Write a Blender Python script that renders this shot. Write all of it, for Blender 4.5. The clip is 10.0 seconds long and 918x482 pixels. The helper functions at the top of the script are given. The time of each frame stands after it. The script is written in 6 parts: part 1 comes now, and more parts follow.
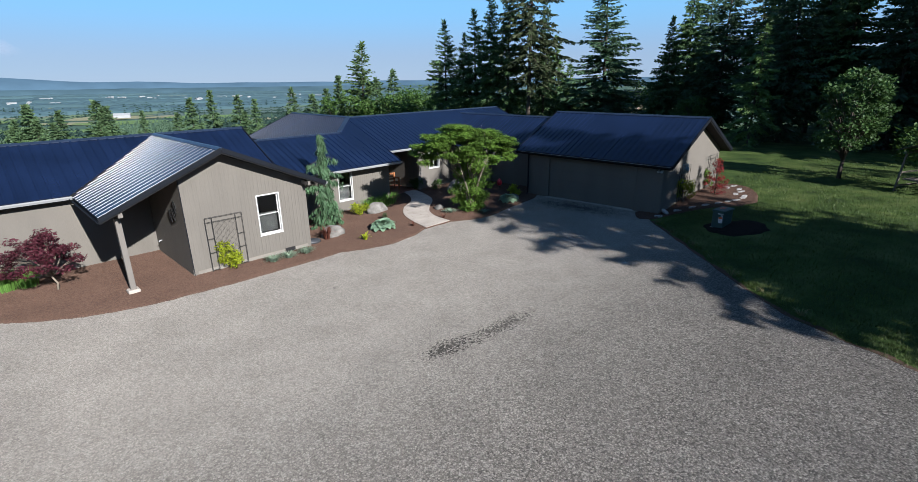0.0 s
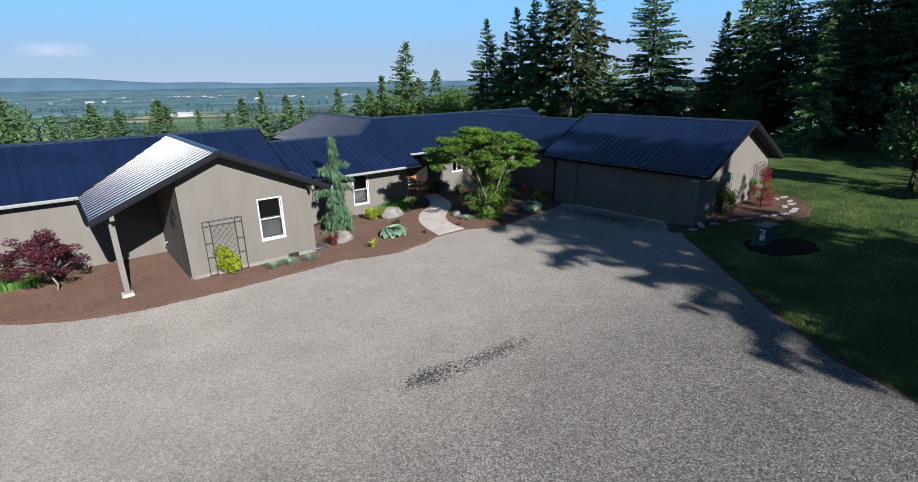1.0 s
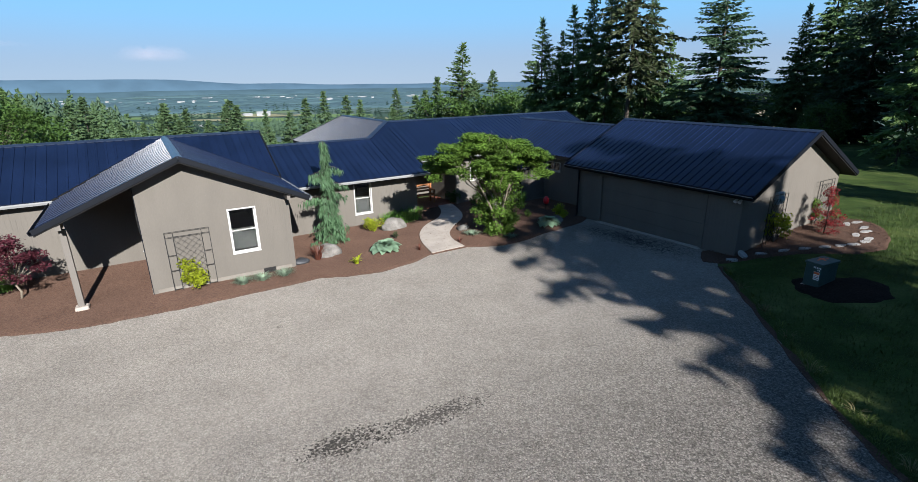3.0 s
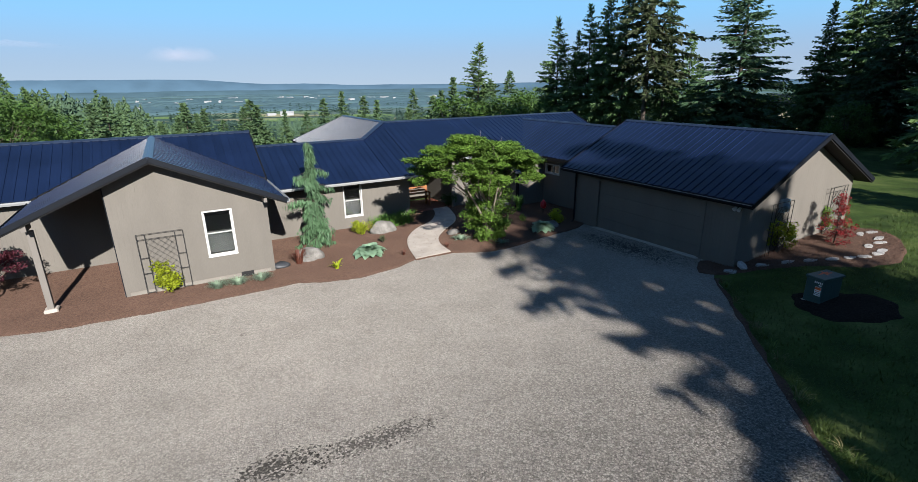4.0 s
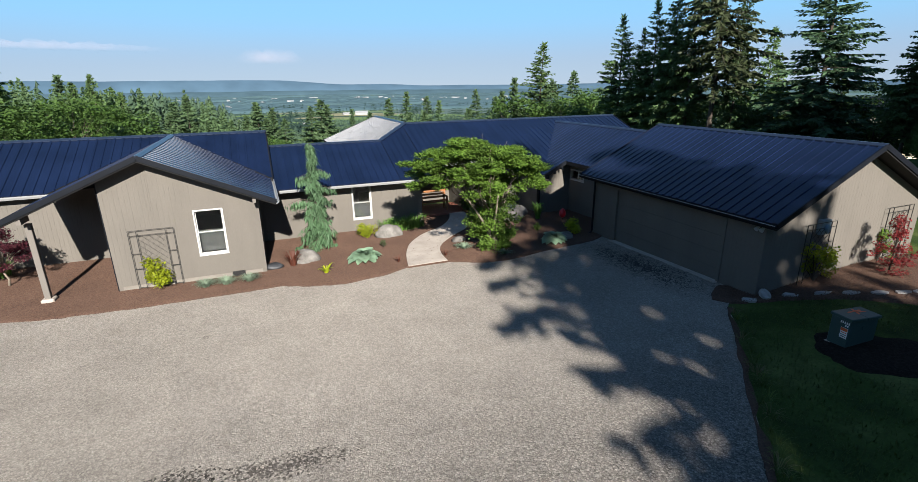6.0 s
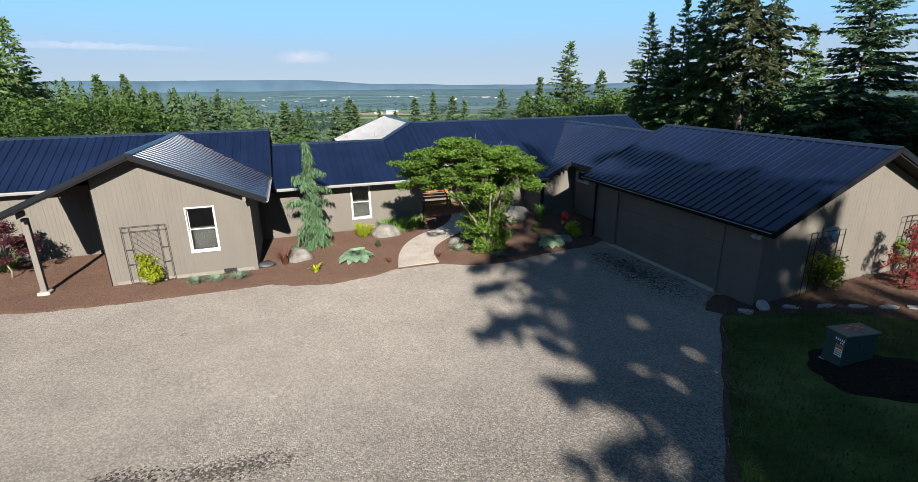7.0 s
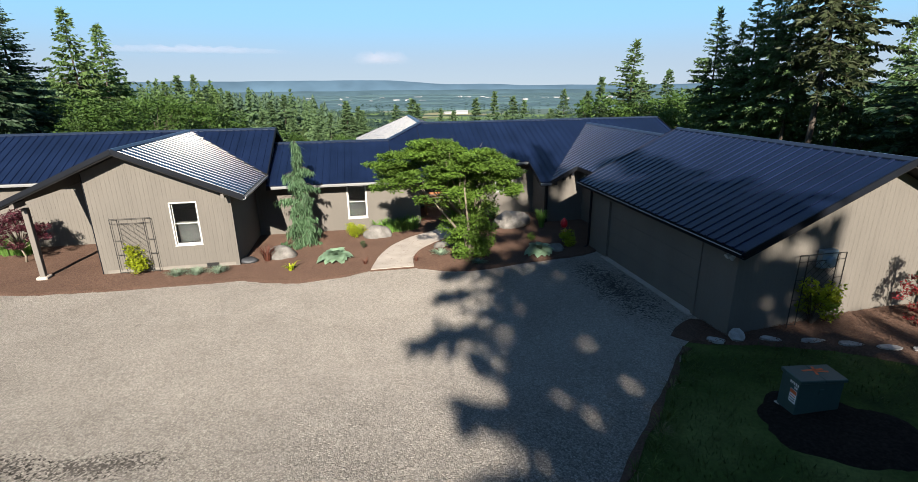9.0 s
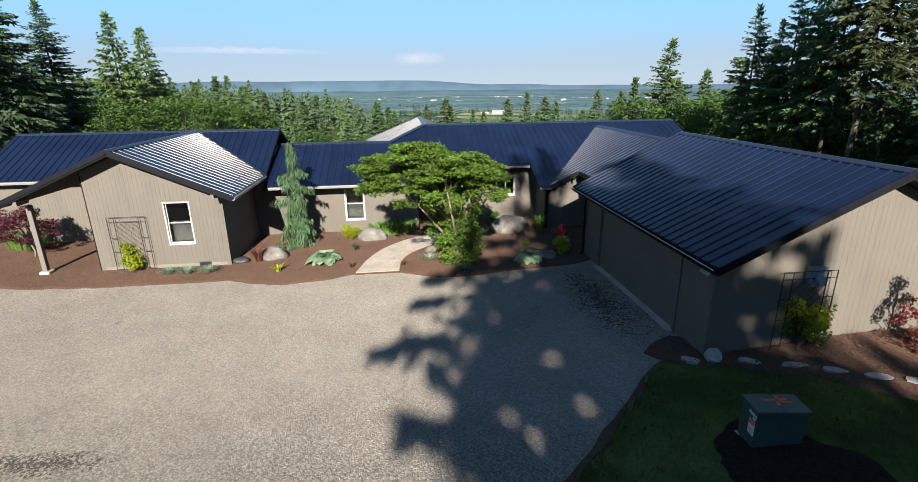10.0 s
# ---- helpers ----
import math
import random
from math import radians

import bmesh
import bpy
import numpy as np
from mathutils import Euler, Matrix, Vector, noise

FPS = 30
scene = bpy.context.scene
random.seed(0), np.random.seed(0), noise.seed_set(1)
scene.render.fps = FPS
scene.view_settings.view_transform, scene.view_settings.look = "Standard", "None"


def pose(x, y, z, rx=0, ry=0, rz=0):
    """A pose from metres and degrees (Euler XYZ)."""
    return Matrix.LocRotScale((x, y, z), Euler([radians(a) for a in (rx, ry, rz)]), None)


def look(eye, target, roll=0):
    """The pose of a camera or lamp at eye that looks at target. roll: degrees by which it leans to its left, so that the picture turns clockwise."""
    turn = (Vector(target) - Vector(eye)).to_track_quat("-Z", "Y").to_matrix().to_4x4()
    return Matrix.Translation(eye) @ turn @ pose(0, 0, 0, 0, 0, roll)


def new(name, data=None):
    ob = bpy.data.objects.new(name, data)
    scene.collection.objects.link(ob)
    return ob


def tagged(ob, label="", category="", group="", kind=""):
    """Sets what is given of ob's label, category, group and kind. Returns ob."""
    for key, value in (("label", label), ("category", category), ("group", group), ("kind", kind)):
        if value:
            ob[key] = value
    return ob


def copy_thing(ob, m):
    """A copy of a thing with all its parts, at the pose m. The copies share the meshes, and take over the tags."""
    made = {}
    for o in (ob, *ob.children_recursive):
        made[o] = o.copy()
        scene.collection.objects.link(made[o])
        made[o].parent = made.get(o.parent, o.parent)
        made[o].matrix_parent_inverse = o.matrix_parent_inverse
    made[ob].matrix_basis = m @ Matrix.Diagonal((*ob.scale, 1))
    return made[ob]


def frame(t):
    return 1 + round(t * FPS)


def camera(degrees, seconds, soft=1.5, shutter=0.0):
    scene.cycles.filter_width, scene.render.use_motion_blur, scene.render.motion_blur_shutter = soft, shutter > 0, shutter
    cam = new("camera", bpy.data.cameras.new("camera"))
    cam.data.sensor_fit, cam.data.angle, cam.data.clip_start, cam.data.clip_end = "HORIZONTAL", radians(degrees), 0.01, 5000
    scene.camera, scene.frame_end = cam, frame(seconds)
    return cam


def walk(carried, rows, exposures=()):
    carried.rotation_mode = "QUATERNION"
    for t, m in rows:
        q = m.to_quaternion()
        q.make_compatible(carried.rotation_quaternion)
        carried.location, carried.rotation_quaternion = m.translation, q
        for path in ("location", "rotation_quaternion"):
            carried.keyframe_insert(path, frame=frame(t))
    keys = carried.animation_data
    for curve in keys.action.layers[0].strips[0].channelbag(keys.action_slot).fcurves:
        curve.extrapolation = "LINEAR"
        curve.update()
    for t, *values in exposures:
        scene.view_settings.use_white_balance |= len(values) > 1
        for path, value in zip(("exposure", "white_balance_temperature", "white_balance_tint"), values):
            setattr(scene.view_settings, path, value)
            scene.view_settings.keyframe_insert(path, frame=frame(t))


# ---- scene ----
cam = camera(86.0, 10.0, soft=0.62)
METRES, EYE, TILT, LEAN, TURN = 15.6, 6.3, 0.0, 0.0, 0.0
ROWS = [
    (0.0, 0.0, 0.0, 0.0, -0.25, -18.21, 0.76),
    (0.5, 0.0427, 0.0417, -0.0008, 2.01, -18.17, 0.79),
    (1.0, 0.0826, 0.0851, -0.002, 5.14, -18.1, 0.8),
    (1.5, 0.1191, 0.1271, -0.001, 7.93, -18.01, 0.81),
    (2.0, 0.1513, 0.1697, -0.0025, 9.73, -17.99, 0.81),
    (2.5, 0.1865, 0.2161, -0.0037, 11.37, -17.93, 0.82),
    (4.0, 0.2894, 0.3185, -0.0086, 14.97, -17.78, 0.74),
    (4.5, 0.3249, 0.3486, -0.007, 16.86, -17.73, 0.74),
    (5.0, 0.3576, 0.3763, -0.0049, 18.52, -17.67, 0.72),
    (5.5, 0.39, 0.4045, -0.0076, 20.77, -17.63, 0.71),
    (7.0, 0.4863, 0.4844, -0.014, 26.37, -17.61, 0.67),
    (7.5, 0.5266, 0.5166, -0.0135, 27.7, -17.57, 0.69),
    (8.0, 0.5641, 0.5492, -0.0131, 29.32, -17.54, 0.67),
    (8.5, 0.601, 0.5814, -0.0157, 31.76, -17.51, 0.67),
    (9.0, 0.6379, 0.6193, -0.0172, 34.34, -17.51, 0.67),
    (9.5, 0.6754, 0.6591, -0.0153, 36.28, -17.47, 0.66),
    (10.0, 0.7096, 0.6992, -0.0135, 38.5, -17.45, 0.66),
]
walk(cam, [(t, pose(0, 0, EYE, TILT, LEAN, TURN) @ pose(METRES * x, METRES * y, METRES * z, 90 + pitch, roll, yaw)) for t, x, y, z, yaw, pitch, roll in ROWS],
     exposures=[(0.0, 1.10, 5780, 8), (5.0, 1.19, 6150, 8), (10.0, 1.36, 6650, 8)])

# ---------------------------------------------------------------- light
SUN_EL, SUN_AZ = 28.2, 141.2          # degrees; azimuth clockwise from +y
world = bpy.data.worlds.new("sky")
scene.world = world
world.use_nodes = True
wn = world.node_tree.nodes
sky = wn.new("ShaderNodeTexSky")
sky.sky_type, sky.sun_disc = "NISHITA", False
sky.sun_elevation, sky.sun_rotation = radians(SUN_EL), radians(SUN_AZ)
sky.altitude, sky.air_density, sky.dust_density, sky.ozone_density = 150, 0.85, 0.0, 5.0
veil = wn.new("ShaderNodeMix")                      # thin even summer haze over the clear sky
veil.data_type = "RGBA"
place_in_sky = wn.new("ShaderNodeTexCoord")
sky_height = wn.new("ShaderNodeSeparateXYZ")
thinning = wn.new("ShaderNodeMapRange")             # the haze thins out towards the zenith
thinning.interpolation_type = "SMOOTHSTEP"
thinning.inputs["From Min"].default_value, thinning.inputs["From Max"].default_value = 0.13, 0.42
thinning.inputs["To Min"].default_value, thinning.inputs["To Max"].default_value = 0.86, 0.10
world.node_tree.links.new(place_in_sky.outputs["Generated"], sky_height.inputs[0])
world.node_tree.links.new(sky_height.outputs["Z"], thinning.inputs[0])
world.node_tree.links.new(thinning.outputs[0], veil.inputs["Factor"])
haze_tint = wn.new("ShaderNodeMix")                 # greyer low down, bluer above
haze_tint.data_type = "RGBA"
haze_tint.inputs["A"].default_value, haze_tint.inputs["B"].default_value = (3.5, 4.4, 5.85, 1), (2.75, 5.5, 8.2, 1)
low_band = wn.new("ShaderNodeMapRange")
low_band.interpolation_type = "SMOOTHSTEP"
low_band.inputs["From Min"].default_value, low_band.inputs["From Max"].default_value = 0.03, 0.13
world.node_tree.links.new(sky_height.outputs["Z"], low_band.inputs[0])
world.node_tree.links.new(low_band.outputs[0], haze_tint.inputs["Factor"])
world.node_tree.links.new(haze_tint.outputs["Result"], veil.inputs["B"])
world.node_tree.links.new(sky.outputs[0], veil.inputs["A"])
world.node_tree.links.new(veil.outputs["Result"], wn["Background"].inputs[0])
wn["Background"].inputs[1].default_value = 0.052
to_sun = Vector((0.552, -0.687, 0.472)).normalized()
sun = new("sun", bpy.data.lights.new("sun", "SUN"))
sun.data.energy, sun.data.angle, sun.data.color = 5.0, radians(0.55), (1.0, 0.93, 0.84)
sun.matrix_world = look(to_sun * 80, (0, 0, 0))

# ---------------------------------------------------------------- materials


def material(name, stops, scale=4.0, rough=0.8, metal=0.0, bump=0.0, bump_scale=40.0, detail=6.0, fine=0.0,
             fine_scale=60.0, spread=0.0, spec=0.5, leaf=0.0, dusty=0.0, wash=0.0, wash_scale=0.5, stretch=(1, 1, 1)):
    """A procedural surface: a colour ramp over noise in world metres, fine grain, slow stains, bump, variation per object and per island."""
    m = bpy.data.materials.new(name)
    m.use_nodes = True
    n, l = m.node_tree.nodes, m.node_tree.links
    b = n["Principled BSDF"]
    geo = n.new("ShaderNodeNewGeometry")
    mp = n.new("ShaderNodeMapping")
    mp.inputs["Scale"].default_value = stretch
    l.new(geo.outputs["Position"], mp.inputs[0])
    nz = n.new("ShaderNodeTexNoise")
    nz.inputs["Scale"].default_value, nz.inputs["Detail"].default_value = scale, detail
    l.new(mp.outputs[0], nz.inputs["Vector"])
    ramp = n.new("ShaderNodeValToRGB")
    while len(ramp.color_ramp.elements) < len(stops):
        ramp.color_ramp.elements.new(0.5)
    for e, (p, c) in zip(ramp.color_ramp.elements, stops):
        e.position, e.color = p, (*c, 1)
    l.new(nz.outputs[0], ramp.inputs[0])
    colour = ramp.outputs[0]

    def times(colour, value, amount):
        """Brightness moved by value (0..1) up and down by amount."""
        r = n.new("ShaderNodeMapRange")
        r.inputs["To Min"].default_value, r.inputs["To Max"].default_value = 1 - amount, 1 + amount
        l.new(value, r.inputs[0])
        x = n.new("ShaderNodeVectorMath")
        x.operation = "SCALE"
        l.new(colour, x.inputs[0])
        l.new(r.outputs[0], x.inputs["Scale"])
        return x.outputs[0]

    if fine:
        f = n.new("ShaderNodeTexNoise")
        f.inputs["Scale"].default_value, f.inputs["Detail"].default_value = fine_scale, 3
        l.new(mp.outputs[0], f.inputs["Vector"])
        colour = times(colour, f.outputs[0], fine)
    if wash:
        w = n.new("ShaderNodeTexNoise")
        w.inputs["Scale"].default_value, w.inputs["Detail"].default_value = wash_scale, 4
        l.new(geo.outputs["Position"], w.inputs["Vector"])
        colour = times(colour, w.outputs[0], wash)
    if spread:
        info = n.new("ShaderNodeObjectInfo")
        colour = times(colour, info.outputs["Random"], spread)
        colour = times(colour, geo.outputs["Random Per Island"], spread)
    l.new(colour, b.inputs["Base Color"])
    b.inputs["Roughness"].default_value, b.inputs["Metallic"].default_value = rough, metal
    b.inputs["Specular IOR Level"].default_value = spec
    b.inputs["Diffuse Roughness"].default_value = dusty
    if bump:
        h = n.new("ShaderNodeTexNoise")
        h.inputs["Scale"].default_value, h.inputs["Detail"].default_value = bump_scale, 4
        l.new(mp.outputs[0], h.inputs["Vector"])
        bp = n.new("ShaderNodeBump")
        bp.inputs["Strength"].default_value, bp.inputs["Distance"].default_value = bump, 0.02
        l.new(h.outputs[0], bp.inputs["Height"])
        l.new(bp.outputs[0], b.inputs["Normal"])
    if leaf:
        t = n.new("ShaderNodeBsdfTranslucent")
        l.new(colour, t.inputs[0])
        mix = n.new("ShaderNodeMixShader")
        mix.inputs[0].default_value = leaf
        l.new(b.outputs[0], mix.inputs[1])
        l.new(t.outputs[0], mix.inputs[2])
        l.new(mix.outputs[0], n["Material Output"].inputs[0])
    return m


def plain_ramp(c, k=0.25):
    """Three stops round one colour."""
    return [(0.3, tuple(x * (1 - k) for x in c)), (0.5, c), (0.72, tuple(min(1, x * (1 + k)) for x in c))]


def gravel_material():
    m = material("gravel", plain_ramp((0.325, 0.290, 0.254), 0.10), 0.7, 0.95, spec=0.12, dusty=1.0)
    n, l = m.node_tree.nodes, m.node_tree.links
    b = n["Principled BSDF"]
    base = b.inputs["Base Color"].links[0].from_socket
    geo = n.new("ShaderNodeNewGeometry")
    v = n.new("ShaderNodeTexVoronoi")
    v.inputs["Scale"].default_value = 70
    l.new(geo.outputs["Position"], v.inputs["Vector"])
    big = n.new("ShaderNodeTexVoronoi")
    big.inputs["Scale"].default_value = 29
    l.new(geo.outputs["Position"], big.inputs["Vector"])
    sep = n.new("ShaderNodeSeparateColor")
    l.new(v.outputs["Color"], sep.inputs[0])
    r = n.new("ShaderNodeMapRange")
    r.inputs["To Min"].default_value, r.inputs["To Max"].default_value = 0.80, 1.20
    l.new(sep.outputs[0], r.inputs[0])
    x = n.new("ShaderNodeVectorMath")
    x.operation = "SCALE"
    l.new(base, x.inputs[0])
    l.new(r.outputs[0], x.inputs["Scale"])
    # the darker, damp streak in the drive and a few smaller stains
    wob = n.new("ShaderNodeTexNoise")
    wob.inputs["Scale"].default_value, wob.inputs["Detail"].default_value, wob.inputs["Roughness"].default_value = 3.2, 9, 0.68
    l.new(geo.outputs["Position"], wob.inputs["Vector"])
    grit = n.new("ShaderNodeSeparateColor")
    l.new(big.outputs["Color"], grit.inputs[0])
    prev = x.outputs[0]
    for px, py, turn, length, width, deep in ((-0.25, 10.72, 38, 0.75, 0.36, 0.78), (1.1, 11.75, 43, 1.2, 0.30, 0.66), (3.1, 11.3, 20, 0.3, 0.16, 0.35),
                                              (-4.0, 14.6, 10, 0.12, 0.1, 0.5), (5.9, 23.7, -45, 2.6, 0.75, 0.78)):
        mp = n.new("ShaderNodeMapping")
        mp.vector_type = "TEXTURE"
        mp.inputs["Location"].default_value = (px, py, 0)
        mp.inputs["Rotation"].default_value = (0, 0, radians(turn))
        mp.inputs["Scale"].default_value = (length, width, 50)
        l.new(geo.outputs["Position"], mp.inputs[0])
        ln = n.new("ShaderNodeVectorMath")
        ln.operation = "LENGTH"
        l.new(mp.outputs[0], ln.inputs[0])
        add = n.new("ShaderNodeMath")
        add.operation = "MULTIPLY_ADD"
        l.new(wob.outputs[0], add.inputs[0])
        add.inputs[1].default_value = 2.2
        l.new(ln.outputs["Value"], add.inputs[2])
        speck = n.new("ShaderNodeMath")              # damp stones among dry ones
        speck.operation = "MULTIPLY_ADD"
        l.new(grit.outputs[1], speck.inputs[0])
        speck.inputs[1].default_value = 1.5
        l.new(add.outputs[0], speck.inputs[2])
        mr = n.new("ShaderNodeMapRange")
        mr.inputs["From Min"].default_value, mr.inputs["From Max"].default_value = 2.15, 2.6
        mr.inputs["To Min"].default_value, mr.inputs["To Max"].default_value = 1 - deep, 1
        l.new(speck.outputs[0], mr.inputs[0])
        s = n.new("ShaderNodeVectorMath")
        s.operation = "SCALE"
        l.new(prev, s.inputs[0])
        l.new(mr.outputs[0], s.inputs["Scale"])
        prev = s.outputs[0]
    # coarser, darker stone towards the lawn and the near side, fines elsewhere
    xyz = n.new("ShaderNodeSeparateXYZ")
    l.new(geo.outputs["Position"], xyz.inputs[0])
    lane = n.new("ShaderNodeVectorMath")
    lane.operation = "DOT_PRODUCT"
    l.new(geo.outputs["Position"], lane.inputs[0])
    lane.inputs[1].default_value = (0.5, -0.55, 0)
    patch = n.new("ShaderNodeMath")
    patch.operation = "MULTIPLY_ADD"
    l.new(wob.outputs[0], patch.inputs[0])
    patch.inputs[1].default_value = 3.0
    l.new(lane.outputs["Value"], patch.inputs[2])
    coarse = n.new("ShaderNodeMapRange")
    coarse.interpolation_type = "SMOOTHSTEP"
    coarse.inputs["From Min"].default_value, coarse.inputs["From Max"].default_value = -6.0, -0.5
    l.new(patch.outputs[0], coarse.inputs[0])
    tone = n.new("ShaderNodeMix")
    tone.data_type = "RGBA"
    l.new(coarse.outputs[0], tone.inputs["Factor"])
    tone.inputs["A"].default_value, tone.inputs["B"].default_value = (1, 1, 1, 1), (0.955, 0.965, 0.975, 1)
    tinted = n.new("ShaderNodeVectorMath")
    tinted.operation = "MULTIPLY"
    l.new(prev, tinted.inputs[0])
    l.new(tone.outputs["Result"], tinted.inputs[1])
    lump = n.new("ShaderNodeSeparateColor")
    l.new(big.outputs["Color"], lump.inputs[0])
    swing = n.new("ShaderNodeMapRange")
    swing.inputs["To Min"].default_value, swing.inputs["To Max"].default_value = 0.20, 0.52
    l.new(coarse.outputs[0], swing.inputs[0])
    centred = n.new("ShaderNodeMath")
    centred.operation = "SUBTRACT"
    l.new(lump.outputs[0], centred.inputs[0])
    centred.inputs[1].default_value = 0.5
    scaled = n.new("ShaderNodeMath")
    scaled.operation = "MULTIPLY_ADD"
    l.new(centred.outputs[0], scaled.inputs[0])
    l.new(swing.outputs[0], scaled.inputs[1])
    scaled.inputs[2].default_value = 0.5
    doubled = n.new("ShaderNodeMath")
    doubled.operation = "MULTIPLY"
    doubled.inputs[1].default_value = 2.0
    l.new(scaled.outputs[0], doubled.inputs[0])
    stones = n.new("ShaderNodeVectorMath")
    stones.operation = "SCALE"
    l.new(tinted.outputs[0], stones.inputs[0])
    l.new(doubled.outputs[0], stones.inputs["Scale"])
    gap = n.new("ShaderNodeMapRange")                # self-shade between the stones, darkened into the colour
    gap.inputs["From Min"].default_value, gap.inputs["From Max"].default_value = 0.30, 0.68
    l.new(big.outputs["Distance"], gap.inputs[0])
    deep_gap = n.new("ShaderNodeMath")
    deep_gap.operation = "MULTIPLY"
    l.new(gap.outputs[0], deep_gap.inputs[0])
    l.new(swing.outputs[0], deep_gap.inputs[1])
    gap_shade = n.new("ShaderNodeMapRange")
    gap_shade.inputs["To Min"].default_value, gap_shade.inputs["To Max"].default_value = 1.10, 0.12
    l.new(deep_gap.outputs[0], gap_shade.inputs[0])
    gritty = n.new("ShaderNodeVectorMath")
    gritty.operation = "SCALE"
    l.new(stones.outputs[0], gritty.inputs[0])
    l.new(gap_shade.outputs[0], gritty.inputs["Scale"])
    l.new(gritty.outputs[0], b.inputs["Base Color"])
    hs = n.new("ShaderNodeMath")
    hs.operation = "ADD"
    l.new(v.outputs["Distance"], hs.inputs[0])
    l.new(big.outputs["Distance"], hs.inputs[1])
    bp = n.new("ShaderNodeBump")
    bp.invert = True
    bp.inputs["Strength"].default_value = 1.0
    relief = n.new("ShaderNodeMapRange")
    relief.inputs["To Min"].default_value, relief.inputs["To Max"].default_value = 0.035, 0.085
    l.new(coarse.outputs[0], relief.inputs[0])
    l.new(relief.outputs[0], bp.inputs["Distance"])
    l.new(hs.outputs[0], bp.inputs["Height"])
    l.new(bp.outputs[0], b.inputs["Normal"])
    return m


def ground_material():
    """Mown grass near the house, rough green slopes, and the patchwork of the plain further off."""
    m = material("grass", [(0.3, (0.019, 0.034, 0.007)), (0.5, (0.039, 0.063, 0.012)), (0.7, (0.078, 0.097, 0.027))], 0.7, 0.9, fine=0.55, fine_scale=16, wash=0.4, wash_scale=2.5, bump=0.7,
                 bump_scale=60, spec=0.15)
    n, l = m.node_tree.nodes, m.node_tree.links
    b = n["Principled BSDF"]
    near = b.inputs["Base Color"].links[0].from_socket
    geo = n.new("ShaderNodeNewGeometry")
    sep = n.new("ShaderNodeSeparateXYZ")
    l.new(geo.outputs["Position"], sep.inputs[0])
    v = n.new("ShaderNodeTexVoronoi")
    v.inputs["Scale"].default_value = 0.0052
    l.new(geo.outputs["Position"], v.inputs["Vector"])
    s2 = n.new("ShaderNodeSeparateColor")
    l.new(v.outputs["Color"], s2.inputs[0])
    ramp = n.new("ShaderNodeValToRGB")
    for _ in range(3):
        ramp.color_ramp.elements.new(0.5)
    ramp.color_ramp.interpolation = "CONSTANT"
    # plain colours lightened and blued: distance haze put into the ramp
    for e, (p, c) in zip(ramp.color_ramp.elements, ((0, (0.044, 0.076, 0.054)), (0.55, (0.056, 0.092, 0.062)), (0.70, (0.12, 0.165, 0.088)), (0.84, (0.18, 0.19, 0.125)), (0.9, (0.085, 0.12, 0.105)))):
        e.position, e.color = p, (*c, 1)
    l.new(s2.outputs[0], ramp.inputs[0])
    low = n.new("ShaderNodeMapRange")
    low.inputs["From Min"].default_value, low.inputs["From Max"].default_value = -30, -44
    l.new(sep.outputs["Z"], low.inputs[0])
    mix = n.new("ShaderNodeMix")
    mix.data_type = "RGBA"
    l.new(low.outputs[0], mix.inputs["Factor"])
    l.new(near, mix.inputs["A"])
    l.new(ramp.outputs[0], mix.inputs["B"])
    l.new(mix.outputs["Result"], b.inputs["Base Color"])
    return m


def glass_material():
    m = bpy.data.materials.new("window_glass")
    m.use_nodes = True
    n, l = m.node_tree.nodes, m.node_tree.links
    b = n["Principled BSDF"]
    b.inputs["Base Color"].default_value = (0.8, 0.85, 0.85, 1)
    b.inputs["Roughness"].default_value = 0.03
    b.inputs["Transmission Weight"].default_value = 1.0
    b.inputs["IOR"].default_value = 1.5
    return m


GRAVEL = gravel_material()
GRASS = ground_material()
GLASS = glass_material()
MULCH = material("bark_mulch", [(0.3, (0.056, 0.033, 0.024)), (0.5, (0.084, 0.050, 0.036)), (0.7, (0.112, 0.069, 0.050))], 22, 0.95, fine=0.28, fine_scale=75, bump=1.0, bump_scale=55,
                 wash=0.3, wash_scale=0.8, spec=0.15, dusty=0.8)
DARK_SOIL = material("dark_soil", [(0.3, (0.008, 0.006, 0.005)), (0.5, (0.015, 0.011, 0.009)), (0.7, (0.028, 0.021, 0.016))], 18, 0.95, fine=0.35, fine_scale=70, bump=1.0, bump_scale=50, spec=0.1, dusty=0.8)
CONCRETE = material("concrete", plain_ramp((0.41, 0.355, 0.305), 0.10), 3.0, 0.9, fine=0.15, fine_scale=120, bump=0.15, bump_scale=90, wash=0.2, wash_scale=1.2, spec=0.2)
FOOTING = material("weathered_footing", plain_ramp((0.20, 0.18, 0.155), 0.12), 3.0, 0.9, fine=0.15, fine_scale=80, wash=0.2, wash_scale=1.2, spec=0.2)
SIDING = material("painted_siding", plain_ramp((0.136, 0.121, 0.104), 0.07), 1.4, 0.75, fine=0.10, fine_scale=50, bump=0.15, bump_scale=70, wash=0.10, wash_scale=0.7, spec=0.3, stretch=(1, 1, 0.25))
TRIM = material("trim_paint", plain_ramp((0.155, 0.138, 0.122), 0.05), 2.0, 0.7, fine=0.08, spec=0.3)
WHITE = material("white_paint", plain_ramp((0.46, 0.45, 0.43), 0.04), 3.0, 0.5, fine=0.05)
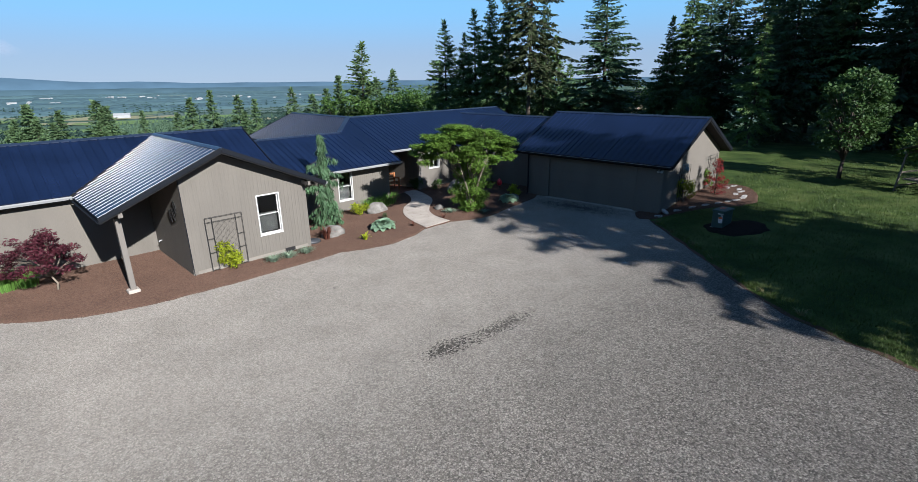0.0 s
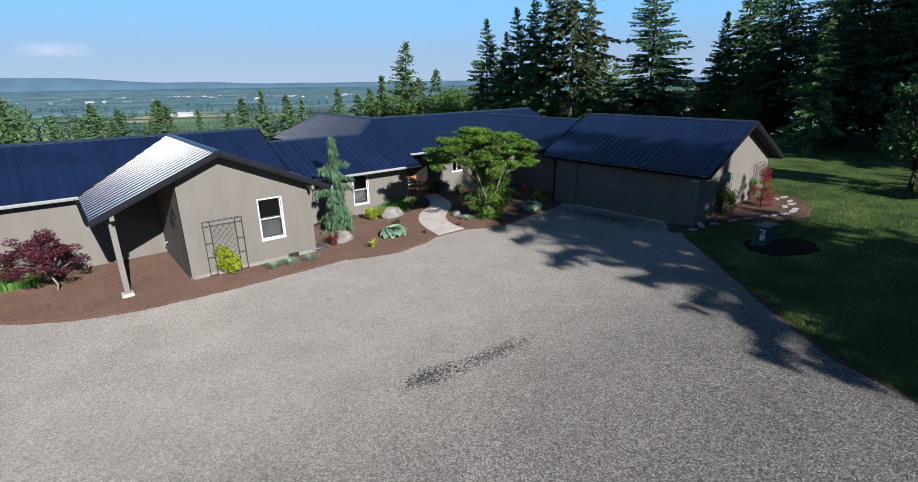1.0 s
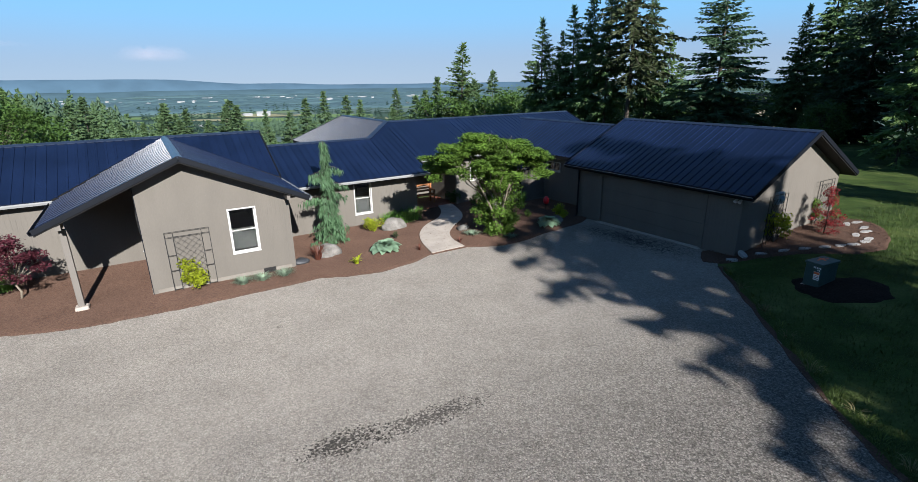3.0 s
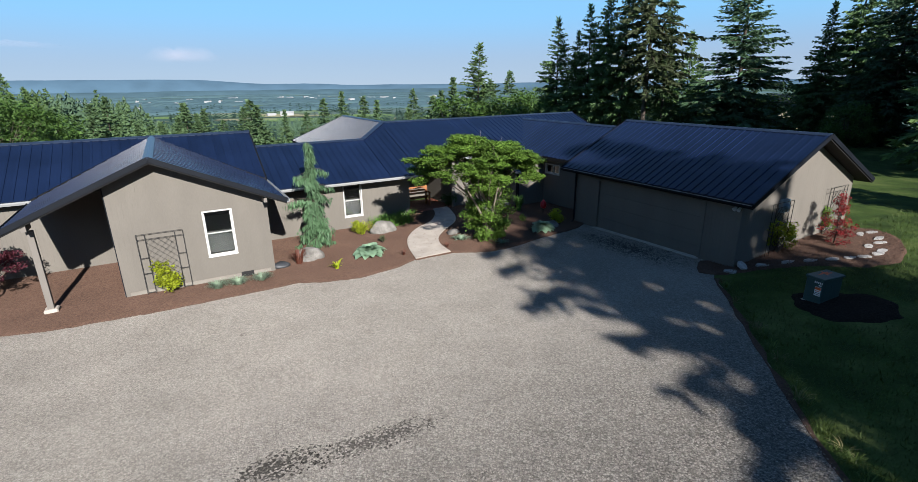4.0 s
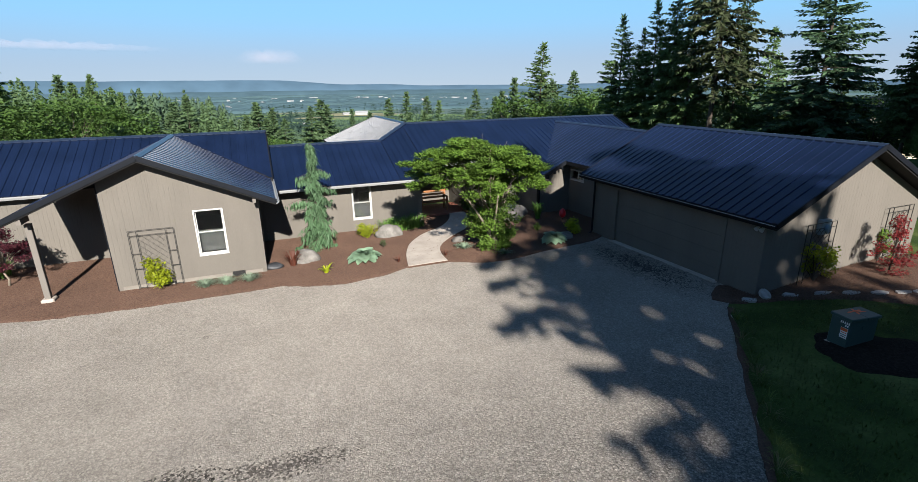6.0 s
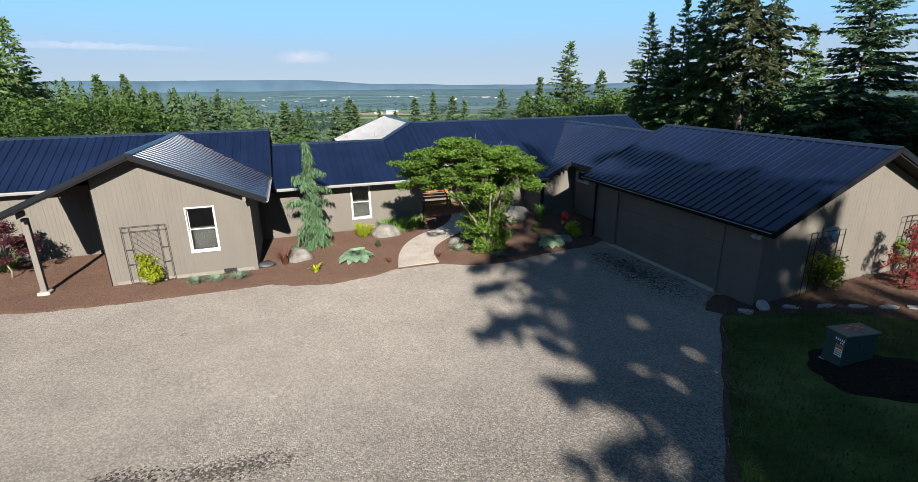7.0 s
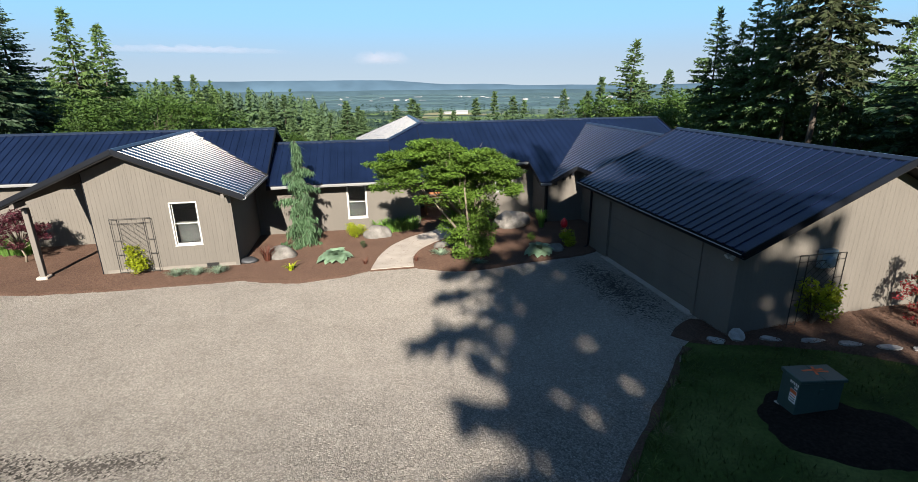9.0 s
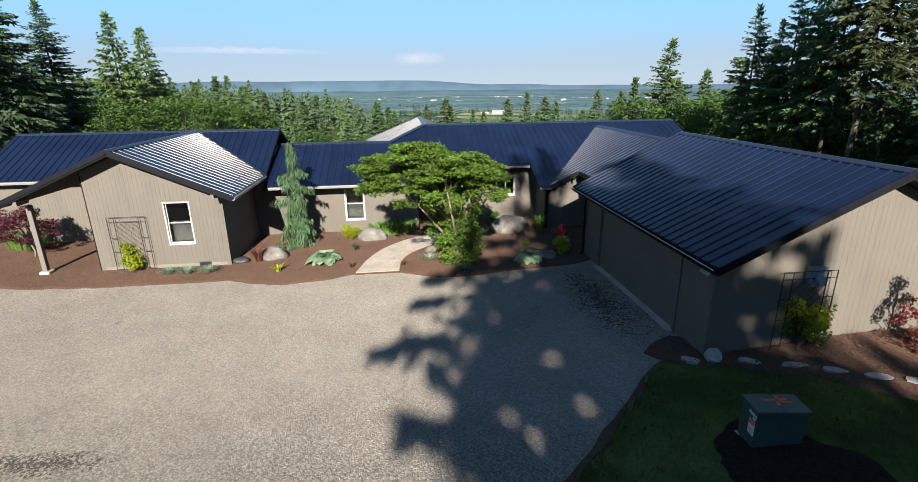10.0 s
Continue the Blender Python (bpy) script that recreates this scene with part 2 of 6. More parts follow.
ROOF = material("dark_roof_metal", plain_ramp((0.0055, 0.0105, 0.031), 0.18), 0.8, 0.24, 0.0, fine=0.10, fine_scale=9, spread=0.10, wash=0.25, wash_scale=0.25, spec=0.33)
FASCIA = material("dark_fascia_metal", plain_ramp((0.0065, 0.008, 0.012), 0.15), 1.5, 0.6, 0.0, fine=0.1, spec=0.14)
# same metal as ROOF, dulled to hold down the glare on the rear wing
DULLED_ROOF = material("dulled_roof_metal", plain_ramp((0.0075, 0.0115, 0.027), 0.25), 0.8, 0.375, 0.0, fine=0.14, fine_scale=9, spread=0.14, wash=0.35, wash_scale=0.3, spec=0.29)
GUTTER = material("pale_gutter_metal", plain_ramp((0.30, 0.30, 0.30), 0.06), 2.0, 0.35, 0.0, fine=0.08)
DARK_METAL = material("black_iron", plain_ramp((0.016, 0.015, 0.015), 0.3), 6.0, 0.55, 0.2, fine=0.2)
SOFFIT = material("dark_soffit", plain_ramp((0.013, 0.0125, 0.0125), 0.15), 2.0, 0.8, spec=0.2)
DECK_WOOD = material("reddish_deck_stain", plain_ramp((0.24, 0.085, 0.055), 0.2), 3.0, 0.6, fine=0.25, fine_scale=30, stretch=(6, 1, 1))
CEDAR_WOOD = material("stained_wood", plain_ramp((0.32, 0.125, 0.045), 0.25), 3.0, 0.6, fine=0.3, fine_scale=30, stretch=(1, 1, 6))
GREY_WOOD = material("weathered_wood", plain_ramp((0.12, 0.10, 0.085), 0.25), 4.0, 0.85, fine=0.3, fine_scale=40, stretch=(1, 1, 0.2))
STONE = material("boulder_stone", [(0.3, (0.085, 0.078, 0.070)), (0.5, (0.150, 0.138, 0.125)), (0.7, (0.235, 0.218, 0.20))], 3.2, 0.9, fine=0.3, fine_scale=40, bump=0.8, bump_scale=14, spec=0.2)
FLAGSTONE = material("flagstone", [(0.3, (0.19, 0.18, 0.17)), (0.5, (0.27, 0.258, 0.245)), (0.7, (0.34, 0.328, 0.312))], 5.0, 0.85, fine=0.2, fine_scale=50, bump=0.4, bump_scale=20, spread=0.1)
BLACK_STONE = material("dark_stone", plain_ramp((0.035, 0.036, 0.04), 0.3), 5.0, 0.5, fine=0.2)
UTILITY = material("green_enamel", plain_ramp((0.036, 0.068, 0.062), 0.12), 2.5, 0.5, fine=0.12, wash=0.2, wash_scale=2)
LABEL_W = material("label_white", plain_ramp((0.75, 0.74, 0.72), 0.05), 8.0, 0.6)
ORANGE = material("label_orange", plain_ramp((0.65, 0.12, 0.03), 0.15), 8.0, 0.6)
METER_BLUE = material("meter_enamel", plain_ramp((0.16, 0.22, 0.26), 0.1), 3.0, 0.45)
RED = material("red_glaze", plain_ramp((0.42, 0.012, 0.024), 0.15), 4.0, 0.4)
BARK = material("bark", [(0.3, (0.030, 0.024, 0.019)), (0.5, (0.062, 0.050, 0.041)), (0.7, (0.115, 0.096, 0.08))], 6.0, 0.95, fine=0.4, fine_scale=30, bump=1.0, bump_scale=12, stretch=(1, 1, 0.3), spec=0.1)
PALE_BARK = material("pale_bark", plain_ramp((0.20, 0.165, 0.125), 0.25), 6.0, 0.9, fine=0.2, bump=0.5, bump_scale=20)
ROOM = material("room_paint", plain_ramp((0.35, 0.32, 0.28), 0.05), 1.0, 0.9)
CURTAIN = material("pale_curtain", plain_ramp((0.022, 0.021, 0.020), 0.08), 6.0, 0.9, stretch=(6, 6, 0.3))
WHITEWASH = material("pale_buildings", plain_ramp((0.30, 0.30, 0.30), 0.08), 0.1, 0.8, spread=0.1)


def foliage(name, c, k=0.35, leaf=0.3, spread=0.24, rough=0.6):
    return material(name, plain_ramp(c, k), 0.9, rough, spread=spread, leaf=leaf, spec=0.3)


NEEDLES = foliage("fir_needles", (0.068, 0.116, 0.042), leaf=0.25)
SPRUCE = foliage("spruce_needles", (0.052, 0.094, 0.046), leaf=0.25)
LIGHT_FIR = foliage("pale_fir_needles", (0.10, 0.160, 0.048), leaf=0.3)
BROWN_FIR = foliage("brown_fir_needles", (0.060, 0.076, 0.032), leaf=0.25)
WOODS = foliage("woods_needles", (0.088, 0.140, 0.060), 0.25, leaf=0.3, spread=0.14)
# needle colours turn paler and bluer with distance: haze painted into them
VALLEY_WOODS = foliage("haze_tinted_needles", (0.078, 0.126, 0.074), 0.25, leaf=0.3, spread=0.12)
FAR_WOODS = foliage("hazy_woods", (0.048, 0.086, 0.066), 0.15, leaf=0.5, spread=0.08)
FARTHEST_WOODS = foliage("blue_haze_tinted_woods", (0.058, 0.098, 0.108), 0.12, leaf=0.0, spread=0.1)
BROADLEAF = foliage("broad_leaves", (0.056, 0.104, 0.021), leaf=0.3)
# darker copy of the leaf colour, for the shade on the lawn tree
SHADED_LEAF = foliage("shaded_leaves", (0.040, 0.078, 0.020), leaf=0.25)
MAPLE = foliage("maple_leaves", (0.128, 0.222, 0.030), leaf=0.30)
WEEPING = foliage("cedar_sprays", (0.064, 0.118, 0.056), leaf=0.15)
PURPLE = foliage("purple_leaves", (0.085, 0.019, 0.029), leaf=0.3)
SCARLET = foliage("scarlet_leaves", (0.20, 0.020, 0.022), leaf=0.3)
GOLD = foliage("golden_leaves", (0.27, 0.31, 0.014), leaf=0.3)
SHRUB = foliage("shrub_leaves", (0.085, 0.145, 0.018), leaf=0.3)
BLUE_GRASS = foliage("blue_grass", (0.20, 0.26, 0.18), leaf=0.2)
IRIS = foliage("iris_blades", (0.11, 0.21, 0.04), leaf=0.25)
HOSTA = foliage("hosta_leaves", (0.21, 0.31, 0.20), 0.2, leaf=0.2, spread=0.15)
BRONZE = foliage("bronze_blades", (0.095, 0.032, 0.020), leaf=0.2)
STRAW = foliage("dry_straw", (0.16, 0.14, 0.06), 0.2, leaf=0.2)
BLADES = foliage("lawn_blades", (0.068, 0.097, 0.018), 0.3, leaf=0.25)

# ---------------------------------------------------------------- building helpers


def part(name, bm, mat, parent=None, label="", at=None, smooth=False):
    """Links a bmesh, or (vertices, faces), as ONE mesh object under a thing or part."""
    me = bpy.data.meshes.new(name)
    if isinstance(bm, tuple):
        me.from_pydata(np.asarray(bm[0], dtype=float).reshape(-1, 3).tolist(), [], [tuple(int(i) for i in f) for f in bm[1]])
    else:
        bm.to_mesh(me)
        bm.free()
    me.materials.append(mat)
    if smooth:
        me.polygons.foreach_set("use_smooth", [True] * len(me.polygons))
    ob = new(name, me)
    if parent is not None:
        ob.parent = parent
    if at is not None:
        ob.matrix_basis = at
    if label:
        tagged(ob, label)
    return ob


def holder(name, m, label, category, group="", kind=""):
    """An Empty that stands for a thing with parts."""
    return tagged(place(new(name), m), label, category, group, kind)


def place(ob, m):
    ob.matrix_basis = m
    return ob


def block(bm, x0, y0, z0, x1, y1, z1, bevel=0.0):
    """A box, edges bevelled."""
    vs = [bm.verts.new(p) for p in ((x0, y0, z0), (x1, y0, z0), (x1, y1, z0), (x0, y1, z0), (x0, y0, z1), (x1, y0, z1), (x1, y1, z1), (x0, y1, z1))]
    fs = [bm.faces.new([vs[i] for i in f]) for f in ((3, 2, 1, 0), (4, 5, 6, 7), (0, 1, 5, 4), (1, 2, 6, 5), (2, 3, 7, 6), (3, 0, 4, 7))]
    if bevel:
        es = list({e for f in fs for e in f.edges})
        bmesh.ops.bevel(bm, geom=es, offset=bevel, segments=1, affect="EDGES")
    return bm


def boxed(*a, **k):
    return block(bmesh.new(), *a, **k)


def beam(bm, a, b, w, h, up=(0, 0, 1)):
    """A squared bar from a to b."""
    a, b = Vector(a), Vector(b)
    d = (b - a).normalized()
    s = d.cross(Vector(up))
    s = s.normalized() if s.length > 1e-4 else Vector((1, 0, 0))
    t = s.cross(d)
    r = []
    for p in (a, b):
        r.append([bm.verts.new(p + s * (i * w / 2) + t * (j * h / 2)) for i, j in ((-1, -1), (1, -1), (1, 1), (-1, 1))])
    for i in range(4):
        j = (i + 1) % 4
        bm.faces.new((r[0][i], r[0][j], r[1][j], r[1][i]))
    bm.faces.new(r[0][::-1]), bm.faces.new(r[1])
    return bm


def tube(pts, radii, sides=7):
    """Vertices and faces of a tapered tube through pts."""
    pts = [Vector(p) for p in pts]
    v, f = [], []
    for i, p in enumerate(pts):
        d = (pts[min(i + 1, len(pts) - 1)] - pts[max(i - 1, 0)]).normalized()
        s = d.orthogonal().normalized()
        t = d.cross(s)
        for k in range(sides):
            a = math.tau * k / sides
            v.append(p + (s * math.cos(a) + t * math.sin(a)) * radii[i])
    for i in range(len(pts) - 1):
        for k in range(sides):
            f.append((i * sides + k, i * sides + (k + 1) % sides, (i + 1) * sides + (k + 1) % sides, (i + 1) * sides + k))
    f.append(tuple(range(sides))[::-1])
    f.append(tuple((len(pts) - 1) * sides + k for k in range(sides)))
    return [tuple(p) for p in v], f


def joined(pieces):
    v, f = [], []
    for pv, pf in pieces:
        o = len(v)
        v += list(pv)
        f += [tuple(i + o for i in q) for q in pf]
    return v, f


def smooth_step(t):
    t = min(1.0, max(0.0, t))
    return t * t * (3 - 2 * t)


def ground_z(x, y):
    """Height of the ground: nearly level drive, a lawn that rises, a slope behind the house down to the plain."""
    z = 0.2 * smooth_step((x - 1) / 7) + 0.35 * smooth_step((x - 8.5) / 4) * smooth_step((y - 6) / 9) - 0.1 * smooth_step((-x - 1) / 5) * smooth_step((y - 8) / 6)
    s = -0.35 * x + 0.94 * y
    fall = max(0.0, s - 42)
    z -= 62 * (1 - math.exp(-fall * 0.0031)) if fall else 0
    r = math.hypot(x, y)
    if 90 < r < 700 and y > 0:                        # a wooded shoulder of the slope
        z += 13 * smooth_step((math.degrees(math.atan2(-x, y)) - 41) / 6) * smooth_step((r - 90) / 90) * (1 - smooth_step((r - 420) / 260))
    if r > 60:
        z += 3.0 * smooth_step((r - 60) / 200) * noise.noise((x * 0.006, y * 0.006, 3.0))
    return z


def piecewise(xs, ys):
    return lambda x: float(np.interp(x, xs, ys))

# ---------------------------------------------------------------- ground


def ground_sheet():
    rings = [0.0] + [1.5 * i for i in range(1, 41)]
    while rings[-1] < 4700:
        rings.append(rings[-1] * 1.09)
    n = 192
    v, f = [(0, 12, ground_z(0, 12))], []
    for r in rings[1:]:
        for k in range(n):
            a = math.tau * k / n
            x, y = r * math.cos(a), 12 + r * math.sin(a)
            v.append((x, y, ground_z(x, y)))
    for k in range(n):
        f.append((0, 1 + k, 1 + (k + 1) % n))
    for i in range(len(rings) - 2):
        o = 1 + i * n
        for k in range(n):
            f.append((o + k, o + n + k, o + n + (k + 1) % n, o + (k + 1) % n))
    return v, f


tagged(part("ground", ground_sheet(), GRASS, smooth=True), "mown green lawn running out to slopes and a wide plain", "ground", kind="structure")

bed_edge = piecewise([-48, -22, -13, -12, -10.73, -9.44, -8.37, -7.1, -5.8, -4.55, -3.86, -2.71, -1.82, -1.48, -0.54, 0.82, 1.73, 2.56, 3.38, 4.15, 4.4, 9.3],
                     [10.0, 12.0, 12.5, 12.54, 12.83, 13.5, 14.4, 15.58, 16.87, 18.13, 18.27, 18.85, 20.02, 20.95, 21.9, 22.3, 23.04, 24.27, 25.22, 26.12, 26.9, 22.0])
lawn_edge = piecewise([8.53, 8.56, 8.62, 9.12, 9.75, 12, 16, 25, 48], [21.4, 13.7, 11.78, 10.49, 9.07, 5.0, -1.0, -9.0, -20])


def column_sheet(xs, low, high, rows, lift, rag=0.0, seed=0.0, drop=0.0, edge=None):
    """A sheet laid over the ground between two curves low(x) and high(x); its rim may sink by drop."""
    v, f = [], []
    for i, x in enumerate(xs):
        a = low(x) + rag * noise.noise((x * 3.1, seed, 0))
        b = high(x) + rag * noise.noise((x * 3.1, seed + 9, 0))
        for j in range(rows + 1):
            y = a + (b - a) * j / rows
            z = ground_z(x, y) + lift + (0.012 * noise.noise((x * 1.3, y * 1.3, seed)))
            if drop and (j in (0, rows) or i in (0, len(xs) - 1)):
                z -= drop
            v.append((x + (edge(x, y) if edge else 0), y, z))
    for i in range(len(xs) - 1):
        for j in range(rows):
            o = i * (rows + 1) + j
            f.append((o, o + rows + 1, o + rows + 2, o + 1))
    return v, f


def drive_top(x):
    return bed_edge(x) if x < 8.53 else lawn_edge(x)


xs = sorted(set([round(-48 + 0.9 * i, 3) for i in range(38)] + [round(-14 + 0.12 * i, 3) for i in range(186)] + [8.53] + [round(8.61 + 0.12 * i, 3) for i in range(40)]
                + [13.5 + 0.9 * i for i in range(38)]))
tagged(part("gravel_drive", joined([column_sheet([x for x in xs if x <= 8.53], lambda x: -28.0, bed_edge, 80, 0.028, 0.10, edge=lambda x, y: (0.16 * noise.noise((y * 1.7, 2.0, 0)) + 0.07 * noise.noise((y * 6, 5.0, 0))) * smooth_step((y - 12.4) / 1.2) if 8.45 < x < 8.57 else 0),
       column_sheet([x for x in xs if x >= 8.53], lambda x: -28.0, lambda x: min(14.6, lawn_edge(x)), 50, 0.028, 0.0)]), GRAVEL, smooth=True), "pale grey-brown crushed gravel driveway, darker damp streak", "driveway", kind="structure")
tagged(part("mulch_bed", column_sheet([-30 + 0.15 * i for i in range(232)], lambda x: bed_edge(x) - 0.06, lambda x: max(bed_edge(x) + 0.5, x + (31.5 if x > -9 else 30.9)), 60, 0.075, 0.07, 4.0, 0.08), MULCH, smooth=True),
       "dark brown bark mulch bed along the house", "mulch", kind="structure")
gbed_low = piecewise([8.05, 8.5, 9, 10, 11.3, 13, 14.2, 15.0, 15.5], [21.3, 21.15, 21.35, 21.75, 21.95, 22.0, 22.7, 24.0, 25.6])
gbed_high = piecewise([8.05, 8.3, 9, 12, 13.6, 14.6, 15.2, 15.5], [21.5, 22.5, 22.6, 24.9, 26.5, 26.9, 26.6, 25.9])
tagged(part("mulch_bed", column_sheet([8.05 + 0.0982 * i for i in range(77)], gbed_low, gbed_high, 24, 0.06, 0.06, 7.0, 0.08), MULCH, smooth=True), "dark brown bark mulch bed beside the garage", "mulch", kind="structure")


def mulch_ring(cx, cy, rx, ry):
    v, f = [(cx, cy, ground_z(cx, cy) + 0.05)], []
    for j, k in enumerate((0.5, 0.85, 1.0)):
        for i in range(40):
            a = math.tau * i / 40
            w = k * (1 + 0.30 * noise.noise((math.cos(a) * 1.6, math.sin(a) * 1.6, cx)) + 0.10 * noise.noise((math.cos(a) * 6, math.sin(a) * 6, cy)))
            x, y = cx + rx * w * math.cos(a), cy + ry * w * math.sin(a)
            v.append((x, y, ground_z(x, y) + (0.05, 0.045, -0.03)[j]))
    for i in range(40):
        f.append((0, 1 + i, 1 + (i + 1) % 40))
        for j in (0, 1):
            o = 1 + 40 * j
            f.append((o + i, o + 40 + i, o + 40 + (i + 1) % 40, o + (i + 1) % 40))
    return v, f


tagged(part("mulch_ring", mulch_ring(11.15, 19.0, 1.22, 1.08), DARK_SOIL, smooth=True), "round patch of dark soil in the lawn", "mulch", kind="structure")


def ribbon(left, right, lift, thick, n=40):
    """A slab between two curves given as point lists."""
    def curve(p):
        p = np.array(p, dtype=float)
        d = np.r_[0, np.cumsum(np.hypot(*np.diff(p, axis=0).T))]
        t = np.linspace(0, d[-1], n)
        c = np.c_[np.interp(t, d, p[:, 0]), np.interp(t, d, p[:, 1])]
        for _ in range(4):
            c[1:-1] = (c[:-2] + 2 * c[1:-1] + c[2:]) / 4
        return c
    a, b = curve(left), curve(right)
    v, f = [], []
    for i in range(n):
        za, zb = ground_z(*a[i]), ground_z(*b[i])
        v += [(*a[i], za + lift), (*b[i], zb + lift), (*b[i], zb + lift - thick), (*a[i], za + lift - thick)]
    for i in range(n - 1):
        for k in range(4):
            o, m = i * 4, (k + 1) % 4
            f.append((o + k, o + 4 + k, o + 4 + m, o + m))
    f += [(0, 1, 2, 3), tuple(4 * n - 4 + k for k in (3, 2, 1, 0))]
    return v, f


tagged(part("garden_path", ribbon([(-1.45, 20.9), (-2.2, 22.05), (-2.72, 23.3), (-2.85, 24.7), (-2.5, 26.0), (-2.75, 27.4), (-3.6, 29.2), (-4.6, 30.3)],
                                  [(-0.42, 21.95), (-1.1, 22.7), (-1.47, 23.6), (-1.5, 24.9), (-1.35, 26.0), (-1.6, 27.0), (-2.3, 28.4), (-3.3, 29.9)], 0.096, 0.16), CONCRETE),
       "pale curved concrete garden path to the entry", "path", kind="structure")
tagged(part("soil_edge", ribbon([(-1.47, 20.89), (-0.93, 21.43), (-0.40, 21.96)], [(-1.44, 20.86), (-0.90, 21.40), (-0.37, 21.93)], 0.078, 0.12, 12), MULCH), "dark soil line between path and gravel", "soil", kind="structure")

rim = piecewise([5, 9.07, 10.49, 11.78, 13.7, 21.4], [11.95, 9.70, 9.10, 8.62, 8.50, 8.46])
soil_l = [(rim(y) + 0.12 * noise.noise((y * 1.9, 1.0, 0)), y) for y in [20.9 - 0.25 * i for i in range(58)]]
soil_r = [(x + 0.03 + max(0.0, 0.10 + 0.30 * noise.noise((y * 1.3, 8.0, 0))), y) for x, y in soil_l]
tagged(part("soil_edge", ribbon(soil_l, soil_r, 0.036, 0.06, 150), MULCH), "strip of bare brown soil between lawn and gravel", "soil", kind="structure")

# ---------------------------------------------------------------- the house, in its own axes: u along the front, v towards the back
HU, HV = 12.0, 20.0
house = holder("house", pose((HU - HV) / 2 ** 0.5, (HU + HV) / 2 ** 0.5, 0, 0, 0, 45), "long single-storey taupe house with dark ribbed metal roofs and attached garage", "house")
INSIDE = Matrix.Translation((-HU, -HV, 0))


def hpart(name, bm, mat, parent=None, label="", smooth=False):
    """A part of the house whose mesh is given in (u, v, z)."""
    if parent is None:
        return part(name, bm, mat, house, label, INSIDE, smooth)
    return part(name, bm, mat, parent, label, None, smooth)


def clip(poly, axis, lo, hi):
    """A convex plan polygon cut to lo..hi along one axis."""
    for sign, lim in ((1, lo), (-1, -hi)):
        out = []
        for i, p in enumerate(poly):
            q = poly[(i + 1) % len(poly)]
            a, b = sign * p[axis] - lim, sign * q[axis] - lim
            if a >= 0:
                out.append(p)
            if a * b < 0:
                t = a / (a - b)
                out.append((p[0] + (q[0] - p[0]) * t, p[1] + (q[1] - p[1]) * t))
        poly = out
        if len(poly) < 3:
            return []
    return poly


def prism(poly, height, lo, hi):
    """A slab over a plan polygon between height(u, v) + lo and + hi."""
    if sum(p[0] * q[1] - q[0] * p[1] for p, q in zip(poly, poly[1:] + poly[:1])) < 0:
        poly = poly[::-1]
    n = len(poly)
    v = [(*p, height(*p) + lo) for p in poly] + [(*p, height(*p) + hi) for p in poly]
    f = [tuple(range(n))[::-1], tuple(range(n, 2 * n))] + [(i, (i + 1) % n, n + (i + 1) % n, n + i) for i in range(n)]
    return v, f


def roof(polys, height, run, label, pitch=0.305, offset=0.0, rib=1.35, metal=None):
    """A roof plane: a deck with metal panels, each with its rib, that run down along axis run (0: u, 1: v)."""
    across = 1 - run
    deck = hpart("roof", joined([prism(p, height, -0.16, -0.002) for p in polys]), SOFFIT, None, label)
    for poly in polys:
        lo, hi = min(p[across] for p in poly), max(p[across] for p in poly)
        k = math.floor((lo - offset) / pitch)
        while offset + k * pitch < hi - 0.01:
            a, b = max(lo, offset + k * pitch), min(hi, offset + (k + 1) * pitch)
            k += 1
            cut = clip(poly, across, a + 0.002, b - 0.002)
            if len(cut) < 3 or b - a < 0.02:
                continue
            pieces = [prism(cut, height, 0.0, 0.012)]
            edge = clip(poly, across, a + 0.001, a + 0.012)
            if len(edge) >= 3:
                e0, e1 = min(p[run] for p in edge), max(p[run] for p in edge)
                prof = ((-0.033, 0.006), (-0.025, 0.034), (0.025, 0.034), (0.033, 0.006))
                v = []
                for e in (e0, e1):
                    for dx, dz in [(i * rib, j * rib + 0.012 * (1 - rib)) for i, j in prof]:
                        p = [0, 0]
                        p[run], p[across] = e, a + 0.036 + dx
                        q = [0, 0]
                        q[run], q[across] = e, a + 0.036
                        v.append((p[0], p[1], height(*q) + dz))
                f = [(0, 1, 5, 4), (1, 2, 6, 5), (2, 3, 7, 6), (0, 3, 2, 1), (4, 5, 6, 7)]
                if run == 1:
                    f = [q[::-1] for q in f]
                pieces.append((v, f))
            hpart("roof_panel", joined(pieces), metal or ROOF, deck)
    return deck


def strip(name, a, b, w, h, mat, label="", up=(0, 0, 1), parent=None):
    return hpart(name, beam(bmesh.new(), a, b, w, h, up), mat, parent, label)


def ridge_cap(a, b, slope_l, slope_r, side):
    """A folded cap over a ridge from a to b; side is the plan direction of its right flank."""
    v = []
    for p in (a, b):
        for d, z in ((-0.13, -0.13 * slope_l + 0.045), (-0.03, 0.05), (0.03, 0.05), (0.13, -0.13 * slope_r + 0.045)):
            v.append((p[0] + side[0] * d, p[1] + side[1] * d, p[2] + z))
        for d, z in ((0.13, -0.13 * slope_r + 0.02), (-0.13, -0.13 * slope_l + 0.02)):
            v.append((p[0] + side[0] * d, p[1] + side[1] * d, p[2] + z))
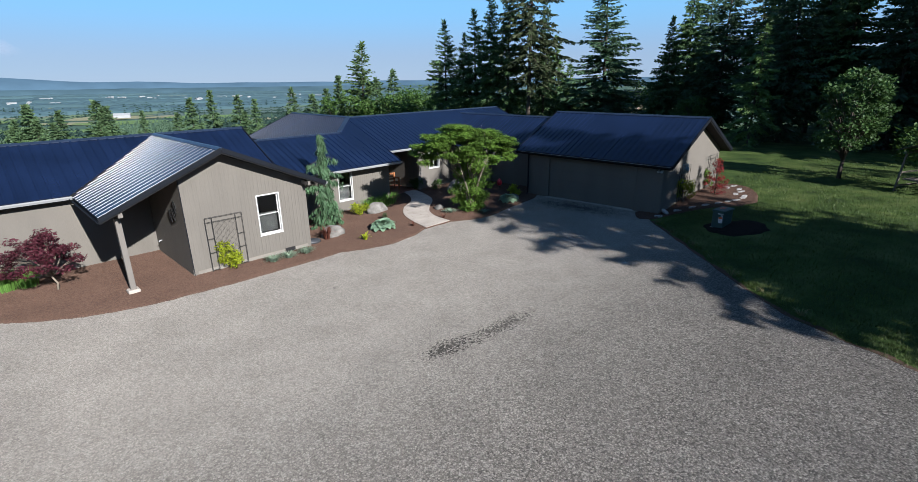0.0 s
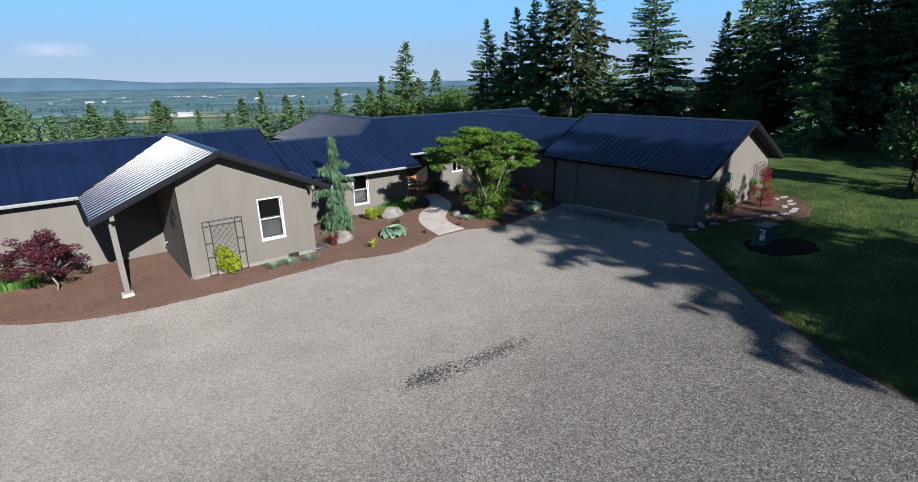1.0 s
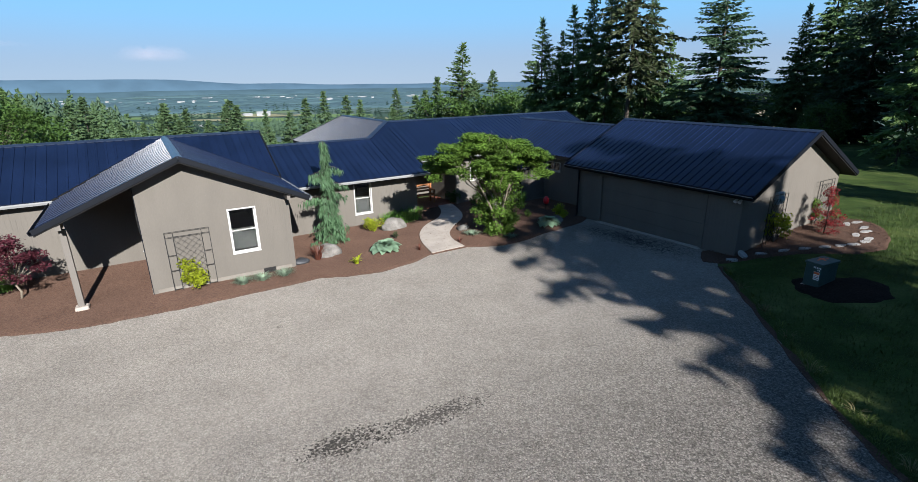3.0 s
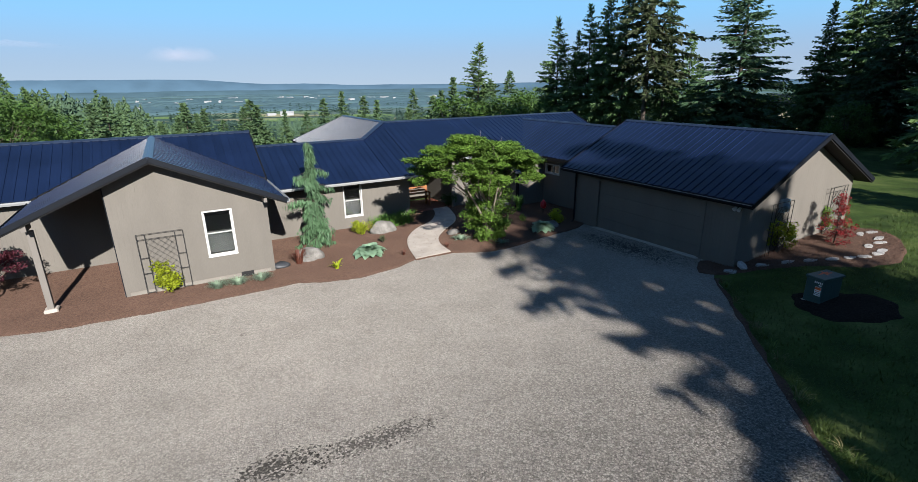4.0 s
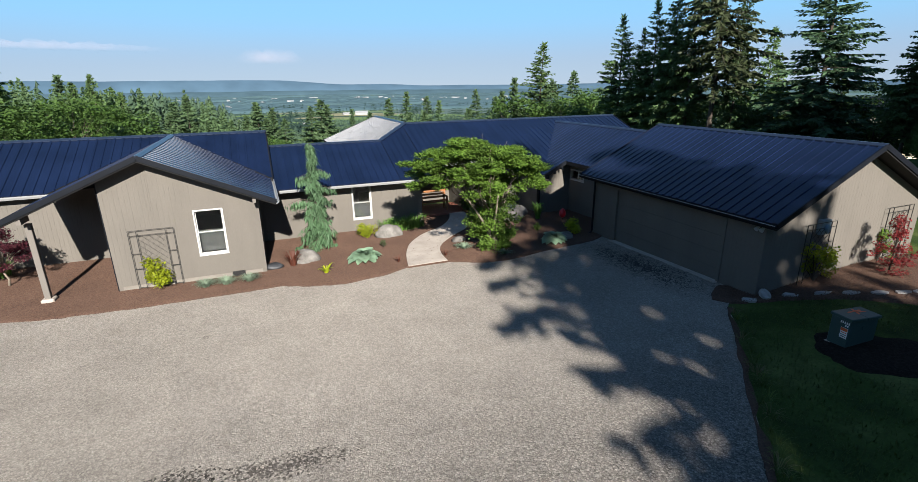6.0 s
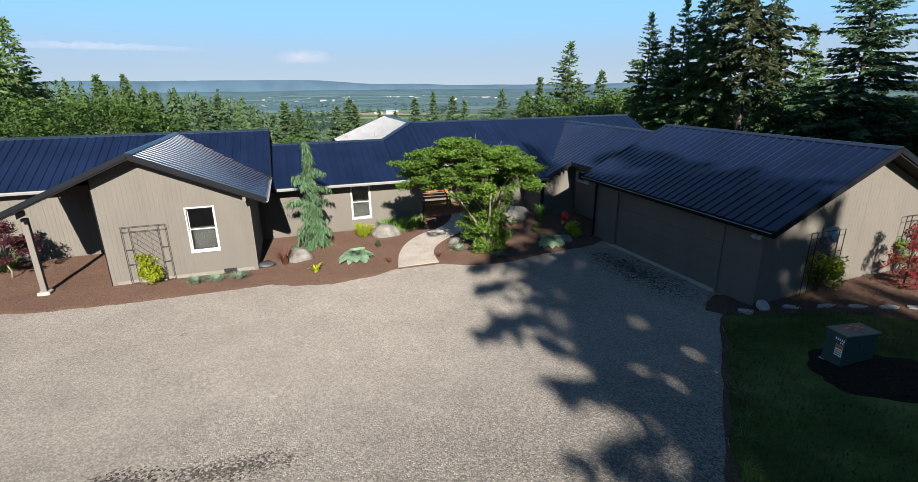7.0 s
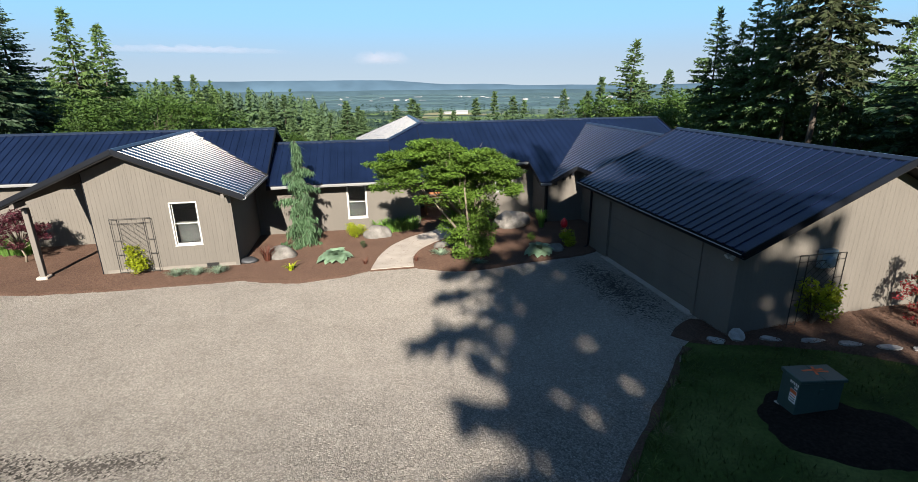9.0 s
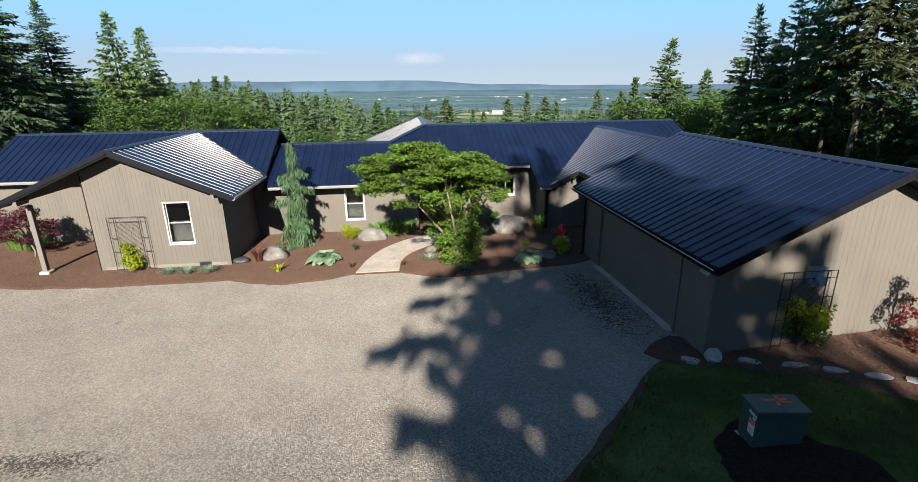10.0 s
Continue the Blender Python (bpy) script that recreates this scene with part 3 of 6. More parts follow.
    f = [(i, (i + 1) % 6, 6 + (i + 1) % 6, 6 + i) for i in range(6)] + [(5, 4, 3, 2, 1, 0), (6, 7, 8, 9, 10, 11)]
    return hpart("ridge_cap", (v, f), FASCIA_BLUE, None, "dark blue-grey metal ridge cap")


FASCIA_BLUE = material("ridge_metal", plain_ramp((0.016, 0.024, 0.045), 0.15), 1.5, 0.30, 0.0, fine=0.1)


# roof planes
def z_wing(u, v):
    return 4.23 - 0.444 * abs(u - 6.03)


def z_main(u, v):
    return 4.23 - 0.490 * abs(v - 24.48)


def z_mid(u, v):
    return 4.22 - 0.392 * (25.85 - v)


def z_mid_back(u, v):
    return 3.58 - 0.392 * (v - 24.22)


def z_center_back(u, v):
    return 4.22 - 0.392 * (v - 25.85)


def z_back(u, v):
    return 4.24 - 0.40 * abs(u - 16.7)


def z_link(u, v):
    return 4.03 - 0.515 * abs(25.7 - u)


def z_garage(u, v):
    return 4.38 - 0.478 * abs(u - 25.6)


def valley_v(u):
    """Where the link roof meets the front slope of the centre."""
    return 25.85 - (4.22 - z_link(u, 0)) / 0.392


roof([[(2.36, 17.0), (6.03, 17.0), (6.03, 24.45), (2.36, 21.2)]], z_wing, 0, "dark ribbed metal roof slope over the front wing", 0.35, rib=0.8)
roof([[(6.03, 17.0), (9.70, 17.0), (9.70, 21.2), (6.03, 24.45)]], z_wing, 0, "dark ribbed metal roof slope over the front wing", 0.35, rib=0.8)
roof([[(-1.6, 21.25), (2.30, 21.25), (6.03, 24.48), (-1.6, 24.48)], [(9.77, 21.25), (9.77, 24.48), (6.03, 24.48), (9.70, 21.25)]], z_main, 1, "dark ribbed metal roof slope of the main block")
roof([[(-1.6, 24.48), (9.77, 24.48), (9.77, 27.7), (-1.6, 27.7)]], z_main, 1, "dark ribbed metal rear roof slope")
roof([[(9.74, 20.7), (14.96, 20.7), (14.96, 24.2), (9.74, 24.2)], [(14.96, 20.7), (16.45, 20.7), (16.45, 25.62), (14.96, 24.2)],
      [(16.45, 21.8), (16.7, 21.8), (16.7, 25.85), (16.45, 25.6)], [(16.7, 21.8), (21.27, 21.8), (21.27, 25.85), (16.7, 25.85)],
      [(21.27, 20.05), (21.75, 20.05), (25.7, 25.36), (25.7, 25.85), (21.27, 25.85)],
      [(25.7, 25.36), (26.7, 24.1), (30.1, 20.2), (30.1, 25.85), (25.7, 25.85)]], z_mid, 1, "dark ribbed metal front roof slope of the entry block")
roof([[(9.74, 24.22), (14.96, 24.22), (13.2, 26.4), (9.74, 26.4)]], z_mid_back, 1, "dark ribbed metal rear roof slope")
roof([[(16.7, 25.85), (30.1, 25.85), (30.1, 30.9), (20.8, 30.0)]], z_center_back, 1, "dark ribbed metal rear roof slope")
roof([[(14.96, 24.22), (16.7, 25.85), (16.7, 32.7), (13.3, 32.7), (13.3, 25.8)]], z_back, 0, "ribbed metal roof slope of the rear wing", pitch=0.2, rib=0.95, metal=DULLED_ROOF)
roof([[(16.7, 25.87), (20.1, 29.4), (20.1, 32.7), (16.7, 32.7)]], z_back, 0, "ribbed metal roof slope of the rear wing", pitch=0.2, rib=0.95, metal=DULLED_ROOF)
roof([[(21.72, 20.0), (22.9, 20.0), (22.9, valley_v(22.9)), (21.72, valley_v(21.72))], [(22.9, 17.0), (25.7, 17.0), (25.7, 25.36), (22.9, valley_v(22.9))]],
     z_link, 0, "dark ribbed metal roof slope of the garage link", rib=1.25)
roof([[(25.7, 17.0), (29.4, 17.0), (29.4, 21.0), (25.7, 25.36)]], z_link, 0, "dark ribbed metal roof slope of the garage link")
roof([[(21.72, 8.48), (25.6, 8.48), (25.6, 17.1), (21.72, 17.1)]], z_garage, 0, "dark ribbed metal garage roof slope, shaded lower half", rib=1.25)
roof([[(25.6, 8.48), (29.48, 8.48), (29.48, 17.1), (25.6, 17.1)]], z_garage, 0, "dark ribbed metal garage roof slope")
ridge_cap((6.03, 16.98, 4.23), (6.03, 24.5, 4.23), 0.444, 0.444, (1, 0))
ridge_cap((-1.62, 24.48, 4.23), (9.79, 24.48, 4.23), 0.49, 0.49, (0, 1))
ridge_cap((9.74, 24.21, 3.575), (14.96, 24.21, 3.575), 0.392, 0.392, (0, 1))
ridge_cap((14.96, 24.21, 3.56), (16.7, 25.86, 4.22), 0.0, 0.0, (-0.69, 0.72))
ridge_cap((16.7, 25.85, 4.22), (30.12, 25.85, 4.22), 0.392, 0.392, (0, 1))
ridge_cap((16.7, 25.85, 4.24), (16.7, 32.72, 4.24), 0.40, 0.40, (1, 0))
ridge_cap((25.7, 17.0, 4.03), (25.7, 25.4, 4.03), 0.515, 0.515, (1, 0))
ridge_cap((25.6, 8.46, 4.38), (25.6, 17.12, 4.38), 0.478, 0.478, (1, 0))


def rake(u0, v0, u1, v1, zf, deep=0.15, w=0.035, label="dark metal rake fascia"):
    a, b = (u0, v0, zf(u0, v0) - deep / 2 + 0.045), (u1, v1, zf(u1, v1) - deep / 2 + 0.045)
    return strip("fascia", a, b, w, deep, FASCIA, label)


for q in ((2.34, 16.98, 6.03, 16.98), (6.03, 16.98, 9.72, 16.98)):
    rake(*q, z_wing)
    rake(q[0], 17.06, q[2], 17.06, lambda u, v: z_wing(u, v) - 0.09, 0.12)
for q in ((21.70, 8.46, 25.6, 8.46), (25.6, 8.46, 29.5, 8.46), (21.70, 17.12, 25.6, 17.12), (25.6, 17.12, 29.5, 17.12)):
    rake(*q, z_garage)
for q in ((9.79, 21.23, 9.79, 24.48), (9.79, 24.48, 9.79, 27.72), (-1.62, 21.23, -1.62, 24.48), (-1.62, 24.48, -1.62, 27.72)):
    rake(*q, z_main)
rake(16.47, 20.68, 16.47, 21.8, z_mid)
rake(21.25, 20.03, 21.25, 21.8, z_mid)
rake(21.72, 19.98, 22.9, 19.98, z_link)
rake(30.12, 21.0, 30.12, 25.85, z_mid)
rake(30.12, 25.85, 30.12, 30.9, z_center_back)
for q in ((13.3, 32.72, 16.7, 32.72), (16.7, 32.72, 20.1, 32.72)):
    rake(*q, z_back)


def gutter(a, b, mat, label):
    """An open channel with a rolled lip along an eave, square to the level line from a to b."""
    a, b = Vector(a), Vector(b)
    d = (b - a).normalized()
    o = Vector((d.y, -d.x, 0))
    prof = ((0.0, 0.0), (0.0, -0.10), (0.075, -0.10), (0.115, -0.02), (0.115, 0.005), (0.098, 0.005), (0.094, -0.015), (0.068, -0.085), (0.012, -0.085), (0.012, 0.0))
    n = len(prof)
    v = [tuple(p + o * x + Vector((0, 0, z))) for p in (a, b) for x, z in prof]
    f = [(i, (i + 1) % n, n + (i + 1) % n, n + i) for i in range(n)]
    f += [(0, 1, 8, 9), (1, 2, 7, 8), (2, 3, 4, 5, 6, 7), (n + 9, n + 8, n + 1, n), (n + 8, n + 7, n + 2, n + 1), (n + 7, n + 6, n + 5, n + 4, n + 3, n + 2)]
    return hpart("gutter", (v, f), mat, None, label)


gutter((-1.6, 21.25, 2.63), (2.36, 21.25, 2.63), GUTTER, "pale metal gutter")
gutter((9.95, 20.7, z_mid(0, 20.7) - 0.02), (16.45, 20.7, z_mid(0, 20.7) - 0.02), GUTTER, "pale metal gutter")
gutter((16.5, 21.8, z_mid(0, 21.8) - 0.02), (21.25, 21.8, z_mid(0, 21.8) - 0.02), GUTTER, "pale metal gutter")
gutter((2.36, 21.2, 2.58), (2.36, 17.0, 2.58), FASCIA, "dark metal gutter")
gutter((9.70, 17.0, 2.58), (9.70, 21.2, 2.58), GUTTER, "pale metal gutter")
gutter((21.72, 17.1, 2.50), (21.72, 8.48, 2.50), FASCIA, "dark metal gutter of the garage")
# the bright highlight line on the gutter, laid on as a pale strip
strip("gutter_lip", (21.607, 17.1, 2.508), (21.607, 8.48, 2.508), 0.022, 0.012, GUTTER, "thin pale strip for the highlight on the gutter edge")
gutter((21.27, 20.05, z_mid(0, 20.05) - 0.02), (21.74, 20.05, z_mid(0, 20.05) - 0.02), GUTTER, "pale metal gutter")


def wall(a, b, base, top, holes=(), label="", thick=0.14, groove=0.137, boards=True, mat=None):
    """A wall from plan point a to b, its outside on the right hand; top is a list of (s, z); holes are (s0, s1, z0, z1) and go right through.
    Vertical siding boards stand proud of it, with grooves between."""
    a, b = Vector(a), Vector(b)
    length = (b - a).length
    d = (b - a) / length
    o = Vector((d.y, -d.x))
    zt = piecewise([t[0] for t in top], [t[1] for t in top])
    coarse = sorted(c for c in {0.0, length} | {t[0] for t in top} | {x for h in holes for x in h[:2]} if 0 <= c <= length)
    fine = set(coarse)
    k = groove
    while k < length:
        fine.add(k)
        k += groove

    fine = {c for c in fine if c in coarse or min(abs(c - q) for q in coarse) > 0.03}

    def cell(s0, s1, z00, z01, z10, z11, out0, out1):
        v = []
        for out in (out0, out1):
            for s, z in ((s0, z00), (s1, z10), (s1, z11), (s0, z01)):
                p = a + d * s + o * out
                v.append((p.x, p.y, z))
        return v, [(4, 5, 6, 7), (3, 2, 1, 0), (0, 1, 5, 4), (1, 2, 6, 5), (2, 3, 7, 6), (3, 0, 4, 7)]

    def cells(cuts):
        for s0, s1 in zip(cuts, cuts[1:]):
            if s1 - s0 < 0.02:
                continue
            spans = [(base, base, zt(s0 + 1e-5), zt(s1 - 1e-5))]
            for h0, h1, g0, g1 in holes:
                if s0 >= h0 - 1e-4 and s1 <= h1 + 1e-4:
                    spans = [q for l0, l1, t0, t1 in spans for q in ((l0, l1, g0, g0), (g1, g1, t0, t1)) if max(q[2] - q[0], q[3] - q[1]) > 0.005]
            for q in spans:
                yield s0, s1, q

    v, f = joined([cell(max(s0, 0.008), min(s1, length - 0.008), q[0], q[2], q[1], q[3], -thick, -0.006) for s0, s1, q in cells(coarse)])
    bm = bmesh.new()
    vs = [bm.verts.new(p) for p in v]
    for q in f:
        bm.faces.new([vs[i] for i in q])
    bmesh.ops.remove_doubles(bm, verts=bm.verts, dist=0.0005)
    w = hpart("wall", bm, mat or SIDING, None, label)
    if boards:
        g = 0.0016
        for s0, s1, q in cells(sorted(fine)):
            hpart("board", cell(s0 + g, s1 - g, q[0], q[2], q[1], q[3], -0.006, 0.0), mat or SIDING, w)
    return w


WING_TOP = [(0, z_wing(4.71, 0) - 0.17), (6.03 - 4.71, 4.05), (9.15 - 4.71, z_wing(9.15, 0) - 0.17)]
wall((4.71, 17.6), (9.15, 17.6), 0.112, WING_TOP, [(2.45, 3.34, 0.84, 2.38)], "taupe vertical board siding on the front gable")
wall((4.71, 21.6), (4.71, 17.6), -0.08, [(0, 3.45), (4.0, 3.45)], (), "taupe vertical board siding in the porch")
wall((9.15, 17.6), (9.15, 21.6), -0.12, [(0, 2.68), (4.0, 2.68)], (), "shaded taupe vertical board siding")
wall((-1.1, 21.62), (4.71, 21.62), -0.12, [(0, 2.68), (5.81, 2.68)], (), "taupe vertical board siding on the main block")
wall((9.3, 21.4), (16.1, 21.4), -0.12, [(0, 2.33), (6.8, 2.33)], [(3.6, 4.46, 0.48, 1.95)], "taupe vertical board siding below the entry roof")
wall((16.1, 21.4), (16.1, 25.6), -0.12, [(0, 2.33), (4.2, 3.9)], (), "taupe siding at the entry")
wall((16.1, 25.4), (18.95, 25.4), -0.1, [(0, 3.88), (2.85, 3.88)], (), "taupe siding behind the porch")
wall((18.95, 25.4), (18.95, 22.3), -0.1, [(0, 3.88), (3.1, 2.66)], (), "taupe siding at the entry")
wall((18.95, 22.3), (21.7, 22.3), -0.1, [(0, 2.67), (2.75, 2.67)], [(0.85, 1.75, 1.15, 2.12)], "taupe vertical board siding beside the entry")
wall((21.7, 22.3), (21.7, 20.4), -0.1, [(0, 2.67), (1.9, 1.93)], (), "shaded taupe siding of the link")
wall((21.7, 20.4), (23.4, 20.4), -0.1, [(0, 1.80), (1.7, 2.66)], (), "taupe siding of the link")
wall((23.4, 20.4), (23.4, 16.5), -0.1, [(0, 2.72), (3.9, 2.72)], [(0.12, 1.22, 1.66, 2.16)], "shaded taupe siding of the link")
G_TOP = [(0, z_garage(22.0, 0) - 0.17), (3.6, 4.2), (7.1, z_garage(29.1, 0) - 0.17)]
wall((22.0, 16.5), (22.0, 8.95), -0.05, [(0, 2.46), (7.55, 2.46)], [(1.42, 6.22, -0.05, 2.2)], "shaded taupe siding of the garage front")
wall((22.0, 8.95), (29.1, 8.95), 0.0, G_TOP, (), "taupe vertical board siding on the garage gable")
wall((23.4, 16.5), (22.0, 16.5), -0.05, [(0, 3.2), (1.4, 2.55)], (), "taupe siding of the garage end")
wall((29.1, 8.95), (29.1, 22.0), 0.0, [(0, 2.5), (13.05, 2.5)], (), "taupe siding of the garage rear", boards=False)
wall((29.6, 22.0), (29.6, 30.0), -0.1, [(0, 2.5), (3.85, 4.0), (8, 2.6)], (), "taupe siding of the end gable", boards=False)
wall((29.6, 30.2), (13.9, 30.2), -2.0, [(0, 2.4), (15.7, 2.4)], (), "taupe siding of the rear", boards=False)
wall((13.9, 32.2), (13.9, 26.2), -2.0, [(0, 2.9), (6, 2.9)], (), "taupe siding of the rear wing", boards=False)
wall((19.5, 32.2), (13.9, 32.2), -2.0, [(0, 2.9), (2.8, 4.0), (5.6, 2.9)], (), "taupe siding of the rear gable", boards=False)
wall((13.9, 26.2), (9.3, 26.2), -1.0, [(0, 2.6), (4.6, 2.6)], (), "taupe siding of the rear", boards=False)
wall((9.3, 27.3), (-1.1, 27.3), -1.0, [(0, 2.7), (10.4, 2.7)], (), "taupe siding of the rear", boards=False)
wall((-1.1, 27.3), (-1.1, 21.62), -0.5, [(0, 2.65), (2.85, 4.05), (5.68, 2.65)], (), "taupe siding of the end gable", boards=False)
wall((9.3, 21.4), (9.3, 27.3), -0.2, [(0, 2.55), (3.1, 4.05), (5.9, 2.65)], (), "taupe siding of the gable above the lower roof", boards=False)
hpart("floor_slab", joined([prism(p, lambda u, v: 0.0, -0.3, 0.02) for p in ([(4.8, 17.7), (9.0, 17.7), (9.0, 21.7), (4.8, 21.7)], [(-1, 21.7), (9.3, 21.7), (9.3, 27.2), (-1, 27.2)],
      [(9.4, 21.5), (16.0, 21.5), (16.0, 26.1), (9.4, 26.1)], [(19.1, 22.4), (29.4, 22.4), (29.4, 30), (19.1, 30)], [(22.15, 9.1), (29.0, 9.1), (29.0, 22.4), (22.15, 22.4)])]), ROOM)
# foundation strip, set back under the boards
for a, b in (((4.70, 17.612), (9.14, 17.612)), ((9.32, 21.41), (16.1, 21.41)), ((22.0, 8.96), (29.0, 8.96))):
    strip("foundation", (a[0], a[1] + 0.06, -0.02), (b[0], b[1] + 0.06, -0.02), 0.10, 0.36, FOOTING, "bare concrete foundation strip")


def window(a, out, along, wide, z0, z1, curtain=True, slider=False):
    """A single-hung window in a wall: casing, two sashes, panes and a sill. a: lower left corner seen from outside, along: plan direction, out: plan direction outwards."""
    a, out, along = Vector((*a, 0)), Vector((*out, 0)), Vector((*along, 0))

    def bar(bm, s0, s1, h0, h1, o0, o1):
        p = [a + along * s + out * o + Vector((0, 0, h)) for o in (o0, o1) for s, h in ((s0, h0), (s1, h0), (s1, h1), (s0, h1))]
        vs = [bm.verts.new(x) for x in p]
        for f in ((4, 5, 6, 7), (3, 2, 1, 0), (0, 1, 5, 4), (1, 2, 6, 5), (2, 3, 7, 6), (3, 0, 4, 7)):
            bm.faces.new([vs[i] for i in f])

    def ring(s0, s1, h0, h1, w, o0, o1):
        bm = bmesh.new()
        bar(bm, s0, s0 + w, h0, h1, o0, o1), bar(bm, s1 - w, s1, h0, h1, o0, o1)
        bar(bm, s0 + w, s1 - w, h0, h0 + w, o0, o1), bar(bm, s0 + w, s1 - w, h1 - w, h1, o0, o1)
        return bm

    w = hpart("window", ring(0, wide, z0, z1, 0.045, -0.13, 0.022), WHITE, None, "white-framed window")
    mid = (z0 + z1) / 2
    parts = [(0.045, wide / 2 + 0.02, z0 + 0.045, z1 - 0.045, -0.05), (wide / 2 - 0.02, wide - 0.045, z0 + 0.045, z1 - 0.045, -0.08)] if slider else [
        (0.045, wide - 0.045, z0 + 0.045, mid + 0.02, -0.05), (0.045, wide - 0.045, mid - 0.02, z1 - 0.045, -0.08)]
    for s0, s1, h0, h1, o in parts:
        sash = hpart("sash", ring(s0, s1, h0, h1, 0.03, o - 0.03, o), WHITE, w)
        bm = bmesh.new()
        bar(bm, s0 + 0.033, s1 - 0.033, h0 + 0.033, h1 - 0.033, o - 0.018, o - 0.012)
        pane = hpart("pane", bm, GLASS, w, "dark reflecting glass pane")
        pane.visible_shadow = False
    bm = bmesh.new()
    bar(bm, -0.012, wide + 0.012, z0 - 0.018, z0 + 0.004, -0.05, 0.035)
    hpart("sill", bm, WHITE, w)
    if curtain:
        bm = bmesh.new()
        bar(bm, 0.05, wide - 0.05, z0 + 0.05, mid + 0.02, -0.29, -0.28)
        hpart("blind", bm, CURTAIN, w, "grey blind behind the lower sash")
    return w


window((7.16, 17.6), (0, -1), (1, 0), 0.89, 0.84, 2.38)
window((12.9, 21.4), (0, -1), (1, 0), 0.86, 0.48, 1.95)
window((19.8, 22.3), (0, -1), (1, 0), 0.90, 1.15, 2.12, False, True)
window((23.4, 20.28), (-1, 0), (0, -1), 1.10, 1.66, 2.16, False, True)

# porch posts, corner posts, downspouts and the small fittings
hpart("porch_post", boxed(2.81, 17.56, 0.06, 2.97, 17.72, 2.42, bevel=0.01), TRIM, None, "square taupe porch post")
hpart("post_footing", boxed(2.72, 17.47, -0.1, 3.06, 17.81, 0.07, bevel=0.03), CONCRETE, None, "concrete post footing")
strip("bracket", (9.05, 17.05, 2.62), (9.05, 17.62, 2.62), 0.10, 0.14, TRIM, "taupe rafter tail")
strip("bracket", (2.90, 17.05, 2.60), (2.90, 17.62, 2.60), 0.12, 0.16, TRIM, "taupe rafter tail")
for u in (21.98, 22.36, 22.74):
    strip("bracket", (u, 20.02, z_link(u, 0) - 0.24), (u, 20.42, z_link(u, 0) - 0.24), 0.09, 0.13, FASCIA, "dark rafter tail")
hpart("entry_post", boxed(18.80, 22.05, -0.1, 18.95, 22.20, 2.60, bevel=0.01), TRIM, None, "taupe entry corner post")
hpart("corner_post", boxed(21.59, 20.28, -0.1, 21.71, 20.40, 1.86, bevel=0.008), SOFFIT, None, "dark corner post")


def downspout(u, v, z0, z1, mat):
    v0, f0 = tube([(u, v, z1), (u, v, z0 + 0.15), (u - 0.06, v, z0 + 0.05), (u - 0.18, v, z0)], [0.042] * 4, 6)
    return hpart("downspout", (v0, f0), mat, None, "dark metal downspout")


downspout(21.93, 16.42, 0.1, 2.46, FASCIA)
downspout(21.63, 20.24, 0.05, 1.86, FASCIA)
strip("corner_trim", (4.72, 17.59, -0.05), (4.72, 17.59, 3.45), 0.022, 0.02, FASCIA, up=(0, 1, 0), label="thin dark corner trim")

door = hpart("garage_door", boxed(22.06, 10.28, 0.10, 22.10, 15.08, 2.2), SIDING, None, "wide taupe sectional garage door in shade")
for i in range(4):
    hpart("door_section", boxed(22.045, 10.30, 0.12 + 0.52 * i, 22.06, 15.06, 0.12 + 0.52 * i + 0.514, bevel=0.003), SIDING, door)
hpart("door_casing", joined([prism([(21.97, a), (22.0, a), (22.0, b), (21.97, b)], lambda u, v: 0, z0, z1) for a, b, z0, z1 in ((10.18, 10.28, 0.1, 2.28), (15.08, 15.18, 0.1, 2.28), (10.28, 15.08, 2.2, 2.28))]), SIDING, None)
hpart("door_apron", prism([(21.84, 10.2), (22.06, 10.2), (22.06, 15.2), (21.84, 15.2)], lambda u, v: ground_z((u - v) / 2 ** 0.5, (u + v) / 2 ** 0.5), -0.1, 0.06), CONCRETE, None, "narrow concrete garage apron")
v = hpart("foundation_vent", boxed(8.05, 17.575, -0.05, 8.45, 17.605, 0.14), DARK_METAL, None, "dark foundation vent")
for i in range(4):
    hpart("louvre", boxed(8.07, 17.565, -0.03 + 0.045 * i, 8.43, 17.576, -0.005 + 0.045 * i), DARK_METAL, v)
lamp = hpart("wall_lamp", boxed(21.9, 8.98, 2.30, 22.0, 9.06, 2.42, bevel=0.01), DARK_METAL, None, "small white twin flood lamp under the eave")
for dv in (-0.05, 0.1):
    tv, tf = tube([(21.93, 9.02 + dv, 2.32), (21.86, 9.02 + dv, 2.27), (21.80, 9.02 + dv, 2.23)], [0.03, 0.05, 0.065], 10)
    hpart("lamp_head", (tv, tf), WHITE, lamp)
meter = hpart("electric_meter", boxed(24.08, 8.80, 1.86, 24.50, 8.95, 2.30, bevel=0.015), METER_BLUE, None, "pale blue-grey electric meter box on the wall")
tv, tf = tube([(24.29, 8.80, 2.06), (24.29, 8.74, 2.06), (24.29, 8.71, 2.06)], [0.11, 0.11, 0.08], 16)
hpart("meter_dial", (tv, tf), METER_BLUE, meter)
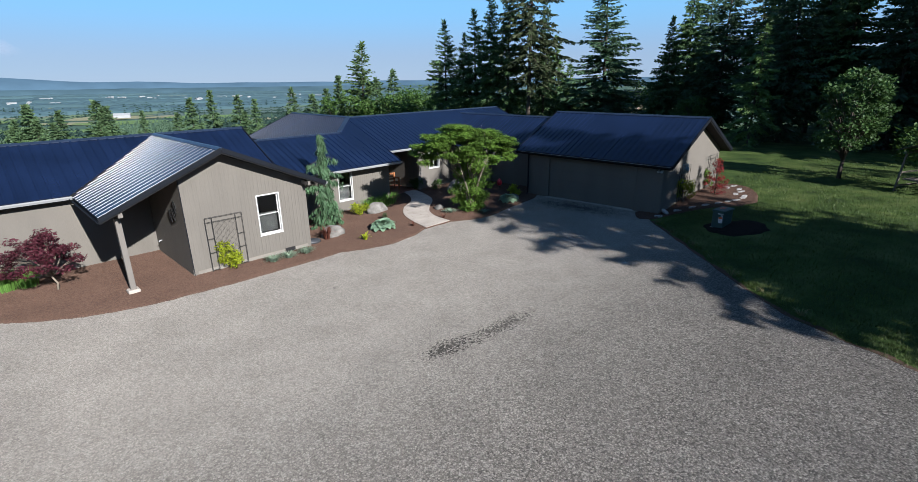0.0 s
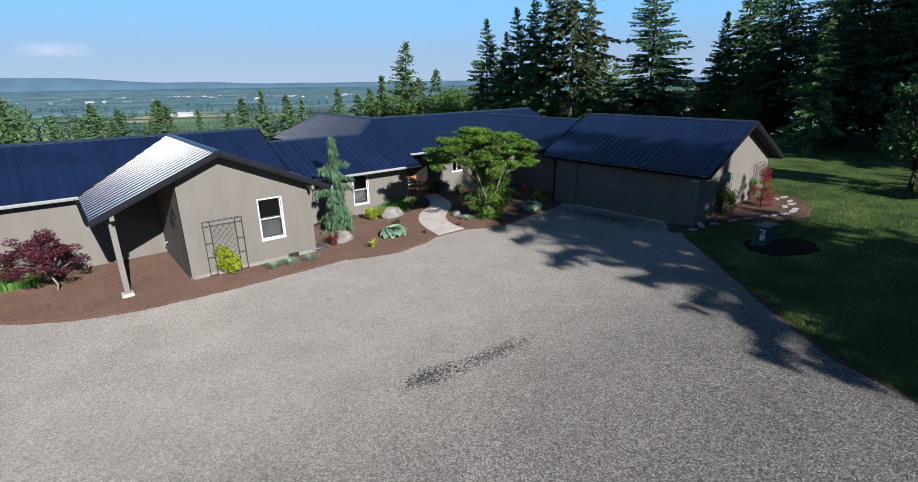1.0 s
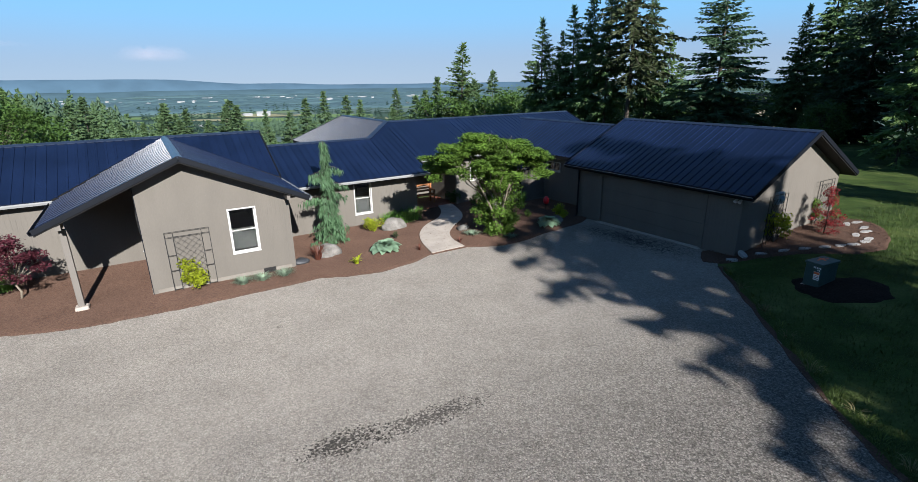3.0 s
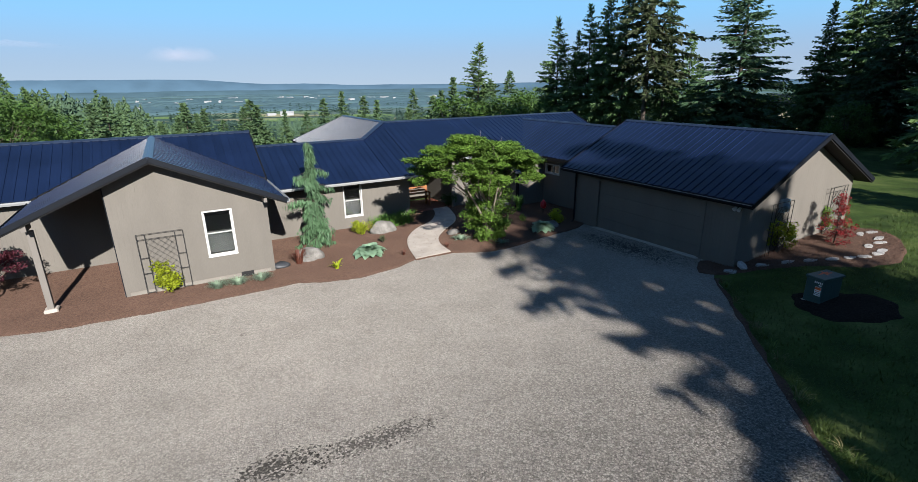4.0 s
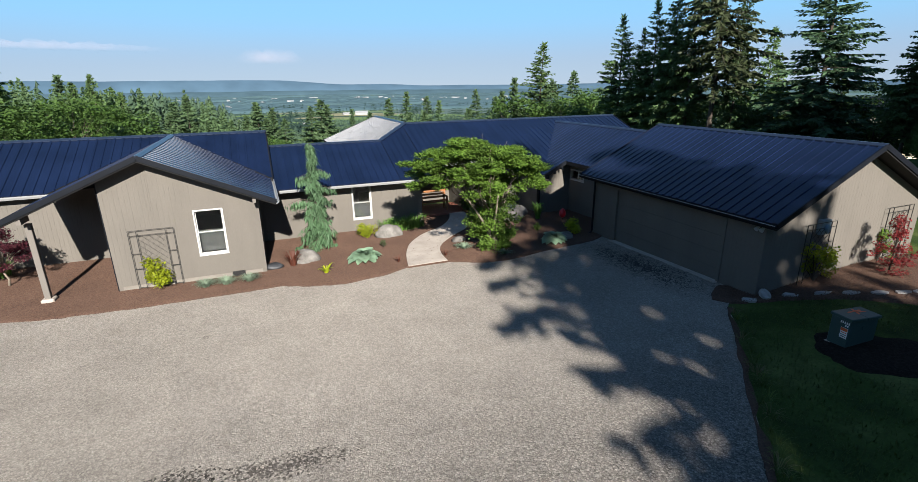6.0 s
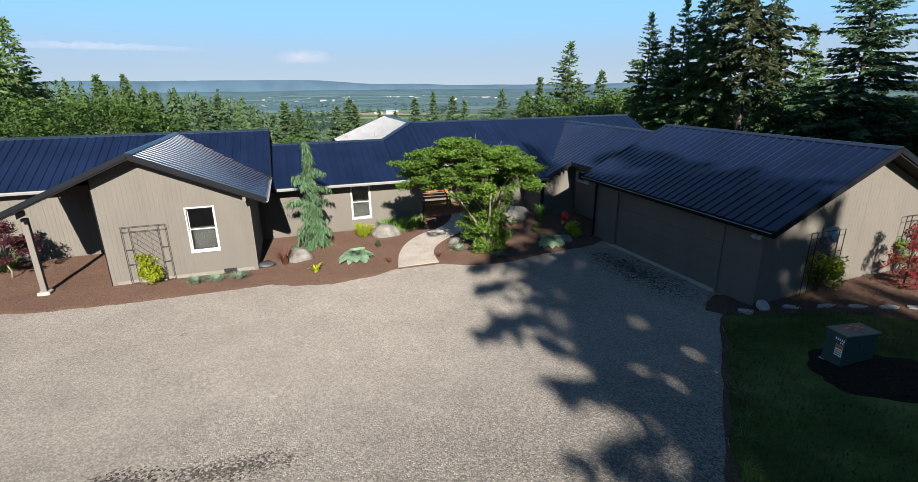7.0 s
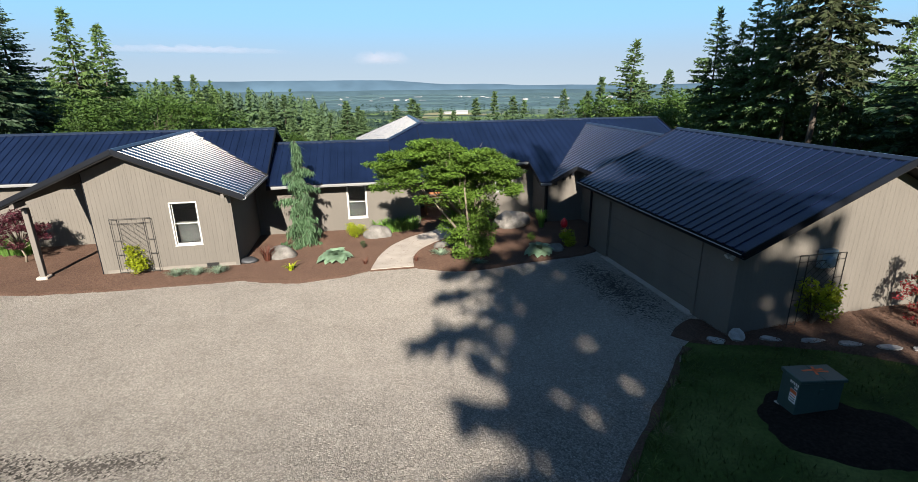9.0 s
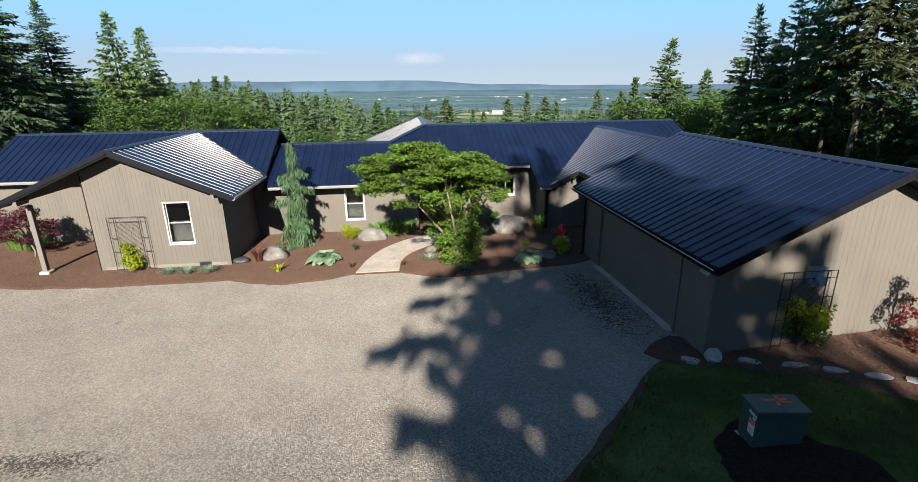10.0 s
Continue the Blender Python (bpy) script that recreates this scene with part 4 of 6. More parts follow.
tap = hpart("wall_tap", tube([(4.70, 20.9, 0.55), (4.62, 20.9, 0.55), (4.58, 20.9, 0.50)], [0.02, 0.025, 0.018], 8), GUTTER, None, "small metal garden tap")


def ornament():
    """A dark iron wall ornament: a stem with branching loops."""
    pieces = []
    for c in ((18.35, 2.32), (18.62, 2.02), (18.95, 1.92)):
        pts = [(4.68, c[0] + 0.16 * math.cos(a), c[1] + 0.16 * math.sin(a)) for a in [i * 0.7 for i in range(8)]]
        pieces.append(tube(pts, [0.018] * 8, 5))
        pieces.append(tube([(4.68, c[0] - 0.12, c[1] - 0.25), (4.67, c[0], c[1]), (4.68, c[0] + 0.1, c[1] + 0.2)], [0.02] * 3, 5))
    pieces.append(tube([(4.68, 19.1, 1.75), (4.67, 18.7, 2.05), (4.68, 18.2, 2.42)], [0.02] * 3, 5))
    return joined(pieces)


hpart("wall_ornament", ornament(), DARK_METAL, None, "dark iron wall ornament in the porch")

# ---------------------------------------------------------------- plants: builders


def rand(a, b):
    return random.uniform(a, b)


def leaf_tris(centres, size, flat=0.5, long=1.0, seed=0):
    """Diamond leaves (two triangles each) at the centres; flat: how level they lie; long: length to width."""
    rng = np.random.default_rng(seed)
    c = np.asarray(centres, dtype=float)
    n = len(c)
    nrm = rng.normal(size=(n, 3))
    nrm[:, 2] = np.abs(nrm[:, 2]) + flat * 2
    nrm /= np.linalg.norm(nrm, axis=1)[:, None]
    d = rng.normal(size=(n, 3))
    d -= nrm * (d * nrm).sum(1)[:, None]
    d /= np.linalg.norm(d, axis=1)[:, None]
    w = np.cross(nrm, d)
    s = size * rng.uniform(0.6, 1.3, n)[:, None]
    v = np.stack([c - d * s * 0.5 * long, c + w * s * 0.36, c + d * s * 0.5 * long - nrm * s * 0.12, c - w * s * 0.36], axis=1).reshape(-1, 3)
    f = np.arange(n * 4).reshape(-1, 4)
    return v, f


def fan_tris(base, dirs, length, width, seed=0, fingers=3, droop=0.25):
    """Needle sprays: from each base a fan of narrow triangles along dirs."""
    rng = np.random.default_rng(seed)
    b, d = np.asarray(base, dtype=float), np.asarray(dirs, dtype=float)
    d = d / np.linalg.norm(d, axis=1)[:, None]
    n = len(b)
    length = np.broadcast_to(length, n)
    out = []
    side = np.cross(d, np.array([0, 0, 1.0]))
    side /= np.linalg.norm(side, axis=1)[:, None] + 1e-6
    for k in range(fingers):
        a = (k - (fingers - 1) / 2) * 0.55 + rng.normal(0, 0.18, n)
        dd = d * np.cos(a)[:, None] + side * np.sin(a)[:, None]
        dd[:, 2] += rng.normal(-droop, 0.22, n)
        dd /= np.linalg.norm(dd, axis=1)[:, None]
        up = np.cross(dd, rng.normal(size=(n, 3)))
        up /= np.linalg.norm(up, axis=1)[:, None] + 1e-6
        L = (length * rng.uniform(0.7, 1.2, n))[:, None]
        w = (width * rng.uniform(0.7, 1.3, n))[:, None]
        mid = b + dd * L * 0.45
        out.append(np.stack([b, mid + up * w, b + dd * L, mid - up * w], axis=1))
    v = np.concatenate(out).reshape(-1, 3)
    return v, np.arange(len(v)).reshape(-1, 4)


def conifer_mesh(h, r, seed, bare=0.12, whorl=0.55, limbs=6, sprays=9, droop=0.35, size=0.62, power=0.85, ragged=0.3, fingers=3, twigs=True, slim=0.125, stem=0.0115, boughs=()):
    """Trunk and limbs, and a crown of drooping whorled sprays."""
    rng = random.Random(seed)
    lean = (rng.uniform(-0.02, 0.02) * h, rng.uniform(-0.02, 0.02) * h)

    def axis(z):
        t = z / h
        return Vector((lean[0] * t * t, lean[1] * t * t, z))

    wood = [tube([axis(h * t) for t in (0, 0.02, 0.2, 0.45, 0.7, 0.9, 1.0)], [stem * h * k for k in (1.35, 1.0, 0.85, 0.62, 0.36, 0.13, 0.02)], 8)]
    base, dirs, lens = [], [], []
    z = h * bare
    while z < h * 0.985:
        t = (z - h * bare) / (h * (1 - bare))
        reach = r * (1 - t) ** power * (0.55 + 0.45 * smooth_step(t * 5)) + 0.12
        for k in range(limbs):
            a = rng.uniform(0, math.tau)
            L = reach * rng.uniform(1 - ragged * 1.6, 1 + ragged * 0.5)
            if rng.random() < 0.06:
                continue
            p0 = axis(z + rng.uniform(-0.5, 0.5) * whorl)
            dirn = Vector((math.cos(a), math.sin(a), 0))
            rise = 0.35 * t - droop * (1 - t)
            pts = [p0 + dirn * (L * q) + Vector((0, 0, L * (rise * q - droop * 0.5 * q * q + 0.30 * droop * q ** 4))) for q in (0, 0.35, 0.7, 1.0)]
            if twigs and L > r * 0.55:
                wood.append(tube(pts, [0.012 * L + 0.012, 0.009 * L + 0.008, 0.005 * L + 0.005, 0.004], 3))
            m = max(3, int(sprays * L / r * 1.9))
            for i in range(m):
                q = 0.12 + 0.88 * (i + rng.random()) / m
                j = min(2, int(q / 0.34))
                p = pts[j].lerp(pts[j + 1], min(1, (q - (0, 0.35, 0.7)[j]) / 0.33))
                sgn = rng.choice((-1, 1))
                sd = Vector((-dirn.y, dirn.x, 0)) * sgn
                dd = dirn * rng.uniform(0.4, 1.0) + sd * rng.uniform(0.1, 1.0) + Vector((0, 0, rng.uniform(-0.55, 0.15)))
                base.append(p), dirs.append(dd), lens.append(size * (0.55 + 0.8 * (1 - q * 0.5)) * (0.32 + 0.9 * min(1, L / r)))
        z += whorl * rng.uniform(0.75, 1.2) * (1 - 0.45 * t)
    for z, turn, L in boughs:                        # single long limbs that stand out of the crown
        dirn = Vector((math.cos(radians(turn)), math.sin(radians(turn)), 0))
        side = Vector((-dirn.y, dirn.x, 0))
        pts = [axis(z) + dirn * (L * q) + Vector((0, 0, L * (0.10 * q - 0.22 * q * q))) for q in (0, 0.35, 0.7, 1.0)]
        wood.append(tube(pts, [0.07, 0.05, 0.03, 0.01], 4))
        for i in range(int(26 * L)):
            q = 0.25 + 0.75 * rng.random() ** 0.8
            j = min(2, int(q / 0.34))
            p = pts[j].lerp(pts[j + 1], min(1, (q - (0, 0.35, 0.7)[j]) / 0.33))
            base.append(p), dirs.append(dirn * rng.uniform(0.2, 1.0) + side * rng.uniform(-1, 1) + Vector((0, 0, rng.uniform(-0.6, 0.1)))), lens.append(size * rng.uniform(0.5, 1.0))
    for i in range(10):
        base.append(axis(h * (0.93 + 0.006 * i))), dirs.append(Vector((rng.uniform(-0.35, 0.35), rng.uniform(-0.35, 0.35), 1.0))), lens.append(h * 0.035)
    return joined(wood), fan_tris([tuple(p) for p in base], [tuple(d) for d in dirs], np.array(lens), size * slim * np.clip(np.array(lens) / size, 0.35, 1.2), seed, fingers)


def tree_thing(name, wood, crown, bark, leaf, label, category="tree", group=""):
    t = holder(name, pose(0, 0, 0), label, category, group)
    if isinstance(wood, list):
        for limb in wood[1:]:
            part("limb", limb, bark, t, smooth=True)
        wood = wood[0]
    part("trunk", wood, bark, t, smooth=True)
    part("crown", crown, leaf, t)
    return t


def crown_leaves(lumps, per, seed, flat=0.5):
    """Leaf centres scattered on lumps (x, y, z, rx, ry, rz), denser on their outsides."""
    rng = np.random.default_rng(seed)
    out = []
    for x, y, z, a, b, c in lumps:
        n = max(6, int(per * (a * b + a * c + b * c) / 3))
        d = rng.normal(size=(n, 3))
        d /= np.linalg.norm(d, axis=1)[:, None]
        k = rng.uniform(0.35, 1.0, n) ** 0.5
        k *= 1 + 0.18 * rng.normal(size=n)
        out.append(np.array([x, y, z]) + d * k[:, None] * np.array([a, b, c]))
    return np.concatenate(out)


def broadleaf_mesh(h, r, seed, trunk=0.25, lumps=46, per=240, leaf=0.16, flat=0.4, lump=0.30, stems=1, squash=0.55, tall=1.0, split=False):
    """A leafy tree: forked limbs that carry clumps of small leaves, gaps between them."""
    rng = random.Random(seed)
    cz, rz = h * (trunk + 1) / 2, h * (1 - trunk) / 2
    wood, clumps = [], []
    for s in range(stems):
        a = rng.uniform(0, math.tau)
        off = Vector((math.cos(a), math.sin(a), 0)) * (0.16 if stems > 1 else 0)
        wood.append(tube([off, off * 1.6 + Vector((0, 0, h * trunk * 0.6)), off * 3 + Vector((0.04, 0, h * trunk)), off * 4 + Vector((0, 0.05, h * 0.62))],
                         [0.022 * h, 0.017 * h, 0.014 * h, 0.006 * h], 7))
    for i in range(lumps):
        a, u = rng.uniform(0, math.tau), rng.uniform(-0.75, 1.0)
        k = rng.uniform(0.5, 1.0) ** 0.5 * math.sqrt(max(0.05, 1 - (u if u > 0 else u * 0.6) ** 2)) ** tall
        p = Vector((math.cos(a) * r * k, math.sin(a) * r * k, cz + rz * u * 0.93))
        s = lump * r * rng.uniform(0.65, 1.25)
        clumps.append((*p, s, s, s * squash))
        if i % 2 == 0:
            q = Vector((p.x * 0.25, p.y * 0.25, h * trunk + (p.z - h * trunk) * 0.45))
            wood.append(tube([Vector((0, 0, h * trunk * 0.9)), q, p], [0.010 * h, 0.006 * h, 0.002 * h], 5))
    return wood if split else joined(wood), leaf_tris(crown_leaves(clumps, per, seed), leaf, flat, 1.2, seed)


def bush_mesh(r, h, seed, per=500, leaf=0.07, lumps=14, flat=0.3):
    rng = random.Random(seed)
    wood, clumps = [], []
    for _ in range(lumps):
        a, k, z = rng.uniform(0, math.tau), rng.uniform(0.1, 0.75), rng.uniform(0.25, 0.82)
        k *= math.sqrt(1 - (z - 0.35) ** 2)
        p = (math.cos(a) * r * k, math.sin(a) * r * k, h * z)
        s = r * rng.uniform(0.28, 0.45)
        clumps.append((*p, s, s, min(s, h * 0.3)))
        wood.append(tube([(0, 0, 0), (p[0] * 0.5, p[1] * 0.5, p[2] * 0.6), p], [0.015, 0.010, 0.004], 4))
    pts = crown_leaves(clumps, per * 5.0, seed)
    pts[:, 2] = np.maximum(pts[:, 2], 0.03)
    return joined(wood), leaf_tris(pts, leaf, flat, 1.3, seed)


def blades_mesh(n, r, h, seed, width=0.012, arch=0.5, spread=0.25):
    """A tuft of arching blades, three segments each."""
    rng = random.Random(seed)
    v, f = [], []
    for _ in range(n):
        a, k = rng.uniform(0, math.tau), rng.random() ** 0.5
        d = Vector((math.cos(a), math.sin(a), 0))
        s = Vector((-d.y, d.x, 0)) * width
        b = d * (k * spread * r)
        L, out = h * rng.uniform(0.6, 1.1), r * rng.uniform(0.4, 1.0) * arch * 2
        o = len(v)
        for q, w in ((0, 1), (0.4, 1), (0.75, 0.7)):
            p = b + d * (out * q * q) + Vector((0, 0, L * (q - 0.35 * arch * q ** 3)))
            v += [tuple(p - s * w), tuple(p + s * w)]
        v.append(tuple(b + d * out + Vector((0, 0, L * (1 - 0.6 * arch)))))
        f += [(o, o + 1, o + 3, o + 2), (o + 2, o + 3, o + 5, o + 4), (o + 4, o + 5, o + 6)]
    return v, f


def rock_mesh(sx, sy, sz, seed, sub=3, rough=0.23):
    bm = bmesh.new()
    bmesh.ops.create_icosphere(bm, subdivisions=sub, radius=1)
    for q in bm.verts:
        p = q.co.copy()
        k = 1 + rough * noise.noise(p * 1.3 + Vector((seed, 0, 0))) * 2 + rough * 0.5 * noise.noise(p * 3.1 + Vector((0, seed, 0)))
        for n in ((0.8, 0.3, 0.5), (-0.7, 0.5, 0.5), (0.1, -0.85, 0.5), (0.1, 0.1, 1.0)):
            d = p.dot(Vector(n).normalized()) * k
            if d > 0.74:
                k -= (d - 0.74) * 0.75
        q.co = Vector((p.x * sx * k, p.y * sy * k, p.z * sz * k))
    return bm


def on_ground(x, y, turn=0.0, lift=0.0, size=1.0):
    return pose(x, y, ground_z(x, y) + lift, 0, 0, turn) @ Matrix.Scale(size, 4)


# ---------------------------------------------------------------- plants: the beds


def thing(name, geo, mat, m, label, category, group="", smooth=False, kind=""):
    return tagged(place(part(name, geo, mat, smooth=smooth), m), label, category, group, kind)


def weeping_cedar():
    """A slender weeping cedar: a bent leader, a full skirt of hanging sprays, a thin column above and a few long arms."""
    rng = random.Random(5)
    h = 4.2
    lead = [Vector((0, 0, 0)), Vector((0.03, 0, 1.2)), Vector((-0.04, 0.02, 2.5)), Vector((0.04, 0, 3.5)), Vector((-0.02, 0.0, h))]
    wood = [tube(lead, [0.07, 0.06, 0.045, 0.03, 0.012], 7)]
    base, dirs, lens = [], [], []

    def limb(z, a, reach, sprays, fall, long):
        d = Vector((math.cos(a), math.sin(a), 0))
        p0 = Vector((0, 0, z))
        tip = p0 + d * reach + Vector((0, 0, 0.05 - fall * reach))
        wood.append(tube([p0, p0.lerp(tip, 0.5) + Vector((0, 0, 0.10 * reach + 0.03)), tip], [0.016, 0.011, 0.004], 4))
        for k in range(sprays):
            q = rng.uniform(0.15, 1.0)
            p = p0.lerp(tip, q) + Vector((rng.uniform(-0.07, 0.07), rng.uniform(-0.07, 0.07), 0.05 * math.sin(q * 3.1) + rng.uniform(-0.10, 0.05)))
            p.z = max(p.z, 0.22)
            base.append(tuple(p))
            dirs.append((d.x * 0.22 + rng.uniform(-0.14, 0.14), d.y * 0.22 + rng.uniform(-0.14, 0.14), -1.0))
            lens.append(min(rng.uniform(0.5, 1.1) * long, p.z))

    for i in range(82):
        z = 0.42 + 1.45 * (i + rng.random()) / 82
        limb(z, rng.uniform(0, math.tau), (1.16 - 0.46 * z) * rng.uniform(0.45, 1.05), 20, 0.45, 0.34)
    for i in range(70):
        z = 1.7 + 2.45 * (i + rng.random()) / 70
        limb(z, rng.uniform(0, math.tau), (0.37 - 0.29 * (z - 1.7) / 2.5) * rng.uniform(0.35, 1.1), 13, 0.6, 0.30)
    for z, turn, reach in ((2.0, 206, 1.15), (1.9, 190, 0.9), (2.95, 204, 0.68), (2.85, 230, 0.55), (3.15, 18, 0.62), (2.5, 30, 0.75), (2.2, 350, 0.8), (2.4, 110, 0.8), (2.7, 290, 0.6), (3.5, 130, 0.4)):
        limb(z, radians(turn), reach, 46, 0.22, 0.30)
    return joined(wood), fan_tris(base, dirs, np.array(lens), 0.017, 3, 4, 0.5)


t = tree_thing("weeping_cedar", *weeping_cedar(), BARK, WEEPING, "slender blue-green weeping cedar in the mulch bed", "tree")
place(t, on_ground(-6.02, 21.85))


def spreading_maple():
    """A low, wide maple: a lumpy umbrella of leaves with hanging lobes at its rim on pale crooked stems, and a narrower leafy skirt round the foot."""
    rng = random.Random(11)
    wood, crown, skirt = [], [], []
    ox, oy = -0.82, -0.37                             # the crown leans out over the path
    for a, lean in ((0.3, 0.6), (2.2, 0.7), (3.6, 1.9), (4.4, 1.5), (5.2, 0.8)):
        d = Vector((math.cos(a), math.sin(a), 0))
        wood.append(tube([d * 0.08, d * 0.22 + Vector((0, 0, 0.8)), d * lean * 0.55 + Vector((0, 0, 1.8)), d * lean * 1.1 + Vector((0, 0, 3.0))], [0.07, 0.055, 0.04, 0.02], 7))

    def dome(x, y):
        k = math.hypot(x / 2.75, y / 2.35)
        return 4.34 - 0.95 * k ** 2.2 + 0.75 * noise.noise((x * 0.75, y * 0.75, 1.0)) + 0.25 * noise.noise((x * 2.1, y * 2.1, 5.0))

    for i in range(108):                               # flat pads of leaves in layers, with gaps between them
        a, k = i * 2.39996 + rng.uniform(-0.25, 0.25), math.sqrt((i + 0.5) / 108)
        x, y = math.cos(a) * 2.45 * k, math.sin(a) * 2.05 * k
        top = dome(x, y) - (0.0, 0.16, 0.42)[i % 3]
        pad = rng.uniform(0.26, 0.44)
        d = Vector((x + ox, y + oy, 0))
        if i % 5 == 0:
            bow = Vector((rng.uniform(-0.25, 0.25), rng.uniform(-0.25, 0.25), 0))
            wood.append(tube([d * 0.25 + Vector((0, 0, 1.8)), d * 0.5 + bow + Vector((0, 0, 2.5)), d * 0.72 - bow * 0.6 + Vector((0, 0, 0.5 * (2.5 + top))), d + Vector((0, 0, top - 0.12))], [0.028, 0.022, 0.014, 0.006], 5))
        for j in range(5):
            b, q = rng.uniform(0, math.tau), pad * math.sqrt(rng.random())
            s = rng.uniform(0.18, 0.31)
            crown.append((x + ox + math.cos(b) * q, y + oy + math.sin(b) * q, top - 0.5 * q * q - rng.uniform(0, 0.10), s, s, s * rng.uniform(0.25, 0.4)))
        if i % 7 == 0:                                # bare twig tips above the leaves
            wood.append(tube([d + Vector((0, 0, top)), Vector((x * 1.08 + ox, y * 1.08 + oy, top + rng.uniform(0.15, 0.32)))], [0.006, 0.003], 4))
    for i in range(40):                               # lobes that hang at the rim
        a, k = rng.uniform(0, math.tau), rng.uniform(0.72, 1.0)
        x, y = math.cos(a) * 2.6 * k, math.sin(a) * 2.2 * k
        z = dome(x, y) - rng.uniform(0.5, 1.05)
        s = rng.uniform(0.18, 0.32)
        crown.append((x + ox, y + oy, z, s, s, s * 0.5))
    for i in range(165):
        a, k, z = rng.uniform(0, math.tau), rng.random() ** 0.5, 0.15 + 3.0 * rng.random()
        w = 0.52 + 0.42 * math.sin(min(z, 2.6) * 0.95)
        s = rng.uniform(0.17, 0.32)
        skirt.append((math.cos(a) * 1.08 * k * w - 0.05 * z, math.sin(a) * 0.95 * k * w - 0.03 * z, z, s, s, s * 0.7))
    return joined(wood), joined([tuple(map(list, leaf_tris(crown_leaves(crown, 2700, 4), 0.078, 0.62, 1.3, 4))), tuple(map(list, leaf_tris(crown_leaves(skirt, 2100, 5), 0.074, 0.25, 1.3, 5)))])


t = tree_thing("maple_tree", *spreading_maple(), PALE_BARK, MAPLE, "wide bright green maple with layered leaf pads beside the path", "tree")
place(t, on_ground(0.63, 23.90, 45, size=0.98))


def purple_maple():
    rng = random.Random(21)
    wood, clumps = [tube([(0, 0, 0), (0.05, 0, 0.3), (-0.08, 0.05, 0.6), (-0.25, 0.1, 1.0)], [0.04, 0.034, 0.028, 0.015], 6)], []
    for i in range(46):
        a, k = rng.uniform(0, math.tau), math.sqrt(rng.random())
        x, y = math.cos(a) * 1.1 * k - 0.25, math.sin(a) * 0.9 * k
        z = 2.1 - 0.95 * k ** 2 - rng.random() * 0.5
        s = rng.uniform(0.18, 0.34)
        clumps.append((x, y, max(z, 0.75), s, s, s * 0.45))
        wood.append(tube([(-0.05, 0.03, 0.55), (x * 0.5, y * 0.5, z * 0.85), (x, y, z)], [0.014, 0.010, 0.004], 4))
    return joined(wood), leaf_tris(crown_leaves(clumps, 2700, 8), 0.062, 0.5, 1.8, 8)


t = tree_thing("purple_maple", *purple_maple(), PALE_BARK, PURPLE, "small dark purple-red maple on a pale crooked stem in mulch", "tree")
place(t, on_ground(-13.05, 14.75, 45))


def scarlet_maple():
    rng = random.Random(31)
    wood, clumps = [tube([(0, 0, 0), (0.03, 0, 0.8), (0.0, 0.05, 1.6), (0, 0, 2.1)], [0.03, 0.025, 0.016, 0.006], 6)], []
    for i in range(40):
        a, k, z = rng.uniform(0, math.tau), math.sqrt(rng.random()), rng.uniform(0.2, 2.15)
        w = 0.70 * (1 - abs(z - 0.8) / 1.6)
        s = rng.uniform(0.12, 0.22)
        p = (math.cos(a) * w * k, math.sin(a) * w * k, z)
        clumps.append((*p, s, s, s * 0.8))
        wood.append(tube([(0, 0, z * 0.7), p], [0.010, 0.004], 4))
    return joined(wood), leaf_tris(crown_leaves(clumps, 1900, 9), 0.065, 0.4, 1.5, 9)


t = tree_thing("scarlet_maple", *scarlet_maple(), BARK, SCARLET, "narrow scarlet-leaved maple beside the garage wall", "tree")
place(t, on_ground(12.95, 24.35, size=0.84))


def shrub(x, y, r, h, seed, mat, label, leaf=0.07, per=520, group=""):
    w, c = bush_mesh(r, h, seed, per, leaf)
    t = holder("shrub", on_ground(x, y, rand(0, 360), 0.06), label, "shrub", group)
    part("woody_base", w, BARK, t)
    part("leaves", c, mat, t)
    return t


shrub(-8.25, 16.6, 0.58, 1.25, 41, GOLD, "bright yellow-green shrub growing up the trellis", 0.075, 620)
shrub(-4.9, 23.6, 0.50, 0.64, 42, GOLD, "low golden yellow mounded shrub", 0.05, 900)
shrub(10.85, 23.2, 0.55, 1.25, 43, GOLD, "yellow-green leafy shrub climbing a trellis by the garage", 0.075, 560)
shrub(13.05, 25.62, 0.36, 1.2, 44, SHRUB, "green leafy shrub behind the scarlet maple", 0.07, 560)
shrub(3.15, 26.95, 0.42, 0.6, 45, GOLD, "low yellow-green shrub by the garage corner", 0.06, 700)
shrub(-3.5, 22.6, 0.18, 0.36, 46, BROWN_FIR, "small bronze-green shrub in mulch", 0.045, 800)
shrub(1.6, 26.9, 0.22, 0.3, 49, SHRUB, "small green shrub in mulch", 0.05, 700)
shrub(-2.55, 29.1, 0.45, 0.8, 50, BROADLEAF, "dark green shrub by the entry", 0.08, 400)
shrub(-1.3, 28.9, 0.35, 0.6, 51, BROADLEAF, "dark green shrub by the entry", 0.08, 400)


def tuft(name, x, y, n, r, h, seed, mat, label, category, width=0.012, arch=0.5, group="", spread=0.25):
    return thing(name, blades_mesh(n, r, h, seed, width, arch, spread), mat, on_ground(x, y, 0, 0.06), label, category, group)


